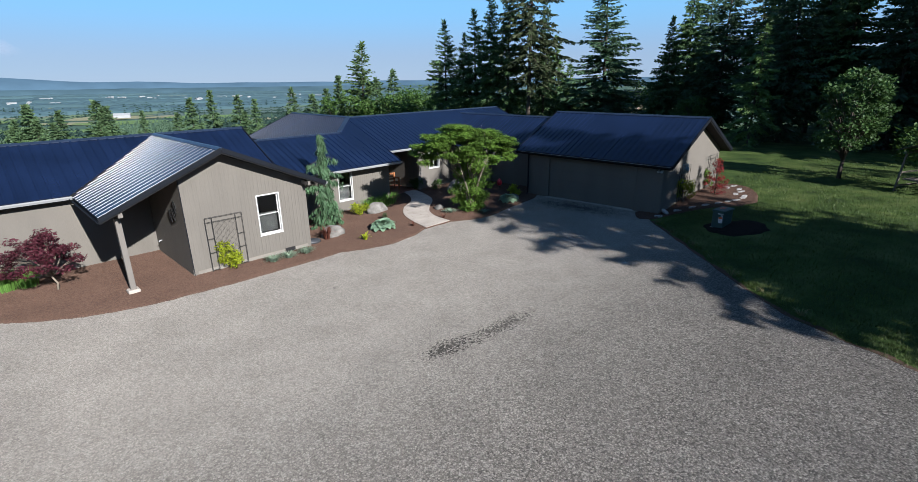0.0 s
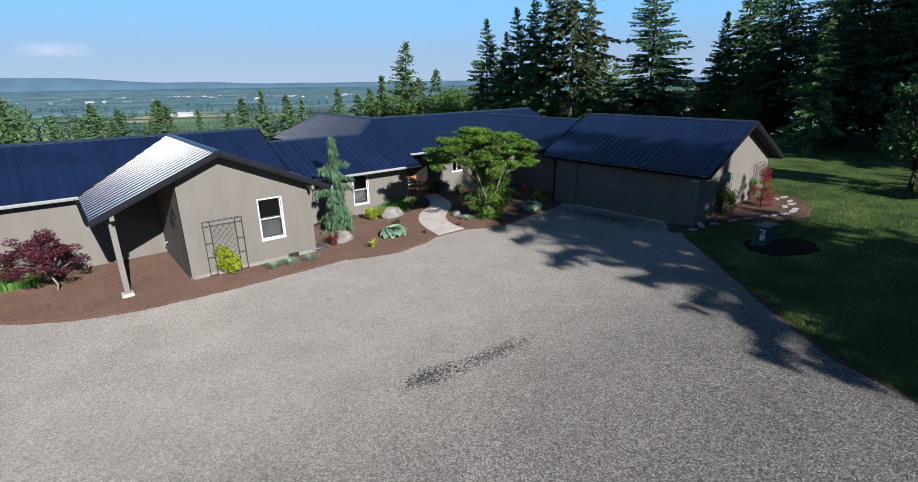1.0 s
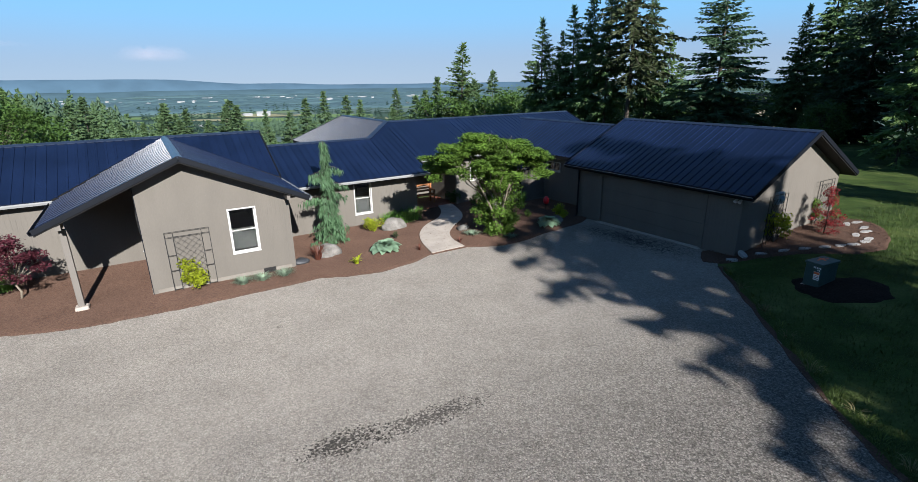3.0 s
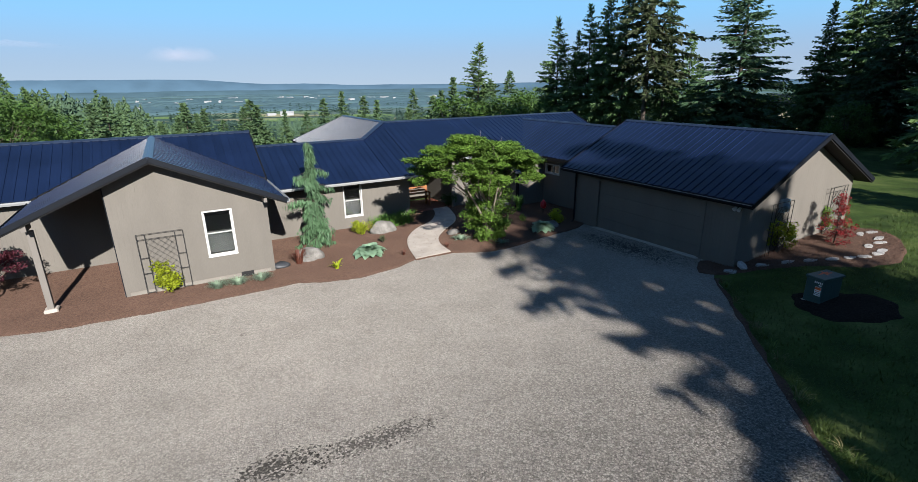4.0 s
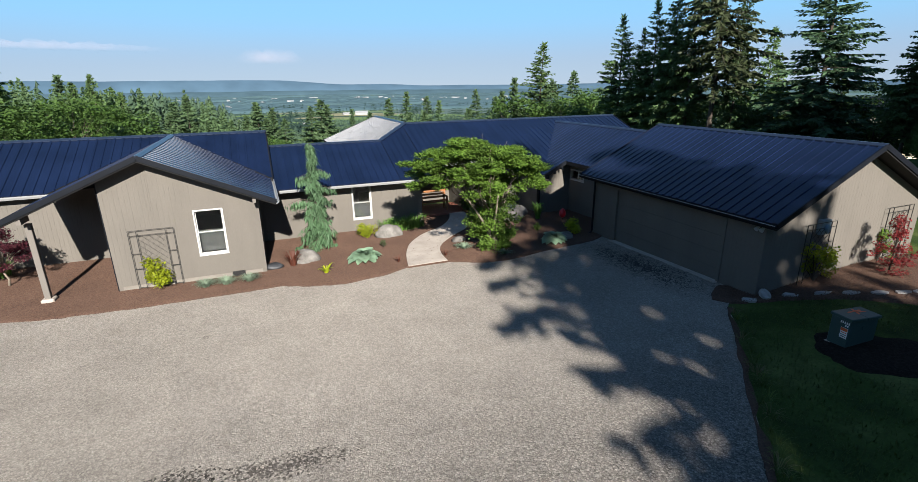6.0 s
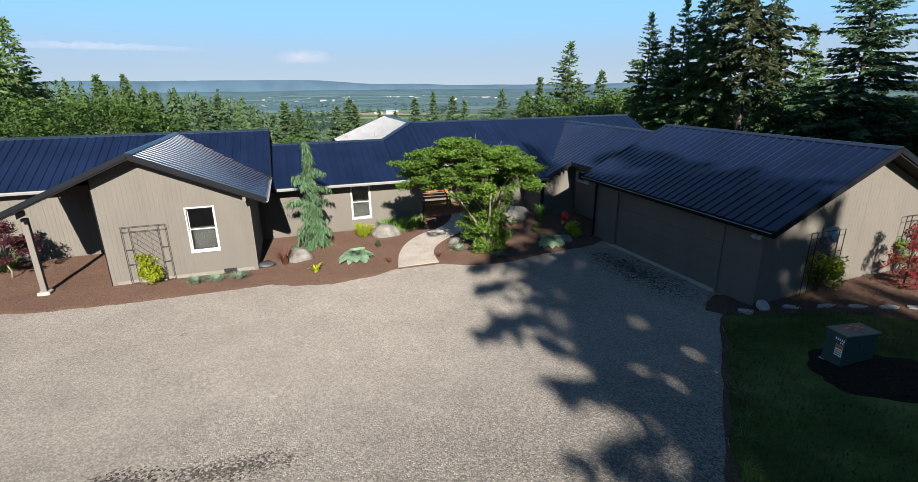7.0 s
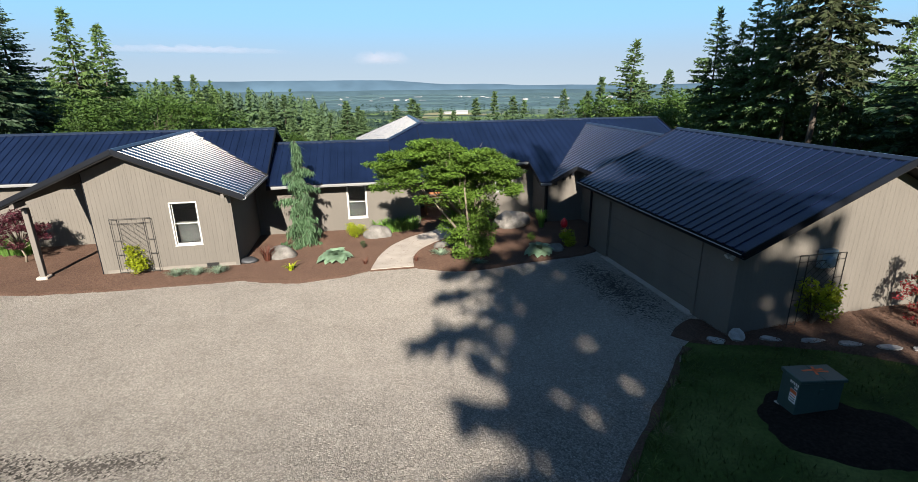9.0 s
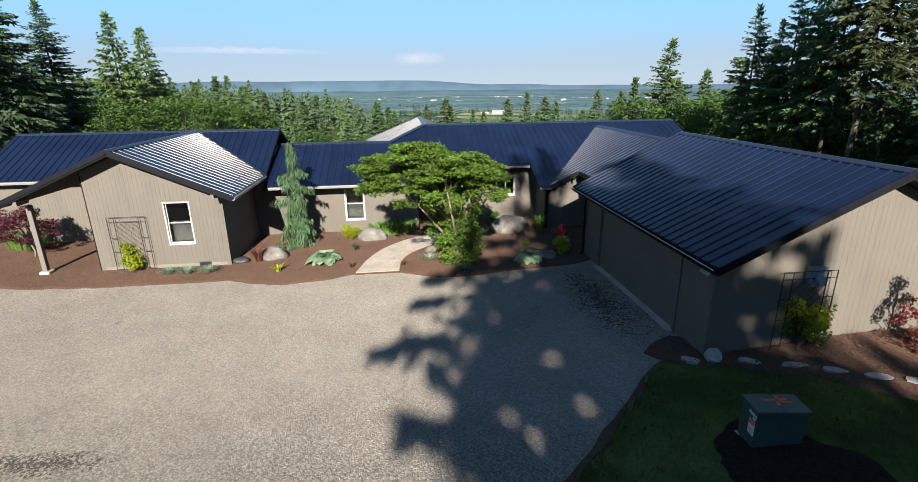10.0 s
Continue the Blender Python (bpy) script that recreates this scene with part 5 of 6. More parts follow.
for i, (x, y) in enumerate(((-6.86, 17.12), (-6.42, 17.55), (-5.92, 18.05))):
    tuft("blue_fescue", x, y, 260, 0.28, 0.32, 60 + i, BLUE_GRASS, "low tuft of blue-grey grass beside the gravel", "ornamental grass", 0.006, 0.75, "blue fescues", 0.4)
tuft("bronze_flax", -5.55, 19.75, 54, 0.42, 0.72, 65, BRONZE, "spiky bronze-red flax plant", "plant", 0.016, 0.55)
tuft("yellow_flax", -3.9, 19.5, 16, 0.28, 0.42, 66, GOLD, "small yellow-green spiky plant", "plant", 0.028, 0.6)
for i, (x, y, h) in enumerate(((-4.25, 25.0, 0.7), (-3.95, 25.35, 0.75), (-3.7, 25.75, 0.7), (-4.55, 24.8, 0.6))):
    tuft("iris_clump", x, y, 150, 0.42, h, 70 + i, IRIS, "upright green iris leaves by the wall", "plant", 0.012, 0.4, "iris clumps", 0.9)
for i, (x, y, h) in enumerate(((-14.75, 14.75, 0.85), (-14.3, 15.1, 0.75), (-15.2, 14.6, 0.8))):
    tuft("iris_clump", x, y, 170, 0.4, h, 76 + i, IRIS, "upright bright green iris leaves in mulch", "plant", 0.013, 0.35, "iris clumps", 0.8)
tuft("fountain_grass", 1.15, 28.8, 220, 0.42, 1.0, 80, IRIS, "tall green fountain grass by the boulder", "ornamental grass", 0.008, 0.45)
tuft("small_flax", -2.05, 21.25, 26, 0.22, 0.30, 81, BRONZE, "small bronze-red grassy plant by the path", "plant", 0.007, 0.6, "red grasses")
tuft("small_flax", -0.72, 22.45, 26, 0.22, 0.30, 82, BRONZE, "small bronze-red grassy plant by the path", "plant", 0.007, 0.6, "red grasses")
tuft("silver_tuft", -0.42, 23.5, 120, 0.30, 0.26, 83, BLUE_GRASS, "pale silver-green low plant", "plant", 0.014, 0.8)
tuft("silver_tuft", 1.28, 23.45, 80, 0.24, 0.2, 84, BLUE_GRASS, "pale silver-green low plant", "plant", 0.014, 0.8)
tuft("iris_clump", 13.55, 26.6, 60, 0.3, 0.35, 85, IRIS, "low green clump at the bed's end", "plant", 0.012, 0.6)


rng = random.Random(140)
for i in range(34):
    y = 20.4 - 0.29 * i + rng.uniform(-0.12, 0.12)
    tuft("grass_tuft", rim(y) + rng.uniform(0.12, 0.38), y, rng.randint(14, 34), rng.uniform(0.12, 0.22), rng.uniform(0.12, 0.26), 150 + i, BLADES if i % 5 else STRAW, "ragged grass tuft on the lawn's bare edge" if i % 5 else "dry straw-coloured grass tuft on the lawn's edge", "grass", 0.006, 0.7, "edge tufts", 0.6)


def hosta_leaf():
    """One cupped heart-shaped leaf on its stalk, tip towards +x."""
    prof = ((0.0, 0.012), (0.20, 0.014), (0.30, 0.22), (0.46, 0.34), (0.68, 0.31), (0.88, 0.16), (1.0, 0.006))
    v, f = [], []
    for x, w in prof:
        z = 0.80 * x - 0.80 * x * x
        v += [(x, -w, z + w * 0.22), (x, 0, z), (x, w, z + w * 0.22)]
    for i in range(len(prof) - 1):
        o = 3 * i
        f += [(o, o + 1, o + 4, o + 3), (o + 1, o + 2, o + 5, o + 4)]
    return v, f


def hosta(x, y, r, n, seed, label, mat):
    rng = random.Random(seed)
    t = holder("hosta", on_ground(x, y, 0, 0.06), label, "plant", "hostas")
    first = None
    for i in range(n):
        k = (i + 0.5) / n
        m = pose(0, 0, 0.03 + 0.10 * (1 - k), 0, rng.uniform(-8, 6) - 52 * (1 - k) ** 1.3, i * 137.5 + rng.uniform(-12, 12)) @ Matrix.Scale(r * (0.55 + 0.45 * k) * rng.uniform(0.85, 1.1), 4)
        if first is None:
            first = part("leaf", hosta_leaf(), mat, t, "", m, True)
        else:
            q = new("leaf", first.data)
            q.parent = t
            q.matrix_basis = m
    return t


hosta(-3.35, 21.05, 0.66, 84, 90, "broad blue-green hosta rosette in mulch", HOSTA)
hosta(2.65, 25.45, 0.60, 76, 91, "variegated green hosta rosette near the garage", HOSTA)

for x, y, s, turn, label in ((-5.45, 20.3, (0.55, 0.38, 0.42), 40, "pale grey-tan boulder in the mulch bed"), (-4.2, 24.15, (0.62, 0.42, 0.46), 50, "pale grey boulder by the house wall"),
                             (-0.05, 28.35, (0.78, 0.5, 0.66), 40, "large grey boulder beside the entry wall"), (3.0, 26.2, (0.36, 0.26, 0.24), 10, "small pale boulder by the hosta"),
                             (-1.0, 24.3, (0.34, 0.24, 0.2), 80, "small grey boulder under the maple")):
    thing("boulder", rock_mesh(*s, seed=x * 3 + y), STONE, on_ground(x, y, turn, 0.03 + s[2] * 0.30), label, "boulder", "boulders", True)
thing("dark_stone", rock_mesh(0.33, 0.24, 0.13, 3.3, 3, 0.05), BLACK_STONE, on_ground(-6.0, 19.3, 45, 0.14), "flat smooth black stone by the wall corner", "stone", smooth=True)


def stepping_stone(x, y, rx, ry, turn, seed, upright=0.0):
    rng = random.Random(seed)
    bm = bmesh.new()
    n = 9
    ring = [(rx * math.cos(math.tau * i / n) * rng.uniform(0.78, 1.15), ry * math.sin(math.tau * i / n) * rng.uniform(0.78, 1.15)) for i in range(n)]
    low, top = [bm.verts.new((*p, -0.05)) for p in ring], [bm.verts.new((p[0] * 0.97, p[1] * 0.97, 0.014)) for p in ring]
    bm.faces.new(top), bm.faces.new(low[::-1])
    for i in range(n):
        bm.faces.new((low[i], low[(i + 1) % n], top[(i + 1) % n], top[i]))
    thing("stepping_stone", bm, FLAGSTONE, on_ground(x, y, turn, 0.08 + upright * 0.12) @ pose(0, 0, 0, upright * 40, 0, 0), "pale flat flagstone set in mulch", "stepping stone", "stepping stones")


for i, (x, y) in enumerate(((9.05, 21.5), (9.45, 21.75), (10.12, 22.02), (10.88, 22.22), (11.54, 22.32), (12.2, 22.46), (12.8, 22.72), (13.3, 22.95))):
    stepping_stone(x, y, 0.25 if i != 1 else 0.24, 0.115 if i != 1 else 0.18, (10, 60, 5, 30, 20, 25, 30, 20)[i], 100 + i, 0.8 if i == 1 else 0.0)
for i, (x, y) in enumerate(((13.85, 23.35), (14.15, 23.75), (13.95, 24.2), (14.55, 24.75), (14.75, 25.3), (14.35, 25.75), (14.85, 26.1))):
    stepping_stone(x, y, 0.29, 0.12, 30 + 14 * (i % 3), 120 + i)


# ---------------------------------------------------------------- loose things by the house


def trellis(u, v, z0, wide, high, label):
    """A black iron trellis: two double uprights, top rails and a diamond lattice."""
    t = holder("trellis", pose((u - v) / 2 ** 0.5, (u + v) / 2 ** 0.5, z0, 0, 0, 45), label, "trellis", "trellises")
    s, gap = wide, wide * 0.18
    for x in (0.0, gap, s - gap, s):
        part("upright", beam(bmesh.new(), (x, 0, 0), (x, 0, high if x in (0.0, s) else high - 0.02), 0.016, 0.016, (0, 1, 0)), DARK_METAL, t)
    for z in (high, high - 0.16):
        part("rail", beam(bmesh.new(), (0, 0, z), (s, 0, z), 0.013, 0.013), DARK_METAL, t)
    for z in (0.12, 0.75, 1.25):
        for x in (0.0, s - gap):
            part("rung", beam(bmesh.new(), (x, 0, z), (x + gap, 0, z), 0.014, 0.014), DARK_METAL, t)
    w, lo, hi = s - 2 * gap, 0.15, high - 0.16
    step = w / 4
    k = -int((hi - lo) / step) - 1
    while k * step < w:
        for sign in (1, -1):
            # a slanting bar x = k*step + (z - lo), or its mirror, cut to the panel
            z_a, z_b = max(lo, lo - k * step), min(hi, lo + w - k * step)
            if z_b - z_a > 0.04:
                xa, xb = k * step + (z_a - lo), k * step + (z_b - lo)
                if sign < 0:
                    xa, xb = w - xa, w - xb
                part("lattice_bar", beam(bmesh.new(), (gap + xa, 0.004 * sign, z_a), (gap + xb, 0.004 * sign, z_b), 0.008, 0.006), DARK_METAL, t)
        k += 1
    return t


trellis(5.30, 17.50, -0.08, 1.25, 2.0, "black iron lattice trellis against the front gable")
trellis(23.45, 8.78, 0.38, 1.25, 1.86, "black iron lattice trellis against the garage gable")
trellis(27.2, 8.82, 0.5, 1.25, 1.85, "black iron lattice trellis against the garage gable")


def utility_box():
    t = holder("utility_box", pose(10.80, 19.42, 0.47, 0, 0, 38) @ Matrix.Diagonal((0.88, 0.88, 1.03, 1)), "dark green metal utility transformer box on the lawn", "utility box")
    part("body", boxed(-0.46, -0.25, -0.1, 0.46, 0.25, 0.58, bevel=0.015), UTILITY, t)
    lid = bmesh.new()
    block(lid, -0.49, -0.29, 0.58, 0.02, 0.28, 0.65, 0.012)
    part("lid", lid, UTILITY, t)
    part("lid_panel", boxed(0.024, -0.29, 0.58, 0.49, 0.28, 0.645, bevel=0.012), UTILITY, t)
    part("pad", boxed(-0.5, -0.30, -0.2, 0.5, 0.30, -0.06, bevel=0.02), CONCRETE, t, "concrete pad")
    sticker = part("warning_label", boxed(-0.464, -0.22, 0.16, -0.461, -0.04, 0.40), LABEL_W, t, "white and orange warning label")
    part("label_bar", boxed(-0.467, -0.215, 0.325, -0.4645, -0.045, 0.394), ORANGE, sticker)
    for i in range(3):
        part("label_bar", boxed(-0.467, -0.20, 0.19 + 0.045 * i, -0.4645, -0.06, 0.205 + 0.045 * i), ORANGE if i == 2 else DARK_METAL, sticker)
    for i in range(5):
        part("number_bar", boxed(-0.464, -0.23 + 0.05 * i, 0.49, -0.461, -0.20 + 0.05 * i, 0.54), LABEL_W, t)
    for i in range(2):
        part("number_bar", boxed(-0.464, -0.21 + 0.05 * i, 0.43, -0.461, -0.18 + 0.05 * i, 0.47), LABEL_W, t)
    for a, b in (((-0.2, 0.1), (0.25, 0.14)), ((0.0, -0.12), (0.1, 0.28)), ((0.05, 0.05), (0.3, 0.0))):
        part("paint_mark", beam(bmesh.new(), (a[0], a[1] * 0.7, 0.653), (b[0], b[1] * 0.7, 0.653), 0.05, 0.002), ORANGE, t, "sprayed orange mark")
    part("latch", boxed(-0.05, -0.268, 0.36, 0.05, -0.25, 0.46, bevel=0.006), UTILITY, t)
    return t


utility_box()


def bench():
    t = holder("bench", pose((17.2 - 23.0) / 2 ** 0.5, (17.2 + 23.0) / 2 ** 0.5, 0.12, 0, 0, 45), "orange-brown stained wooden bench on the entry porch", "bench")
    for i in range(4):
        part("seat_slat", boxed(-0.75, -0.22 + 0.12 * i, 0.42, 0.75, -0.115 + 0.12 * i, 0.455, bevel=0.006), CEDAR_WOOD, t)
    for i in range(3):
        part("back_slat", boxed(-0.75, 0.26, 0.55 + 0.15 * i, 0.75, 0.29, 0.66 + 0.15 * i, bevel=0.006), CEDAR_WOOD, t)
    for x in (-0.70, 0.62):
        part("leg", boxed(x, -0.22, 0, x + 0.08, -0.14, 0.66, bevel=0.006), CEDAR_WOOD, t)
        part("leg", boxed(x, 0.22, 0, x + 0.08, 0.30, 0.98, bevel=0.006), CEDAR_WOOD, t)
        part("armrest", boxed(x - 0.01, -0.26, 0.66, x + 0.09, 0.27, 0.70, bevel=0.006), CEDAR_WOOD, t)
    return t


def porch_deck():
    t = holder("porch_deck", pose((17.5 - 23.3) / 2 ** 0.5, (17.5 + 23.3) / 2 ** 0.5, -0.08, 0, 0, 45), "low reddish wooden entry deck with one step", "deck")
    for i in range(14):
        part("plank", boxed(-1.35, -1.0 + 0.15 * i, 0.12, 1.3, -0.86 + 0.15 * i, 0.16, bevel=0.004), DECK_WOOD, t)
    part("rim", boxed(-1.35, -1.04, -0.06, 1.3, -1.0, 0.12), DECK_WOOD, t)
    return t


porch_deck()
bench()

orn = holder("garden_ornament", on_ground(2.40, 28.32, 0, -0.1, 0.92), "red rounded garden ornament on a short dark stake", "garden ornament")
part("stake", tube([(0, 0, 0), (0, 0, 0.55)], [0.02, 0.02], 8), DARK_METAL, orn)
part("bulb", tube([(0, 0, 0.48), (0, 0, 0.53), (0, 0, 0.66), (0, 0, 0.80), (0, 0, 0.88), (0, 0, 0.94)], [0.06, 0.13, 0.165, 0.14, 0.07, 0.02], 16), RED, orn, "glossy red bulb", smooth=True)


def arbor(x, y, turn):
    """A weathered timber shelter with slanting posts, two rails and a small pitched metal roof."""
    t = holder("arbor", on_ground(x, y, turn, 0, 0.85), "weathered timber arbor with rails and a small metal roof", "arbor")
    for px, py in ((-1.1, -0.7), (1.1, -0.7), (-1.1, 0.7), (1.1, 0.7)):
        part("post", beam(bmesh.new(), (px * 1.12, py * 1.15, 0), (px, py, 2.35), 0.09, 0.09, (0, 1, 0)), GREY_WOOD, t)
    for z in (0.35, 1.15):
        for py in (-0.75, 0.75):
            part("rail", beam(bmesh.new(), (-1.2, py, z), (1.2, py, z), 0.06, 0.09), GREY_WOOD, t)
    for py in (-0.7, 0.7):
        part("header", beam(bmesh.new(), (-1.3, py, 2.36), (1.3, py, 2.36), 0.10, 0.14), GREY_WOOD, t)
    for s in (-1, 1):
        part("roof_sheet", prism([(-1.5, 0), (1.5, 0), (1.5, s * 1.15), (-1.5, s * 1.15)], lambda u, v: 2.86 - 0.38 * abs(v), 0, 0.03), FASCIA_BLUE, t)
    part("shelf", boxed(-1.1, -0.6, 0.75, -0.2, 0.6, 0.80), GREY_WOOD, t)
    return t


arbor(23.5, 24.35, 20)

# ---------------------------------------------------------------- trees round the place
FIRS = {
    "fir": (conifer_mesh(28, 5.6, 201, 0.18, 0.52, 8, 11, 0.24, 0.86, slim=0.19, ragged=0.38), NEEDLES, 28),
    "narrow_fir": (conifer_mesh(24, 5.0, 202, 0.24, 0.56, 7, 13, 0.20, 0.74, ragged=0.42, slim=0.17), NEEDLES, 24),
    "spruce": (conifer_mesh(24, 6.2, 203, 0.05, 0.50, 8, 14, 0.28, 0.72, power=0.8, slim=0.16, ragged=0.36), SPRUCE, 24),
    "young_fir": (conifer_mesh(14, 3.9, 204, 0.03, 0.44, 7, 9, 0.10, 0.68, power=0.85, slim=0.17), LIGHT_FIR, 14),
    "brown_fir": (conifer_mesh(28, 6.2, 205, 0.34, 0.62, 6, 15, 0.40, 0.74, ragged=0.45, slim=0.16), BROWN_FIR, 28),
    "airy_fir": (conifer_mesh(26, 6.4, 206, 0.10, 0.62, 7, 14, 0.12, 0.80, power=0.8, ragged=0.4, slim=0.2), LIGHT_FIR, 26),
    "slope_fir": (conifer_mesh(14, 3.2, 208, 0.03, 0.55, 7, 7, 0.22, 0.62, power=0.95, ragged=0.3, fingers=3, twigs=False, slim=0.34, stem=0.008), WOODS, 14),
    "shade_fir": (conifer_mesh(20, 4.3, 207, 0.12, 0.62, 5, 7, 0.22, 0.70, power=0.62, ragged=0.55, slim=0.17, boughs=((15.6, 219, 3.0), (15.4, 205, 2.6), (13.9, 219, 1.8), (16.9, 214, 2.2), (18.0, 222, 1.9), (11.8, 219, 3.7), (11.3, 228, 3.2), (14.5, 60, 2.5), (12.5, 20, 3.0), (12.3, 219, 2.2), (12.9, 214, 1.9), (11.0, 219, 2.4), (10.5, 222, 2.6), (12.2, 39, 2.2), (13.2, 39, 2.0), (11.4, 39, 2.4))), NEEDLES, 20),
}
LABELS = {"slope_fir": "dense green fir with full limbs", "fir": "tall dark green fir with a bare lower trunk", "narrow_fir": "slim dark green fir with ragged limbs", "spruce": "broad dark spruce with drooping limbs",
          "young_fir": "sunlit mid-green young fir", "brown_fir": "tall fir with olive-brown hanging sprays", "shade_fir": "open-limbed fir south-east of the drive", "airy_fir": "pale airy fir standing above the slope"}
made = {}


def conifer(kind, x, y, top, wide=1.0, turn=None):
    """A fir of that kind whose top reaches the height top."""
    (geo, mat, h) = FIRS[kind]
    z = ground_z(x, y) - 0.15
    s = (top - z) / h
    m = pose(x, y, z, 0, 0, rand(0, 360) if turn is None else turn) @ Matrix.Diagonal((s * wide, s * wide, s, 1))
    if kind not in made:
        made[kind] = tree_thing("fir_tree", *geo, BARK, mat, LABELS[kind], "tree", "firs")
        made[kind].matrix_basis = m
        return made[kind]
    src = made[kind]
    c = copy_thing(src, pose(0, 0, 0))
    c.matrix_basis = m
    return c


# behind the house and the garage
for k, x, y, top, w in (("narrow_fir", -1.9, 92, 16, 1.0), ("narrow_fir", 1.1, 88, 13.5, 0.9), ("narrow_fir", 3.2, 87, 17, 1.0), ("fir", 5.4, 83.8, 20.5, 0.65), ("narrow_fir", 7.9, 80.5, 21, 0.85),
                        ("brown_fir", 10.6, 76, 27, 0.95), ("narrow_fir", 13, 77, 18, 0.7), ("young_fir", 20.7, 108, 14.7, 0.9), ("spruce", 20.9, 73, 19.5, 1.35), ("fir", 30, 67.5, 18.5, 0.95),
                        ("young_fir", 8.2, 90, 9, 1.0), ("young_fir", 14.5, 84, 7.5, 1.0), ("young_fir", 24.5, 80, 6.5, 1.0), ("young_fir", 18.5, 84, 8.5, 1.2),
                        ("spruce", 29.2, 57.5, 18.5, 1.0), ("fir", 30.6, 50.5, 18.5, 1.1), ("spruce", 28.6, 44.5, 17.5, 1.0), ("fir", 32.2, 43.2, 17.5, 1.1), ("spruce", 33.6, 39, 17.5, 1.0),
                        ("fir", 37.5, 44, 17.5, 1.1), ("spruce", 38.5, 36.5, 17.5, 1.0), ("fir", 36, 52, 18.5, 1.1), ("spruce", 43, 40, 17.5, 1.1), ("fir", 42, 33, 17.5, 1.1),
                        ("brown_fir", 35, 61, 18.5, 1.0), ("fir", 25.5, 63, 13, 1.0), ("spruce", 34.5, 72, 20, 1.0), ("fir", 47, 48, 17.5, 1.1), ("spruce", 48, 31, 17.5, 1.1),
                        # the last four stand out of view, added to shade the right-hand woods
                        ("fir", 41.5, 58, 18.5, 1.2), ("spruce", 53, 40, 17.5, 1.2), ("spruce", 45.5, 66, 18.5, 1.2), ("spruce", 38.5, 30, 24, 1.3), ("spruce", 42.5, 35, 27, 1.3), ("spruce", 46.5, 39, 28, 1.3), ("fir", 36, 28.5, 22, 1.2)):
    conifer(k, x, y, top, w)
# the left edge of the garden
for k, x, y, top, w in (("spruce", -31.0, 17.4, 16.5, 0.95), ("young_fir", -71.0, 38.0, 16.2, 1.05), ("young_fir", -79.0, 44.4, 15.5, 1.1),
                        ("young_fir", -60.0, 47.6, 7.9, 1.0), ("young_fir", -63.2, 52.2, 6.4, 1.0), ("young_fir", -57.0, 49.0, 5.6, 1.0), ("young_fir", -48.0, 38.0, 5.5, 1.2), ("young_fir", -42.0, 35.0, 6.8, 1.1),
                        ("spruce", -40.0, 20.0, 16.0, 1.1), ("spruce", -46.5, 24.8, 13.6, 1.25), ("spruce", -31.0, 11.0, 17.0, 1.0), ("fir", -37.0, 14.0, 18.0, 1.1)):
    conifer(k, x, y, top, w)
# the slope behind
for k, x, y, top, w in (("airy_fir", -22.9, 123.9, 14.9, 1.35), ("slope_fir", -16.0, 127, 8.7, 1.35), ("slope_fir", -27, 116.9, 7.3, 1.35), ("slope_fir", -18.4, 116.6, 6.8, 1.35), ("slope_fir", -30.5, 119, 4.5, 1.49),
                        ("slope_fir", -106.3, 150.2, 1.8, 2.03), ("slope_fir", -101, 146, 0.2, 1.89), ("slope_fir", -89.7, 144.4, -1.1, 1.22), ("slope_fir", -74.1, 141.8, 2.3, 1.49), ("slope_fir", -71.8, 148.6, 4.1, 1.22),
                        ("slope_fir", -59.0, 137.9, 3.0, 1.49), ("slope_fir", -51.8, 130.1, 2.1, 1.35), ("slope_fir", -45.7, 142.9, 4.7, 1.22), ("slope_fir", -42.0, 150.4, 2.6, 1.76), ("slope_fir", -95.8, 115.4, -0.6, 1.62),
                        ("slope_fir", -92.4, 105.2, -0.5, 1.76), ("slope_fir", -89.7, 60.4, 8.4, 1.62), ("slope_fir", -95.9, 69.5, 6.6, 1.62), ("slope_fir", -85.1, 67.9, 5.5, 1.62), ("slope_fir", -82, 78, 4.6, 1.62),
                        ("slope_fir", -36, 112, 1.0, 1.62), ("slope_fir", -47, 112, 0.2, 1.62), ("slope_fir", -62, 112, 0.0, 1.62), ("slope_fir", -70, 100, 1.8, 1.62), ("slope_fir", -78, 92, 2.8, 1.62), ("slope_fir", -66, 84, 2.2, 1.62)):
    conifer(k, x, y, top, w)
# unseen firs south-east of the drive: the long shadows' source, plus added light blockers
for k, x, y, h, w, *turned in (("shade_fir", 22.3, -2.4, 19.6, 0.82, 0), ("slope_fir", 23.3, -2.4, 18.0, 1.15), ("shade_fir", 25.2, -2.0, 25.5, 0.95, 130), ("slope_fir", 28.4, -1.4, 24.5, 0.9), ("slope_fir", 26.8, -0.2, 19.5, 1.12), ("shade_fir", 31.0, 0.2, 17.0, 0.95), ("slope_fir", 29.6, -4.6, 24.0, 0.75), ("slope_fir", 26.3, -1.7, 26.0, 0.68), ("slope_fir", 30.0, -8.0, 24.0, 0.8), ("slope_fir", 34.5, -9.5, 27.0, 0.8),
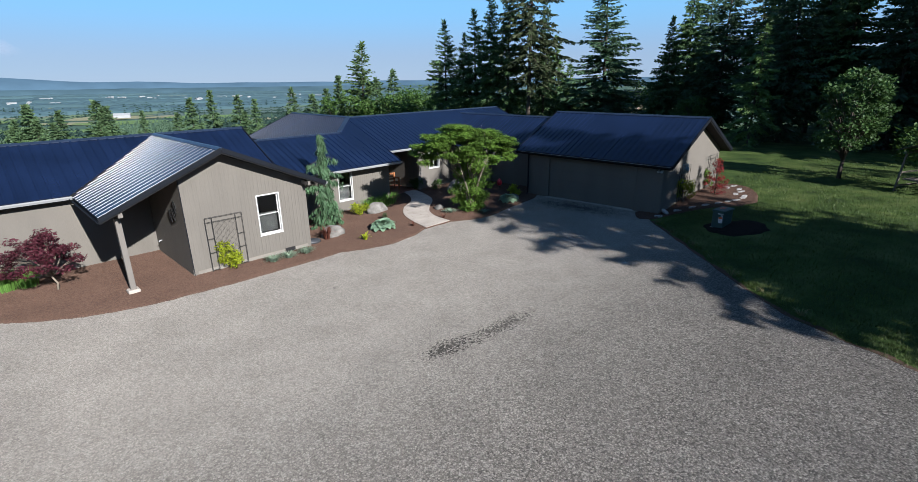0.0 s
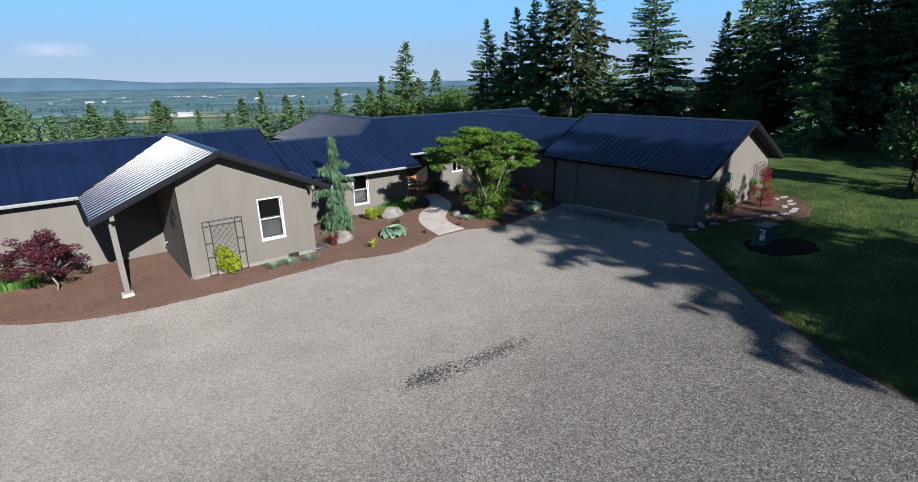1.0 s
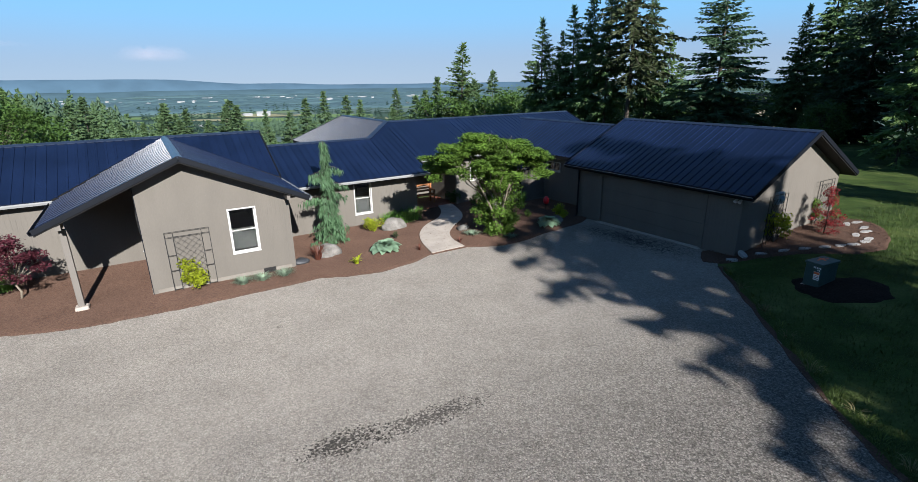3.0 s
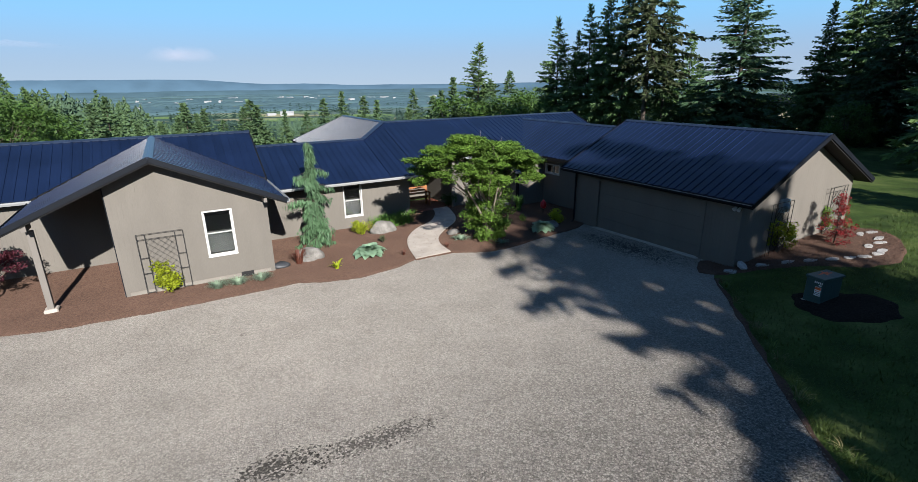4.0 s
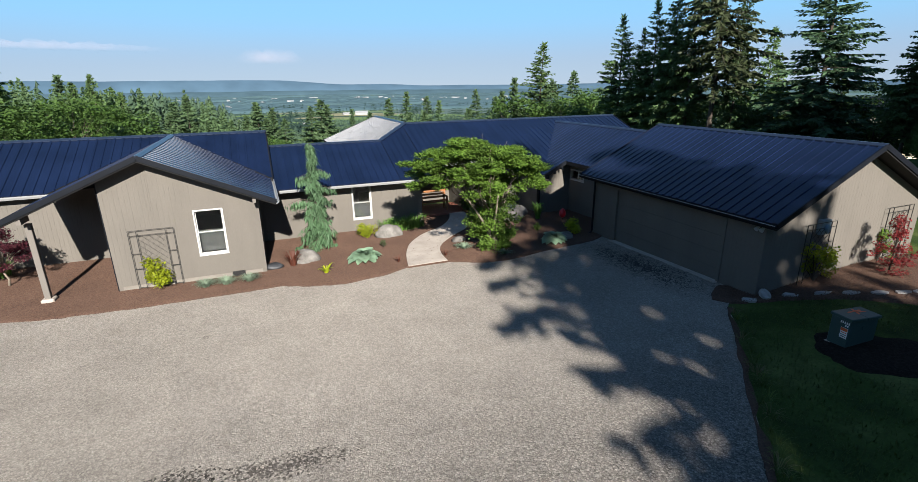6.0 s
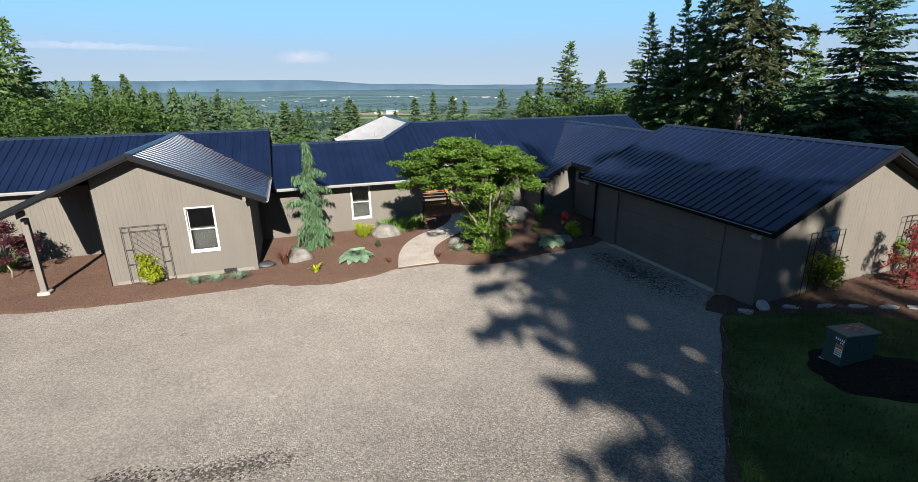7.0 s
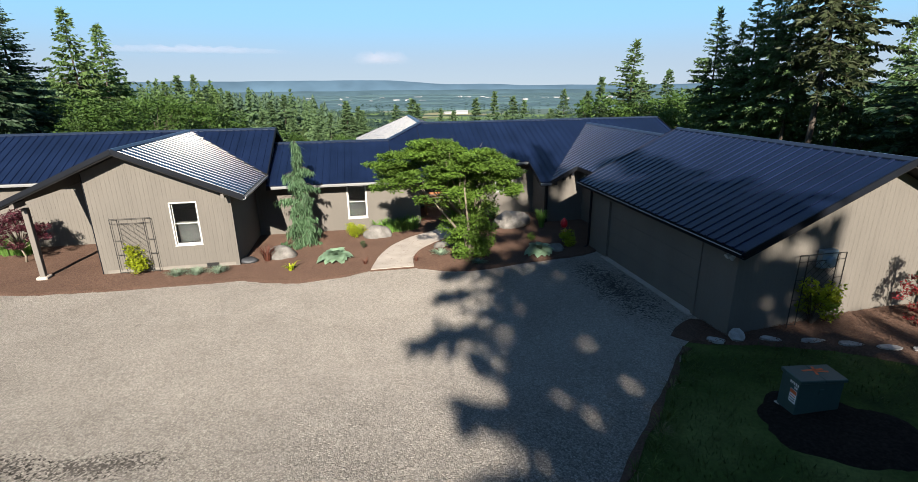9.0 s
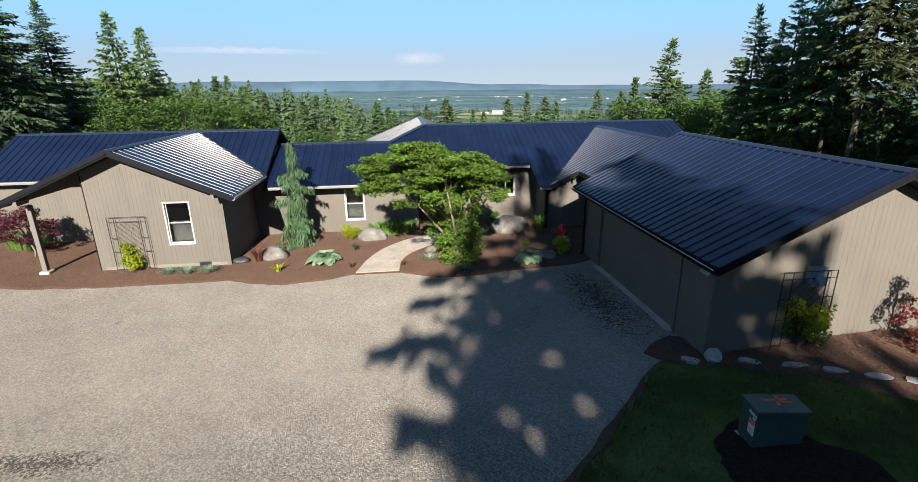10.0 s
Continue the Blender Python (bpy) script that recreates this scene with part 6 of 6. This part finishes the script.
                      ("slope_fir", 27.5, -6.5, 21.0, 0.8), ("slope_fir", 33.0, -4.0, 22.0, 0.7), ("slope_fir", 37.0, -13.0, 28.0, 0.8), ("shade_fir", 42.5, 8.0, 17.0, 0.8), ("slope_fir", 47.0, 4.0, 20.0, 0.7), ("slope_fir", 47.5, 14.0, 25.0, 1.0),
                      ("slope_fir", 55.0, 20.0, 27.0, 1.1), ("slope_fir", 61.0, 25.0, 30.0, 1.1), ("slope_fir", 60.0, 12.0, 29.0, 1.1), ("slope_fir", 68.0, 18.0, 32.0, 1.1), ("slope_fir", 70.0, 31.0, 30.0, 1.1),
                      ("slope_fir", 43.0, 23.0, 27.0, 0.9), ("slope_fir", 49.0, 27.0, 31.0, 0.9), ("slope_fir", 46.5, 17.5, 28.0, 0.8), ("slope_fir", 54.0, 25.0, 33.0, 0.9), ("slope_fir", 52.0, 34.0, 32.0, 0.9), ("slope_fir", 58.0, 38.0, 34.0, 0.9)):
    conifer(k, x, y, h, w, *turned)

# the dense firs just down the slope
rng = random.Random(88)
for i in range(15):
    az, d = radians(42 + 20 * (i + rng.random()) / 15), rng.uniform(70, 118)
    conifer("slope_fir", 7 - d * math.sin(az), 7 + d * math.cos(az), 6 - d * math.tan(radians(rng.uniform(1.2, 3.4))), rng.uniform(1.6, 2.2))

leafy = tree_thing("broadleaf_tree", *broadleaf_mesh(7, 3.4, 301, 0.08, 64, 125, 0.25, 0.3), BARK, BROADLEAF, "sunlit bright green leafy tree", "tree", "leafy trees")
spots = [(-30.0, 23.5, 4.6), (-32.6, 25.0, 5.6), (-35.5, 30.4, 5.6), (-39.0, 33.5, 5.2), (-44.0, 36.5, 4.8), (-49.0, 42.0, 4.2),
         (-12.0, 112, 4.4), (-6.0, 106, 3.4), (-9.0, 118, 4.4), (-2.0, 98, 3.4), (-24.0, 112, 3.5), (3.0, 95, 3.2), (-54.0, 46.0, 4.0), (-42.0, 48.0, 1.0), (-36.0, 52.0, 0.5), (-31.0, 58.0, -0.5),
         (12.0, 92.0, 4.0), (18.0, 90.0, 4.5), (24.0, 86.0, 4.5), (29.0, 80.0, 5.0), (34.0, 82.0, 5.5), (6.0, 92.0, 3.5), (15.0, 80.0, 2.5), (26.0, 72.0, 3.5), (25.2, 54.5, 4.2), (28.0, 58.0, 4.4), (24.0, 54.0, 2.3), (25.6, 56.0, 2.3), (27.2, 57.0, 2.4), (28.8, 58.5, 2.4)]
for i, (x, y, top) in enumerate(spots):
    z = ground_z(x, y) - 0.1
    m = pose(x, y, z, 0, 0, rand(0, 360)) @ Matrix.Diagonal(((top - z) / 7 * rand(0.9, 1.2),) * 2 + ((top - z) / 7, 1))
    if i == 0:
        leafy.matrix_basis = m
    else:
        copy_thing(leafy, pose(0, 0, 0)).matrix_basis = m
t = tree_thing("young_maple", *broadleaf_mesh(6.0, 1.55, 310, 0.19, 74, 560, 0.17, 0.2, tall=0.8, split=True, lump=0.34), BARK, SHADED_LEAF, "young round-crowned leafy tree standing on the lawn", "tree")
place(t, on_ground(22.0, 28.1))
t = tree_thing("young_maple", *broadleaf_mesh(3.9, 2.3, 311, 0.22, 36, 200, 0.18, 0.35, split=True), BARK, BROADLEAF, "low spreading leafy tree behind the arbor", "tree")
place(t, on_ground(24.8, 24.3))
t = tree_thing("drooping_fir", *conifer_mesh(9.5, 2.0, 312, 0.10, 0.5, 6, 10, 0.5, 0.5, ragged=0.5), BARK, LIGHT_FIR, "light green fir with hanging limbs at the wood's edge", "tree")
place(t, on_ground(24.2, 41.5))


# ---------------------------------------------------------------- woods, fields and hills far off


TEMPLATES = [conifer_mesh(14, 3.3, 220 + i, 0.04, 1.1, 5, 3, 0.2, 1.25, power=0.95, ragged=0.3, fingers=2, twigs=False, slim=0.34)[1][0] for i in range(3)]


def tiered_fir(h, r, seed, tiers=8, limbs=5):
    """A far fir: tiers of single drooping limbs, each one diamond."""
    rng = random.Random(seed)
    v = []
    for k in range(tiers):
        t = k / tiers
        for j in range(limbs):
            a = math.tau * (j + rng.uniform(-0.4, 0.4)) / limbs + k * 0.9
            L = (r * (1 - t) ** 0.85 + 0.25) * rng.uniform(0.7, 1.15)
            z = h * (0.04 + 0.86 * t) + rng.uniform(0, 0.07) * h
            d, s = Vector((math.cos(a), math.sin(a), 0)), Vector((-math.sin(a), math.cos(a), 0))
            w = L * rng.uniform(0.35, 0.5)
            for p in (Vector((0, 0, z + 0.13 * h * (1 - 0.4 * t))), d * L * 0.6 + s * w + Vector((0, 0, z)), d * L + Vector((0, 0, z - 0.02 * h)), d * L * 0.6 - s * w + Vector((0, 0, z))):
                v.append(tuple(p))
    return np.array(v)


SPARSE = [tiered_fir(14, 3.2, 230 + i) for i in range(4)]


def woods(templates, n, near, far, az0, az1, hmin, hmax, thresh, seed, clear=()):
    """Firs scattered over the slope between two distances and bearings, thinned by patches; clear: round gaps."""
    rng = random.Random(seed)
    out, count = [], 0
    while count < n:
        d = near * (far / near) ** rng.random()
        az = radians(rng.uniform(az0, az1))
        x, y = -math.sin(az) * d, math.cos(az) * d
        if noise.noise((x * 0.006, y * 0.006, seed)) < thresh or any(math.hypot(x - cx, y - cy) < cr for cx, cy, cr in clear):
            count += 0.2
            continue
        count += 1
        s = rng.uniform(hmin, hmax) / 14
        a = rng.uniform(0, math.tau)
        t = rng.choice(templates) * np.array([s * rng.uniform(0.9, 1.25), s * rng.uniform(0.9, 1.25), s])
        c, q = math.cos(a), math.sin(a)
        out.append(np.c_[t[:, 0] * c - t[:, 1] * q + x, t[:, 0] * q + t[:, 1] * c + y, t[:, 2] + ground_z(x, y) - 0.3])
    v = np.concatenate(out)
    return v, np.arange(len(v)).reshape(-1, 4)


def tree_belts(n, near, far, az0, az1, seed):
    """Long low belts of wood across the plain: ragged ridged strips that lie roughly square to the view."""
    rng = random.Random(seed)
    v, f = [], []
    for b in range(n):
        d = near * (far / near) ** rng.random()
        az = rng.uniform(az0, az1)
        half = rng.uniform(60, 260) * math.sqrt(d / 1500)
        depth, high, skew = rng.uniform(14, 30), rng.uniform(9, 15), rng.uniform(-0.35, 0.35)
        m = int(half / 7)
        o = len(v)
        for i in range(m + 1):
            t = 2 * i / m - 1
            x, y = far_spot(az + math.degrees(t * half / d), d + t * half * skew)
            ux, uy = far_spot(az, 1.0)
            z = ground_z(x, y) - 1
            h = high * (1 - t ** 4) * (0.75 + 0.45 * noise.noise((i * 0.8, b, 0)) + 0.25 * noise.noise((i * 2.3, b, 4)))
            v += [(x - ux * depth, y - uy * depth, z), (x - ux * depth * 0.6, y - uy * depth * 0.6, z + h * 0.8), (x, y, z + h), (x + ux * depth, y + uy * depth, z)]
        for i in range(m):
            for k in range(3):
                q = o + i * 4 + k
                f.append((q, q + 4, q + 5, q + 1))
    return v, f


def far_spot(az, d):
    return -math.sin(radians(az)) * d, math.cos(radians(az)) * d


tagged(part("slope_woods", woods(TEMPLATES, 170, 110, 330, 40, 80, 8, 13, -0.6, 401, ((-60, 47, 9),)), WOODS), "dense sunlit fir woods on the slope behind the house", "woods", kind="stuff")
tagged(part("slope_woods", woods(TEMPLATES, 85, 125, 330, 6, 44, 8, 14, -0.05, 402, ((-60, 190, 40), (-120, 210, 35), (-30, 230, 35))), WOODS), "scattered fir woods below the house", "woods", kind="stuff")
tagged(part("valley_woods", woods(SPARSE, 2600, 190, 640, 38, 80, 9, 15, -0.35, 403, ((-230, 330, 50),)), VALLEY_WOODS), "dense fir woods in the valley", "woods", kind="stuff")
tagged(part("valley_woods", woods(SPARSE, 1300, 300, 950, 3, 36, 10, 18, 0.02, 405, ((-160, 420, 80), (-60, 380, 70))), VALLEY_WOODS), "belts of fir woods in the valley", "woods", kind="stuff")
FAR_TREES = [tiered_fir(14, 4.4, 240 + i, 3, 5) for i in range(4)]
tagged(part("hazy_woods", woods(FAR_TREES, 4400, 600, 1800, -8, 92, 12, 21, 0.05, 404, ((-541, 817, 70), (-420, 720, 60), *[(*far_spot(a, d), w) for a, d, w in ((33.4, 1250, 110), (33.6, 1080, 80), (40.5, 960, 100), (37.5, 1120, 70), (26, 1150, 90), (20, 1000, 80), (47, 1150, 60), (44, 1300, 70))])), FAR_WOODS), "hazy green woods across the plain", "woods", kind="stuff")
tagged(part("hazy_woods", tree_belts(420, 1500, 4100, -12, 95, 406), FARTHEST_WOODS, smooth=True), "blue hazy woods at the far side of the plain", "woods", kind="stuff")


CREAM = material("cream_paint", plain_ramp((0.55, 0.47, 0.36), 0.06), 0.8, 0.8)


# unseen fir ring behind the camera, added to cut low sky light
tagged(part("rear_woods", woods([tiered_fir(14, 2.6, 250 + i) for i in range(3)], 230, 62, 80, 96, 318, 22, 26, -2, 410), NEEDLES), "unseen ring of tall firs added to block low sky", "woods", kind="stuff")


def farm_building(x, y, wide, deep, high, turn, group="far buildings", label="pale low building on the plain"):
    z = ground_z(x, y) - 0.5
    t = holder("farm_building", pose(x, y, z, 0, 0, turn), label, "building", group)
    part("walls", boxed(-wide / 2, -deep / 2, 0, wide / 2, deep / 2, high), WHITEWASH, t)
    part("roof", joined([prism([(-wide / 2 - 0.5, 0), (wide / 2 + 0.5, 0), (wide / 2 + 0.5, s * (deep / 2 + 0.5)), (-wide / 2 - 0.5, s * (deep / 2 + 0.5))], lambda u, v: high + deep * 0.16 - 0.3 * abs(v), 0, 0.3) for s in (-1, 1)]), WHITEWASH, t)


farm_building(*far_spot(33.4, 1250), 29, 20, 7, 30, label="white arched barn in a field")
farm_building(*far_spot(39.5, 900), 14, 9, 5, 10, label="pale farmhouse among trees")
farm_building(*far_spot(35.0, 1270), 20, 10, 5, 50, label="pale farm shed among trees")


def field(az, d, wide, deep, mat, label):
    """An open field: a sheet laid over the plain with an uneven rim."""
    cx, cy = far_spot(az, d)
    v, f = [(cx, cy, ground_z(cx, cy) + 0.6)], []
    for i in range(28):
        a = math.tau * i / 28
        k = 1 / max(abs(math.cos(a)), abs(math.sin(a))) ** 0.8 * (1 + 0.12 * noise.noise((i * 0.9, az, 0)))
        x, y = cx + wide / 2 * k * math.cos(a + 0.2), cy + deep / 2 * k * math.sin(a + 0.2)
        v.append((x, y, ground_z(x, y) + 0.6))
        f.append((0, 1 + i, 1 + (i + 1) % 28))
    tagged(part("field", (v, f), mat), label, "field", kind="structure")


STUBBLE = material("dry_field", plain_ramp((0.23, 0.215, 0.125), 0.12), 0.02, 0.95, wash=0.15, wash_scale=0.05, spec=0.1)
PASTURE = material("green_pasture", plain_ramp((0.125, 0.185, 0.065), 0.12), 0.02, 0.95, wash=0.15, wash_scale=0.05, spec=0.1)
for q in ((33.4, 1250, 210, 120, STUBBLE, "tan hay field round the barn"), (33.6, 1085, 150, 80, PASTURE, "green pasture below the barn"), (40.5, 960, 190, 90, PASTURE, "green pasture between woods"),
          (37.5, 1120, 130, 70, STUBBLE, "pale dry field between woods"), (26.0, 1150, 170, 90, PASTURE, "green pasture between woods"), (20.0, 1000, 150, 70, STUBBLE, "pale dry field between woods"),
          (47.0, 1150, 110, 60, STUBBLE, "pale dry field between woods"), (44.0, 1300, 130, 70, PASTURE, "green pasture between woods")):
    field(*q)
t = holder("neighbour_house", pose(40.5, 112, ground_z(40.5, 112) - 0.2, 0, 0, 20), "cream-walled house glimpsed between the firs", "house")
part("walls", boxed(-7, -4, 0, 7, 4, 9.5), CREAM, t)
part("roof", joined([prism([(-7.6, 0), (7.6, 0), (7.6, s * 4.6), (-7.6, s * 4.6)], lambda u, v: 11.4 - 0.4 * abs(v), 0, 0.2) for s in (-1, 1)]), FASCIA, t)
rng = random.Random(77)
for az0, az1, d0, d1, n, size in ((38, 48, 2300, 3100, 16, 34), (30, 36, 2500, 3200, 14, 30), (22, 28, 2300, 2800, 12, 36), (50, 62, 2500, 3400, 20, 40), (10, 20, 1600, 2800, 12, 22), (36, 50, 1300, 1900, 8, 13), (62, 75, 2500, 3300, 14, 42)):
    for _ in range(n):
        farm_building(*far_spot(rng.uniform(az0, az1), rng.uniform(d0, d1)), size * (0.25 + 0.9 * rng.random() ** 3), rng.uniform(9, 16), rng.uniform(5, 9), rng.uniform(-25, 60))


def hill_range(r, az0, az1, height, seed, mat, label):
    n = 200
    v, f = [], []
    for i in range(n + 1):
        az = az0 + (az1 - az0) * i / n
        z = height(az) + 7 * noise.noise((az * 0.20, seed, 0)) + 2.5 * noise.noise((az * 1.0, seed, 5))
        for k, q in ((0, 0.0), (60, 0.45), (130, 0.8), (210, 1.0)):
            x, y = far_spot(az, r + k)
            v.append((x, y, -75 + (z + 75) * q))
    for i in range(n):
        for k in range(3):
            o = i * 4 + k
            f.append((o, o + 1, o + 5, o + 4))
    tagged(part("distant_hills", (v, f), mat, smooth=True), label, "hills", kind="structure")


# aerial haze is mixed into both hill colours
HAZE_A = material("haze_tinted_hill", plain_ramp((0.062, 0.102, 0.124), 0.18), 0.006, 1.0, spec=0.0)
HAZE_B = material("haze_tinted_far_hill", plain_ramp((0.064, 0.107, 0.150), 0.16), 0.004, 1.0, spec=0.0)
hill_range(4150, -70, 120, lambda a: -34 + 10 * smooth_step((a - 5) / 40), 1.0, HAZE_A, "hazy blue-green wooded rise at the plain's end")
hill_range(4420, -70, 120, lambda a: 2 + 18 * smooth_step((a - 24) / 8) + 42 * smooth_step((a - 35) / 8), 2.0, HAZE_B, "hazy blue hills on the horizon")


def cloud(az, el, wide, high, seed):
    """A long thin bank of cloud far off: a lumpy flat lens, thinning out to its rim."""
    rng = random.Random(seed)
    m = CLOUD
    x, y = far_spot(az, 4550)
    z = 6 + 4550 * math.tan(radians(el))
    nu, nv = 60, 8
    v, f = [], []
    for i in range(nu + 1):
        for j in range(nv + 1):
            s, t = i / nu * 2 - 1, j / nv * 2 - 1
            h = high * (1 - s * s) ** 0.7 * (0.65 + 0.5 * noise.noise((s * 4 * wide / 400, seed, 0)) + 0.3 * noise.noise((s * 11 * wide / 400, seed, 3)))
            v.append((s * wide, 20 * (1 - s * s) * (1 - t * t), t * h if t > 0 else t * h * 0.35))
    for i in range(nu):
        for j in range(nv):
            o = i * (nv + 1) + j
            f.append((o, o + nv + 1, o + nv + 2, o + 1))
    thing("backdrop_cloud", (v, f), m, pose(x, y, z, 0, 0, az + 180), "thin pale pinkish cloud bank low in the sky", "cloud", "", True, "structure")


def cloud_material():
    m = material("thin_cloud", plain_ramp((0.46, 0.36, 0.37), 0.05), 0.01, 1.0, spec=0.0)
    n, l = m.node_tree.nodes, m.node_tree.links
    tc = n.new("ShaderNodeTexCoord")
    sep = n.new("ShaderNodeSeparateXYZ")
    l.new(tc.outputs["Generated"], sep.inputs[0])
    fac = None
    for axis in ("X", "Z"):
        q = n.new("ShaderNodeMath")
        q.operation = "MULTIPLY_ADD"
        l.new(sep.outputs[axis], q.inputs[0])
        q.inputs[1].default_value, q.inputs[2].default_value = 2, -1
        a = n.new("ShaderNodeMath")
        a.operation = "ABSOLUTE"
        l.new(q.outputs[0], a.inputs[0])
        r = n.new("ShaderNodeMapRange")
        r.interpolation_type = "SMOOTHSTEP"
        r.inputs["From Min"].default_value, r.inputs["From Max"].default_value, r.inputs["To Min"].default_value, r.inputs["To Max"].default_value = 0.1, 0.95, 1, 0
        l.new(a.outputs[0], r.inputs[0])
        if fac is None:
            fac = r.outputs[0]
        else:
            x = n.new("ShaderNodeMath")
            x.operation = "MULTIPLY"
            l.new(fac, x.inputs[0]), l.new(r.outputs[0], x.inputs[1])
            fac = x.outputs[0]
    nz = n.new("ShaderNodeTexNoise")
    nz.inputs["Scale"].default_value, nz.inputs["Detail"].default_value = 0.006, 5
    g = n.new("ShaderNodeNewGeometry")
    l.new(g.outputs["Position"], nz.inputs["Vector"])
    x = n.new("ShaderNodeMath")
    x.operation = "MULTIPLY"
    l.new(fac, x.inputs[0]), l.new(nz.outputs[0], x.inputs[1])
    y = n.new("ShaderNodeMath")
    y.operation = "MULTIPLY"
    l.new(x.outputs[0], y.inputs[0])
    y.inputs[1].default_value = 0.27
    tr = n.new("ShaderNodeBsdfTransparent")
    mix = n.new("ShaderNodeMixShader")
    l.new(y.outputs[0], mix.inputs[0])
    l.new(tr.outputs[0], mix.inputs[1]), l.new(n["Principled BSDF"].outputs[0], mix.inputs[2])
    l.new(mix.outputs[0], n["Material Output"].inputs[0])
    return m


CLOUD = cloud_material()
cloud(61, 3.4, 900, 75, 1)
cloud(42.6, 2.5, 300, 150, 2)

# ---------------------------------------------------------------- loose cover: grass, stones, bark


def lawn_blades(n):
    rng = np.random.default_rng(9)
    pts = []
    while len(pts) < n:
        d = 6.5 + 32 * rng.random() ** 1.6
        a = rng.uniform(-0.2, 1.5)
        x, y = 2 + d * math.cos(a), 6 + d * math.sin(a)
        if x < 8.45 + 0.22 * rng.random() or y < lawn_edge(x) - 0.1 or (x < 9.6 and y > 21) or math.hypot((x - 11.3) / 1.42, (y - 18.95) / 1.22) < 1:
            continue
        if 8.05 < x < 15.5 and gbed_low(x) < y < gbed_high(x) or (y - x > 12.5):
            continue
        pts.append((x, y, ground_z(x, y)))
    p = np.array(pts)
    a = rng.uniform(0, math.tau, n)
    d = np.c_[np.cos(a), np.sin(a), np.zeros(n)]
    h = rng.uniform(0.05, 0.11, n)
    w = rng.uniform(0.006, 0.014, n)
    tip = p + d * (h * 0.6)[:, None]
    tip[:, 2] += h
    side = np.c_[-d[:, 1], d[:, 0], np.zeros(n)] * w[:, None]
    return np.stack([p - side, p + side, tip], axis=1).reshape(-1, 3), np.arange(3 * n).reshape(-1, 3)


tagged(part("grass_blades", lawn_blades(80000), BLADES), "short mown grass blades of the lawn", "grass", kind="stuff")


def pebbles(n):
    rng = np.random.default_rng(12)
    x, y = rng.uniform(-8, 12, n), 3.5 + 12.5 * rng.random(n) ** 1.25
    keep = np.array([drive_top(q) - 0.05 > w and 0.5 * q - 0.55 * w + 3 * noise.noise((q * 0.5, w * 0.5, 1)) + rng.uniform(-2.5, 1.5) > -4.6 for q, w in zip(x, y)])
    x, y = x[keep], y[keep]
    n = len(x)
    z = np.array([ground_z(q, w) for q, w in zip(x, y)]) + 0.035
    s = rng.uniform(0.009, 0.022, n)
    octa = np.array([(1, 0, 0), (0, 1, 0), (-1, 0, 0), (0, -1, 0), (0, 0, 0.9)], dtype=float)
    v = octa[None] * s[:, None, None] * rng.uniform(0.6, 1.4, (n, 5, 1))
    b = rng.uniform(0, math.tau, n)
    c, q = np.cos(b)[:, None], np.sin(b)[:, None]
    v = np.stack([v[..., 0] * c - v[..., 1] * q, v[..., 0] * q + v[..., 1] * c, v[..., 2]], axis=2) + np.stack([x, y, z], axis=1)[:, None]
    f = np.array([(0, 1, 4), (1, 2, 4), (2, 3, 4), (3, 0, 4)])
    return v.reshape(-1, 3), (f[None] + 5 * np.arange(n)[:, None, None]).reshape(-1, 3)


PEBBLE = material("loose_stones", plain_ramp((0.240, 0.216, 0.192), 0.1), 3.0, 0.95, spread=0.16, spec=0.1, dusty=1.0)
tagged(part("loose_stones", pebbles(58000), PEBBLE), "loose crushed stones on the gravel drive", "gravel", kind="stuff")


def bark_chips(n):
    rng = np.random.default_rng(14)
    pts = []
    while len(pts) < n:
        x = rng.uniform(-16, 15.4)
        if x < 4.4:
            y = bed_edge(x) + rng.uniform(-0.02, 9)
            if y - x > 30.3:
                continue
        elif x > 8.6:
            y = rng.uniform(gbed_low(x), gbed_high(x))
        else:
            continue
        pts.append((x, y, ground_z(x, y) + 0.085 + 0.012 * rng.random()))
    p = np.array(pts)
    a = rng.uniform(0, math.tau, n)
    d = np.c_[np.cos(a), np.sin(a), rng.normal(0, 0.3, n)] * rng.uniform(0.008, 0.026, n)[:, None]
    s = np.c_[-np.sin(a), np.cos(a), rng.normal(0, 0.4, n)] * rng.uniform(0.004, 0.010, n)[:, None]
    return np.stack([p - d - s, p + d - s, p + d + s, p - d + s], axis=1).reshape(-1, 3), np.arange(4 * n).reshape(-1, 4)


CHIPS = material("bark_chips", plain_ramp((0.092, 0.053, 0.037), 0.2), 9.0, 0.95, spread=0.2, spec=0.15)
tagged(part("bark_chips", bark_chips(22000), CHIPS), "loose brown bark chips on the beds", "mulch", kind="stuff")
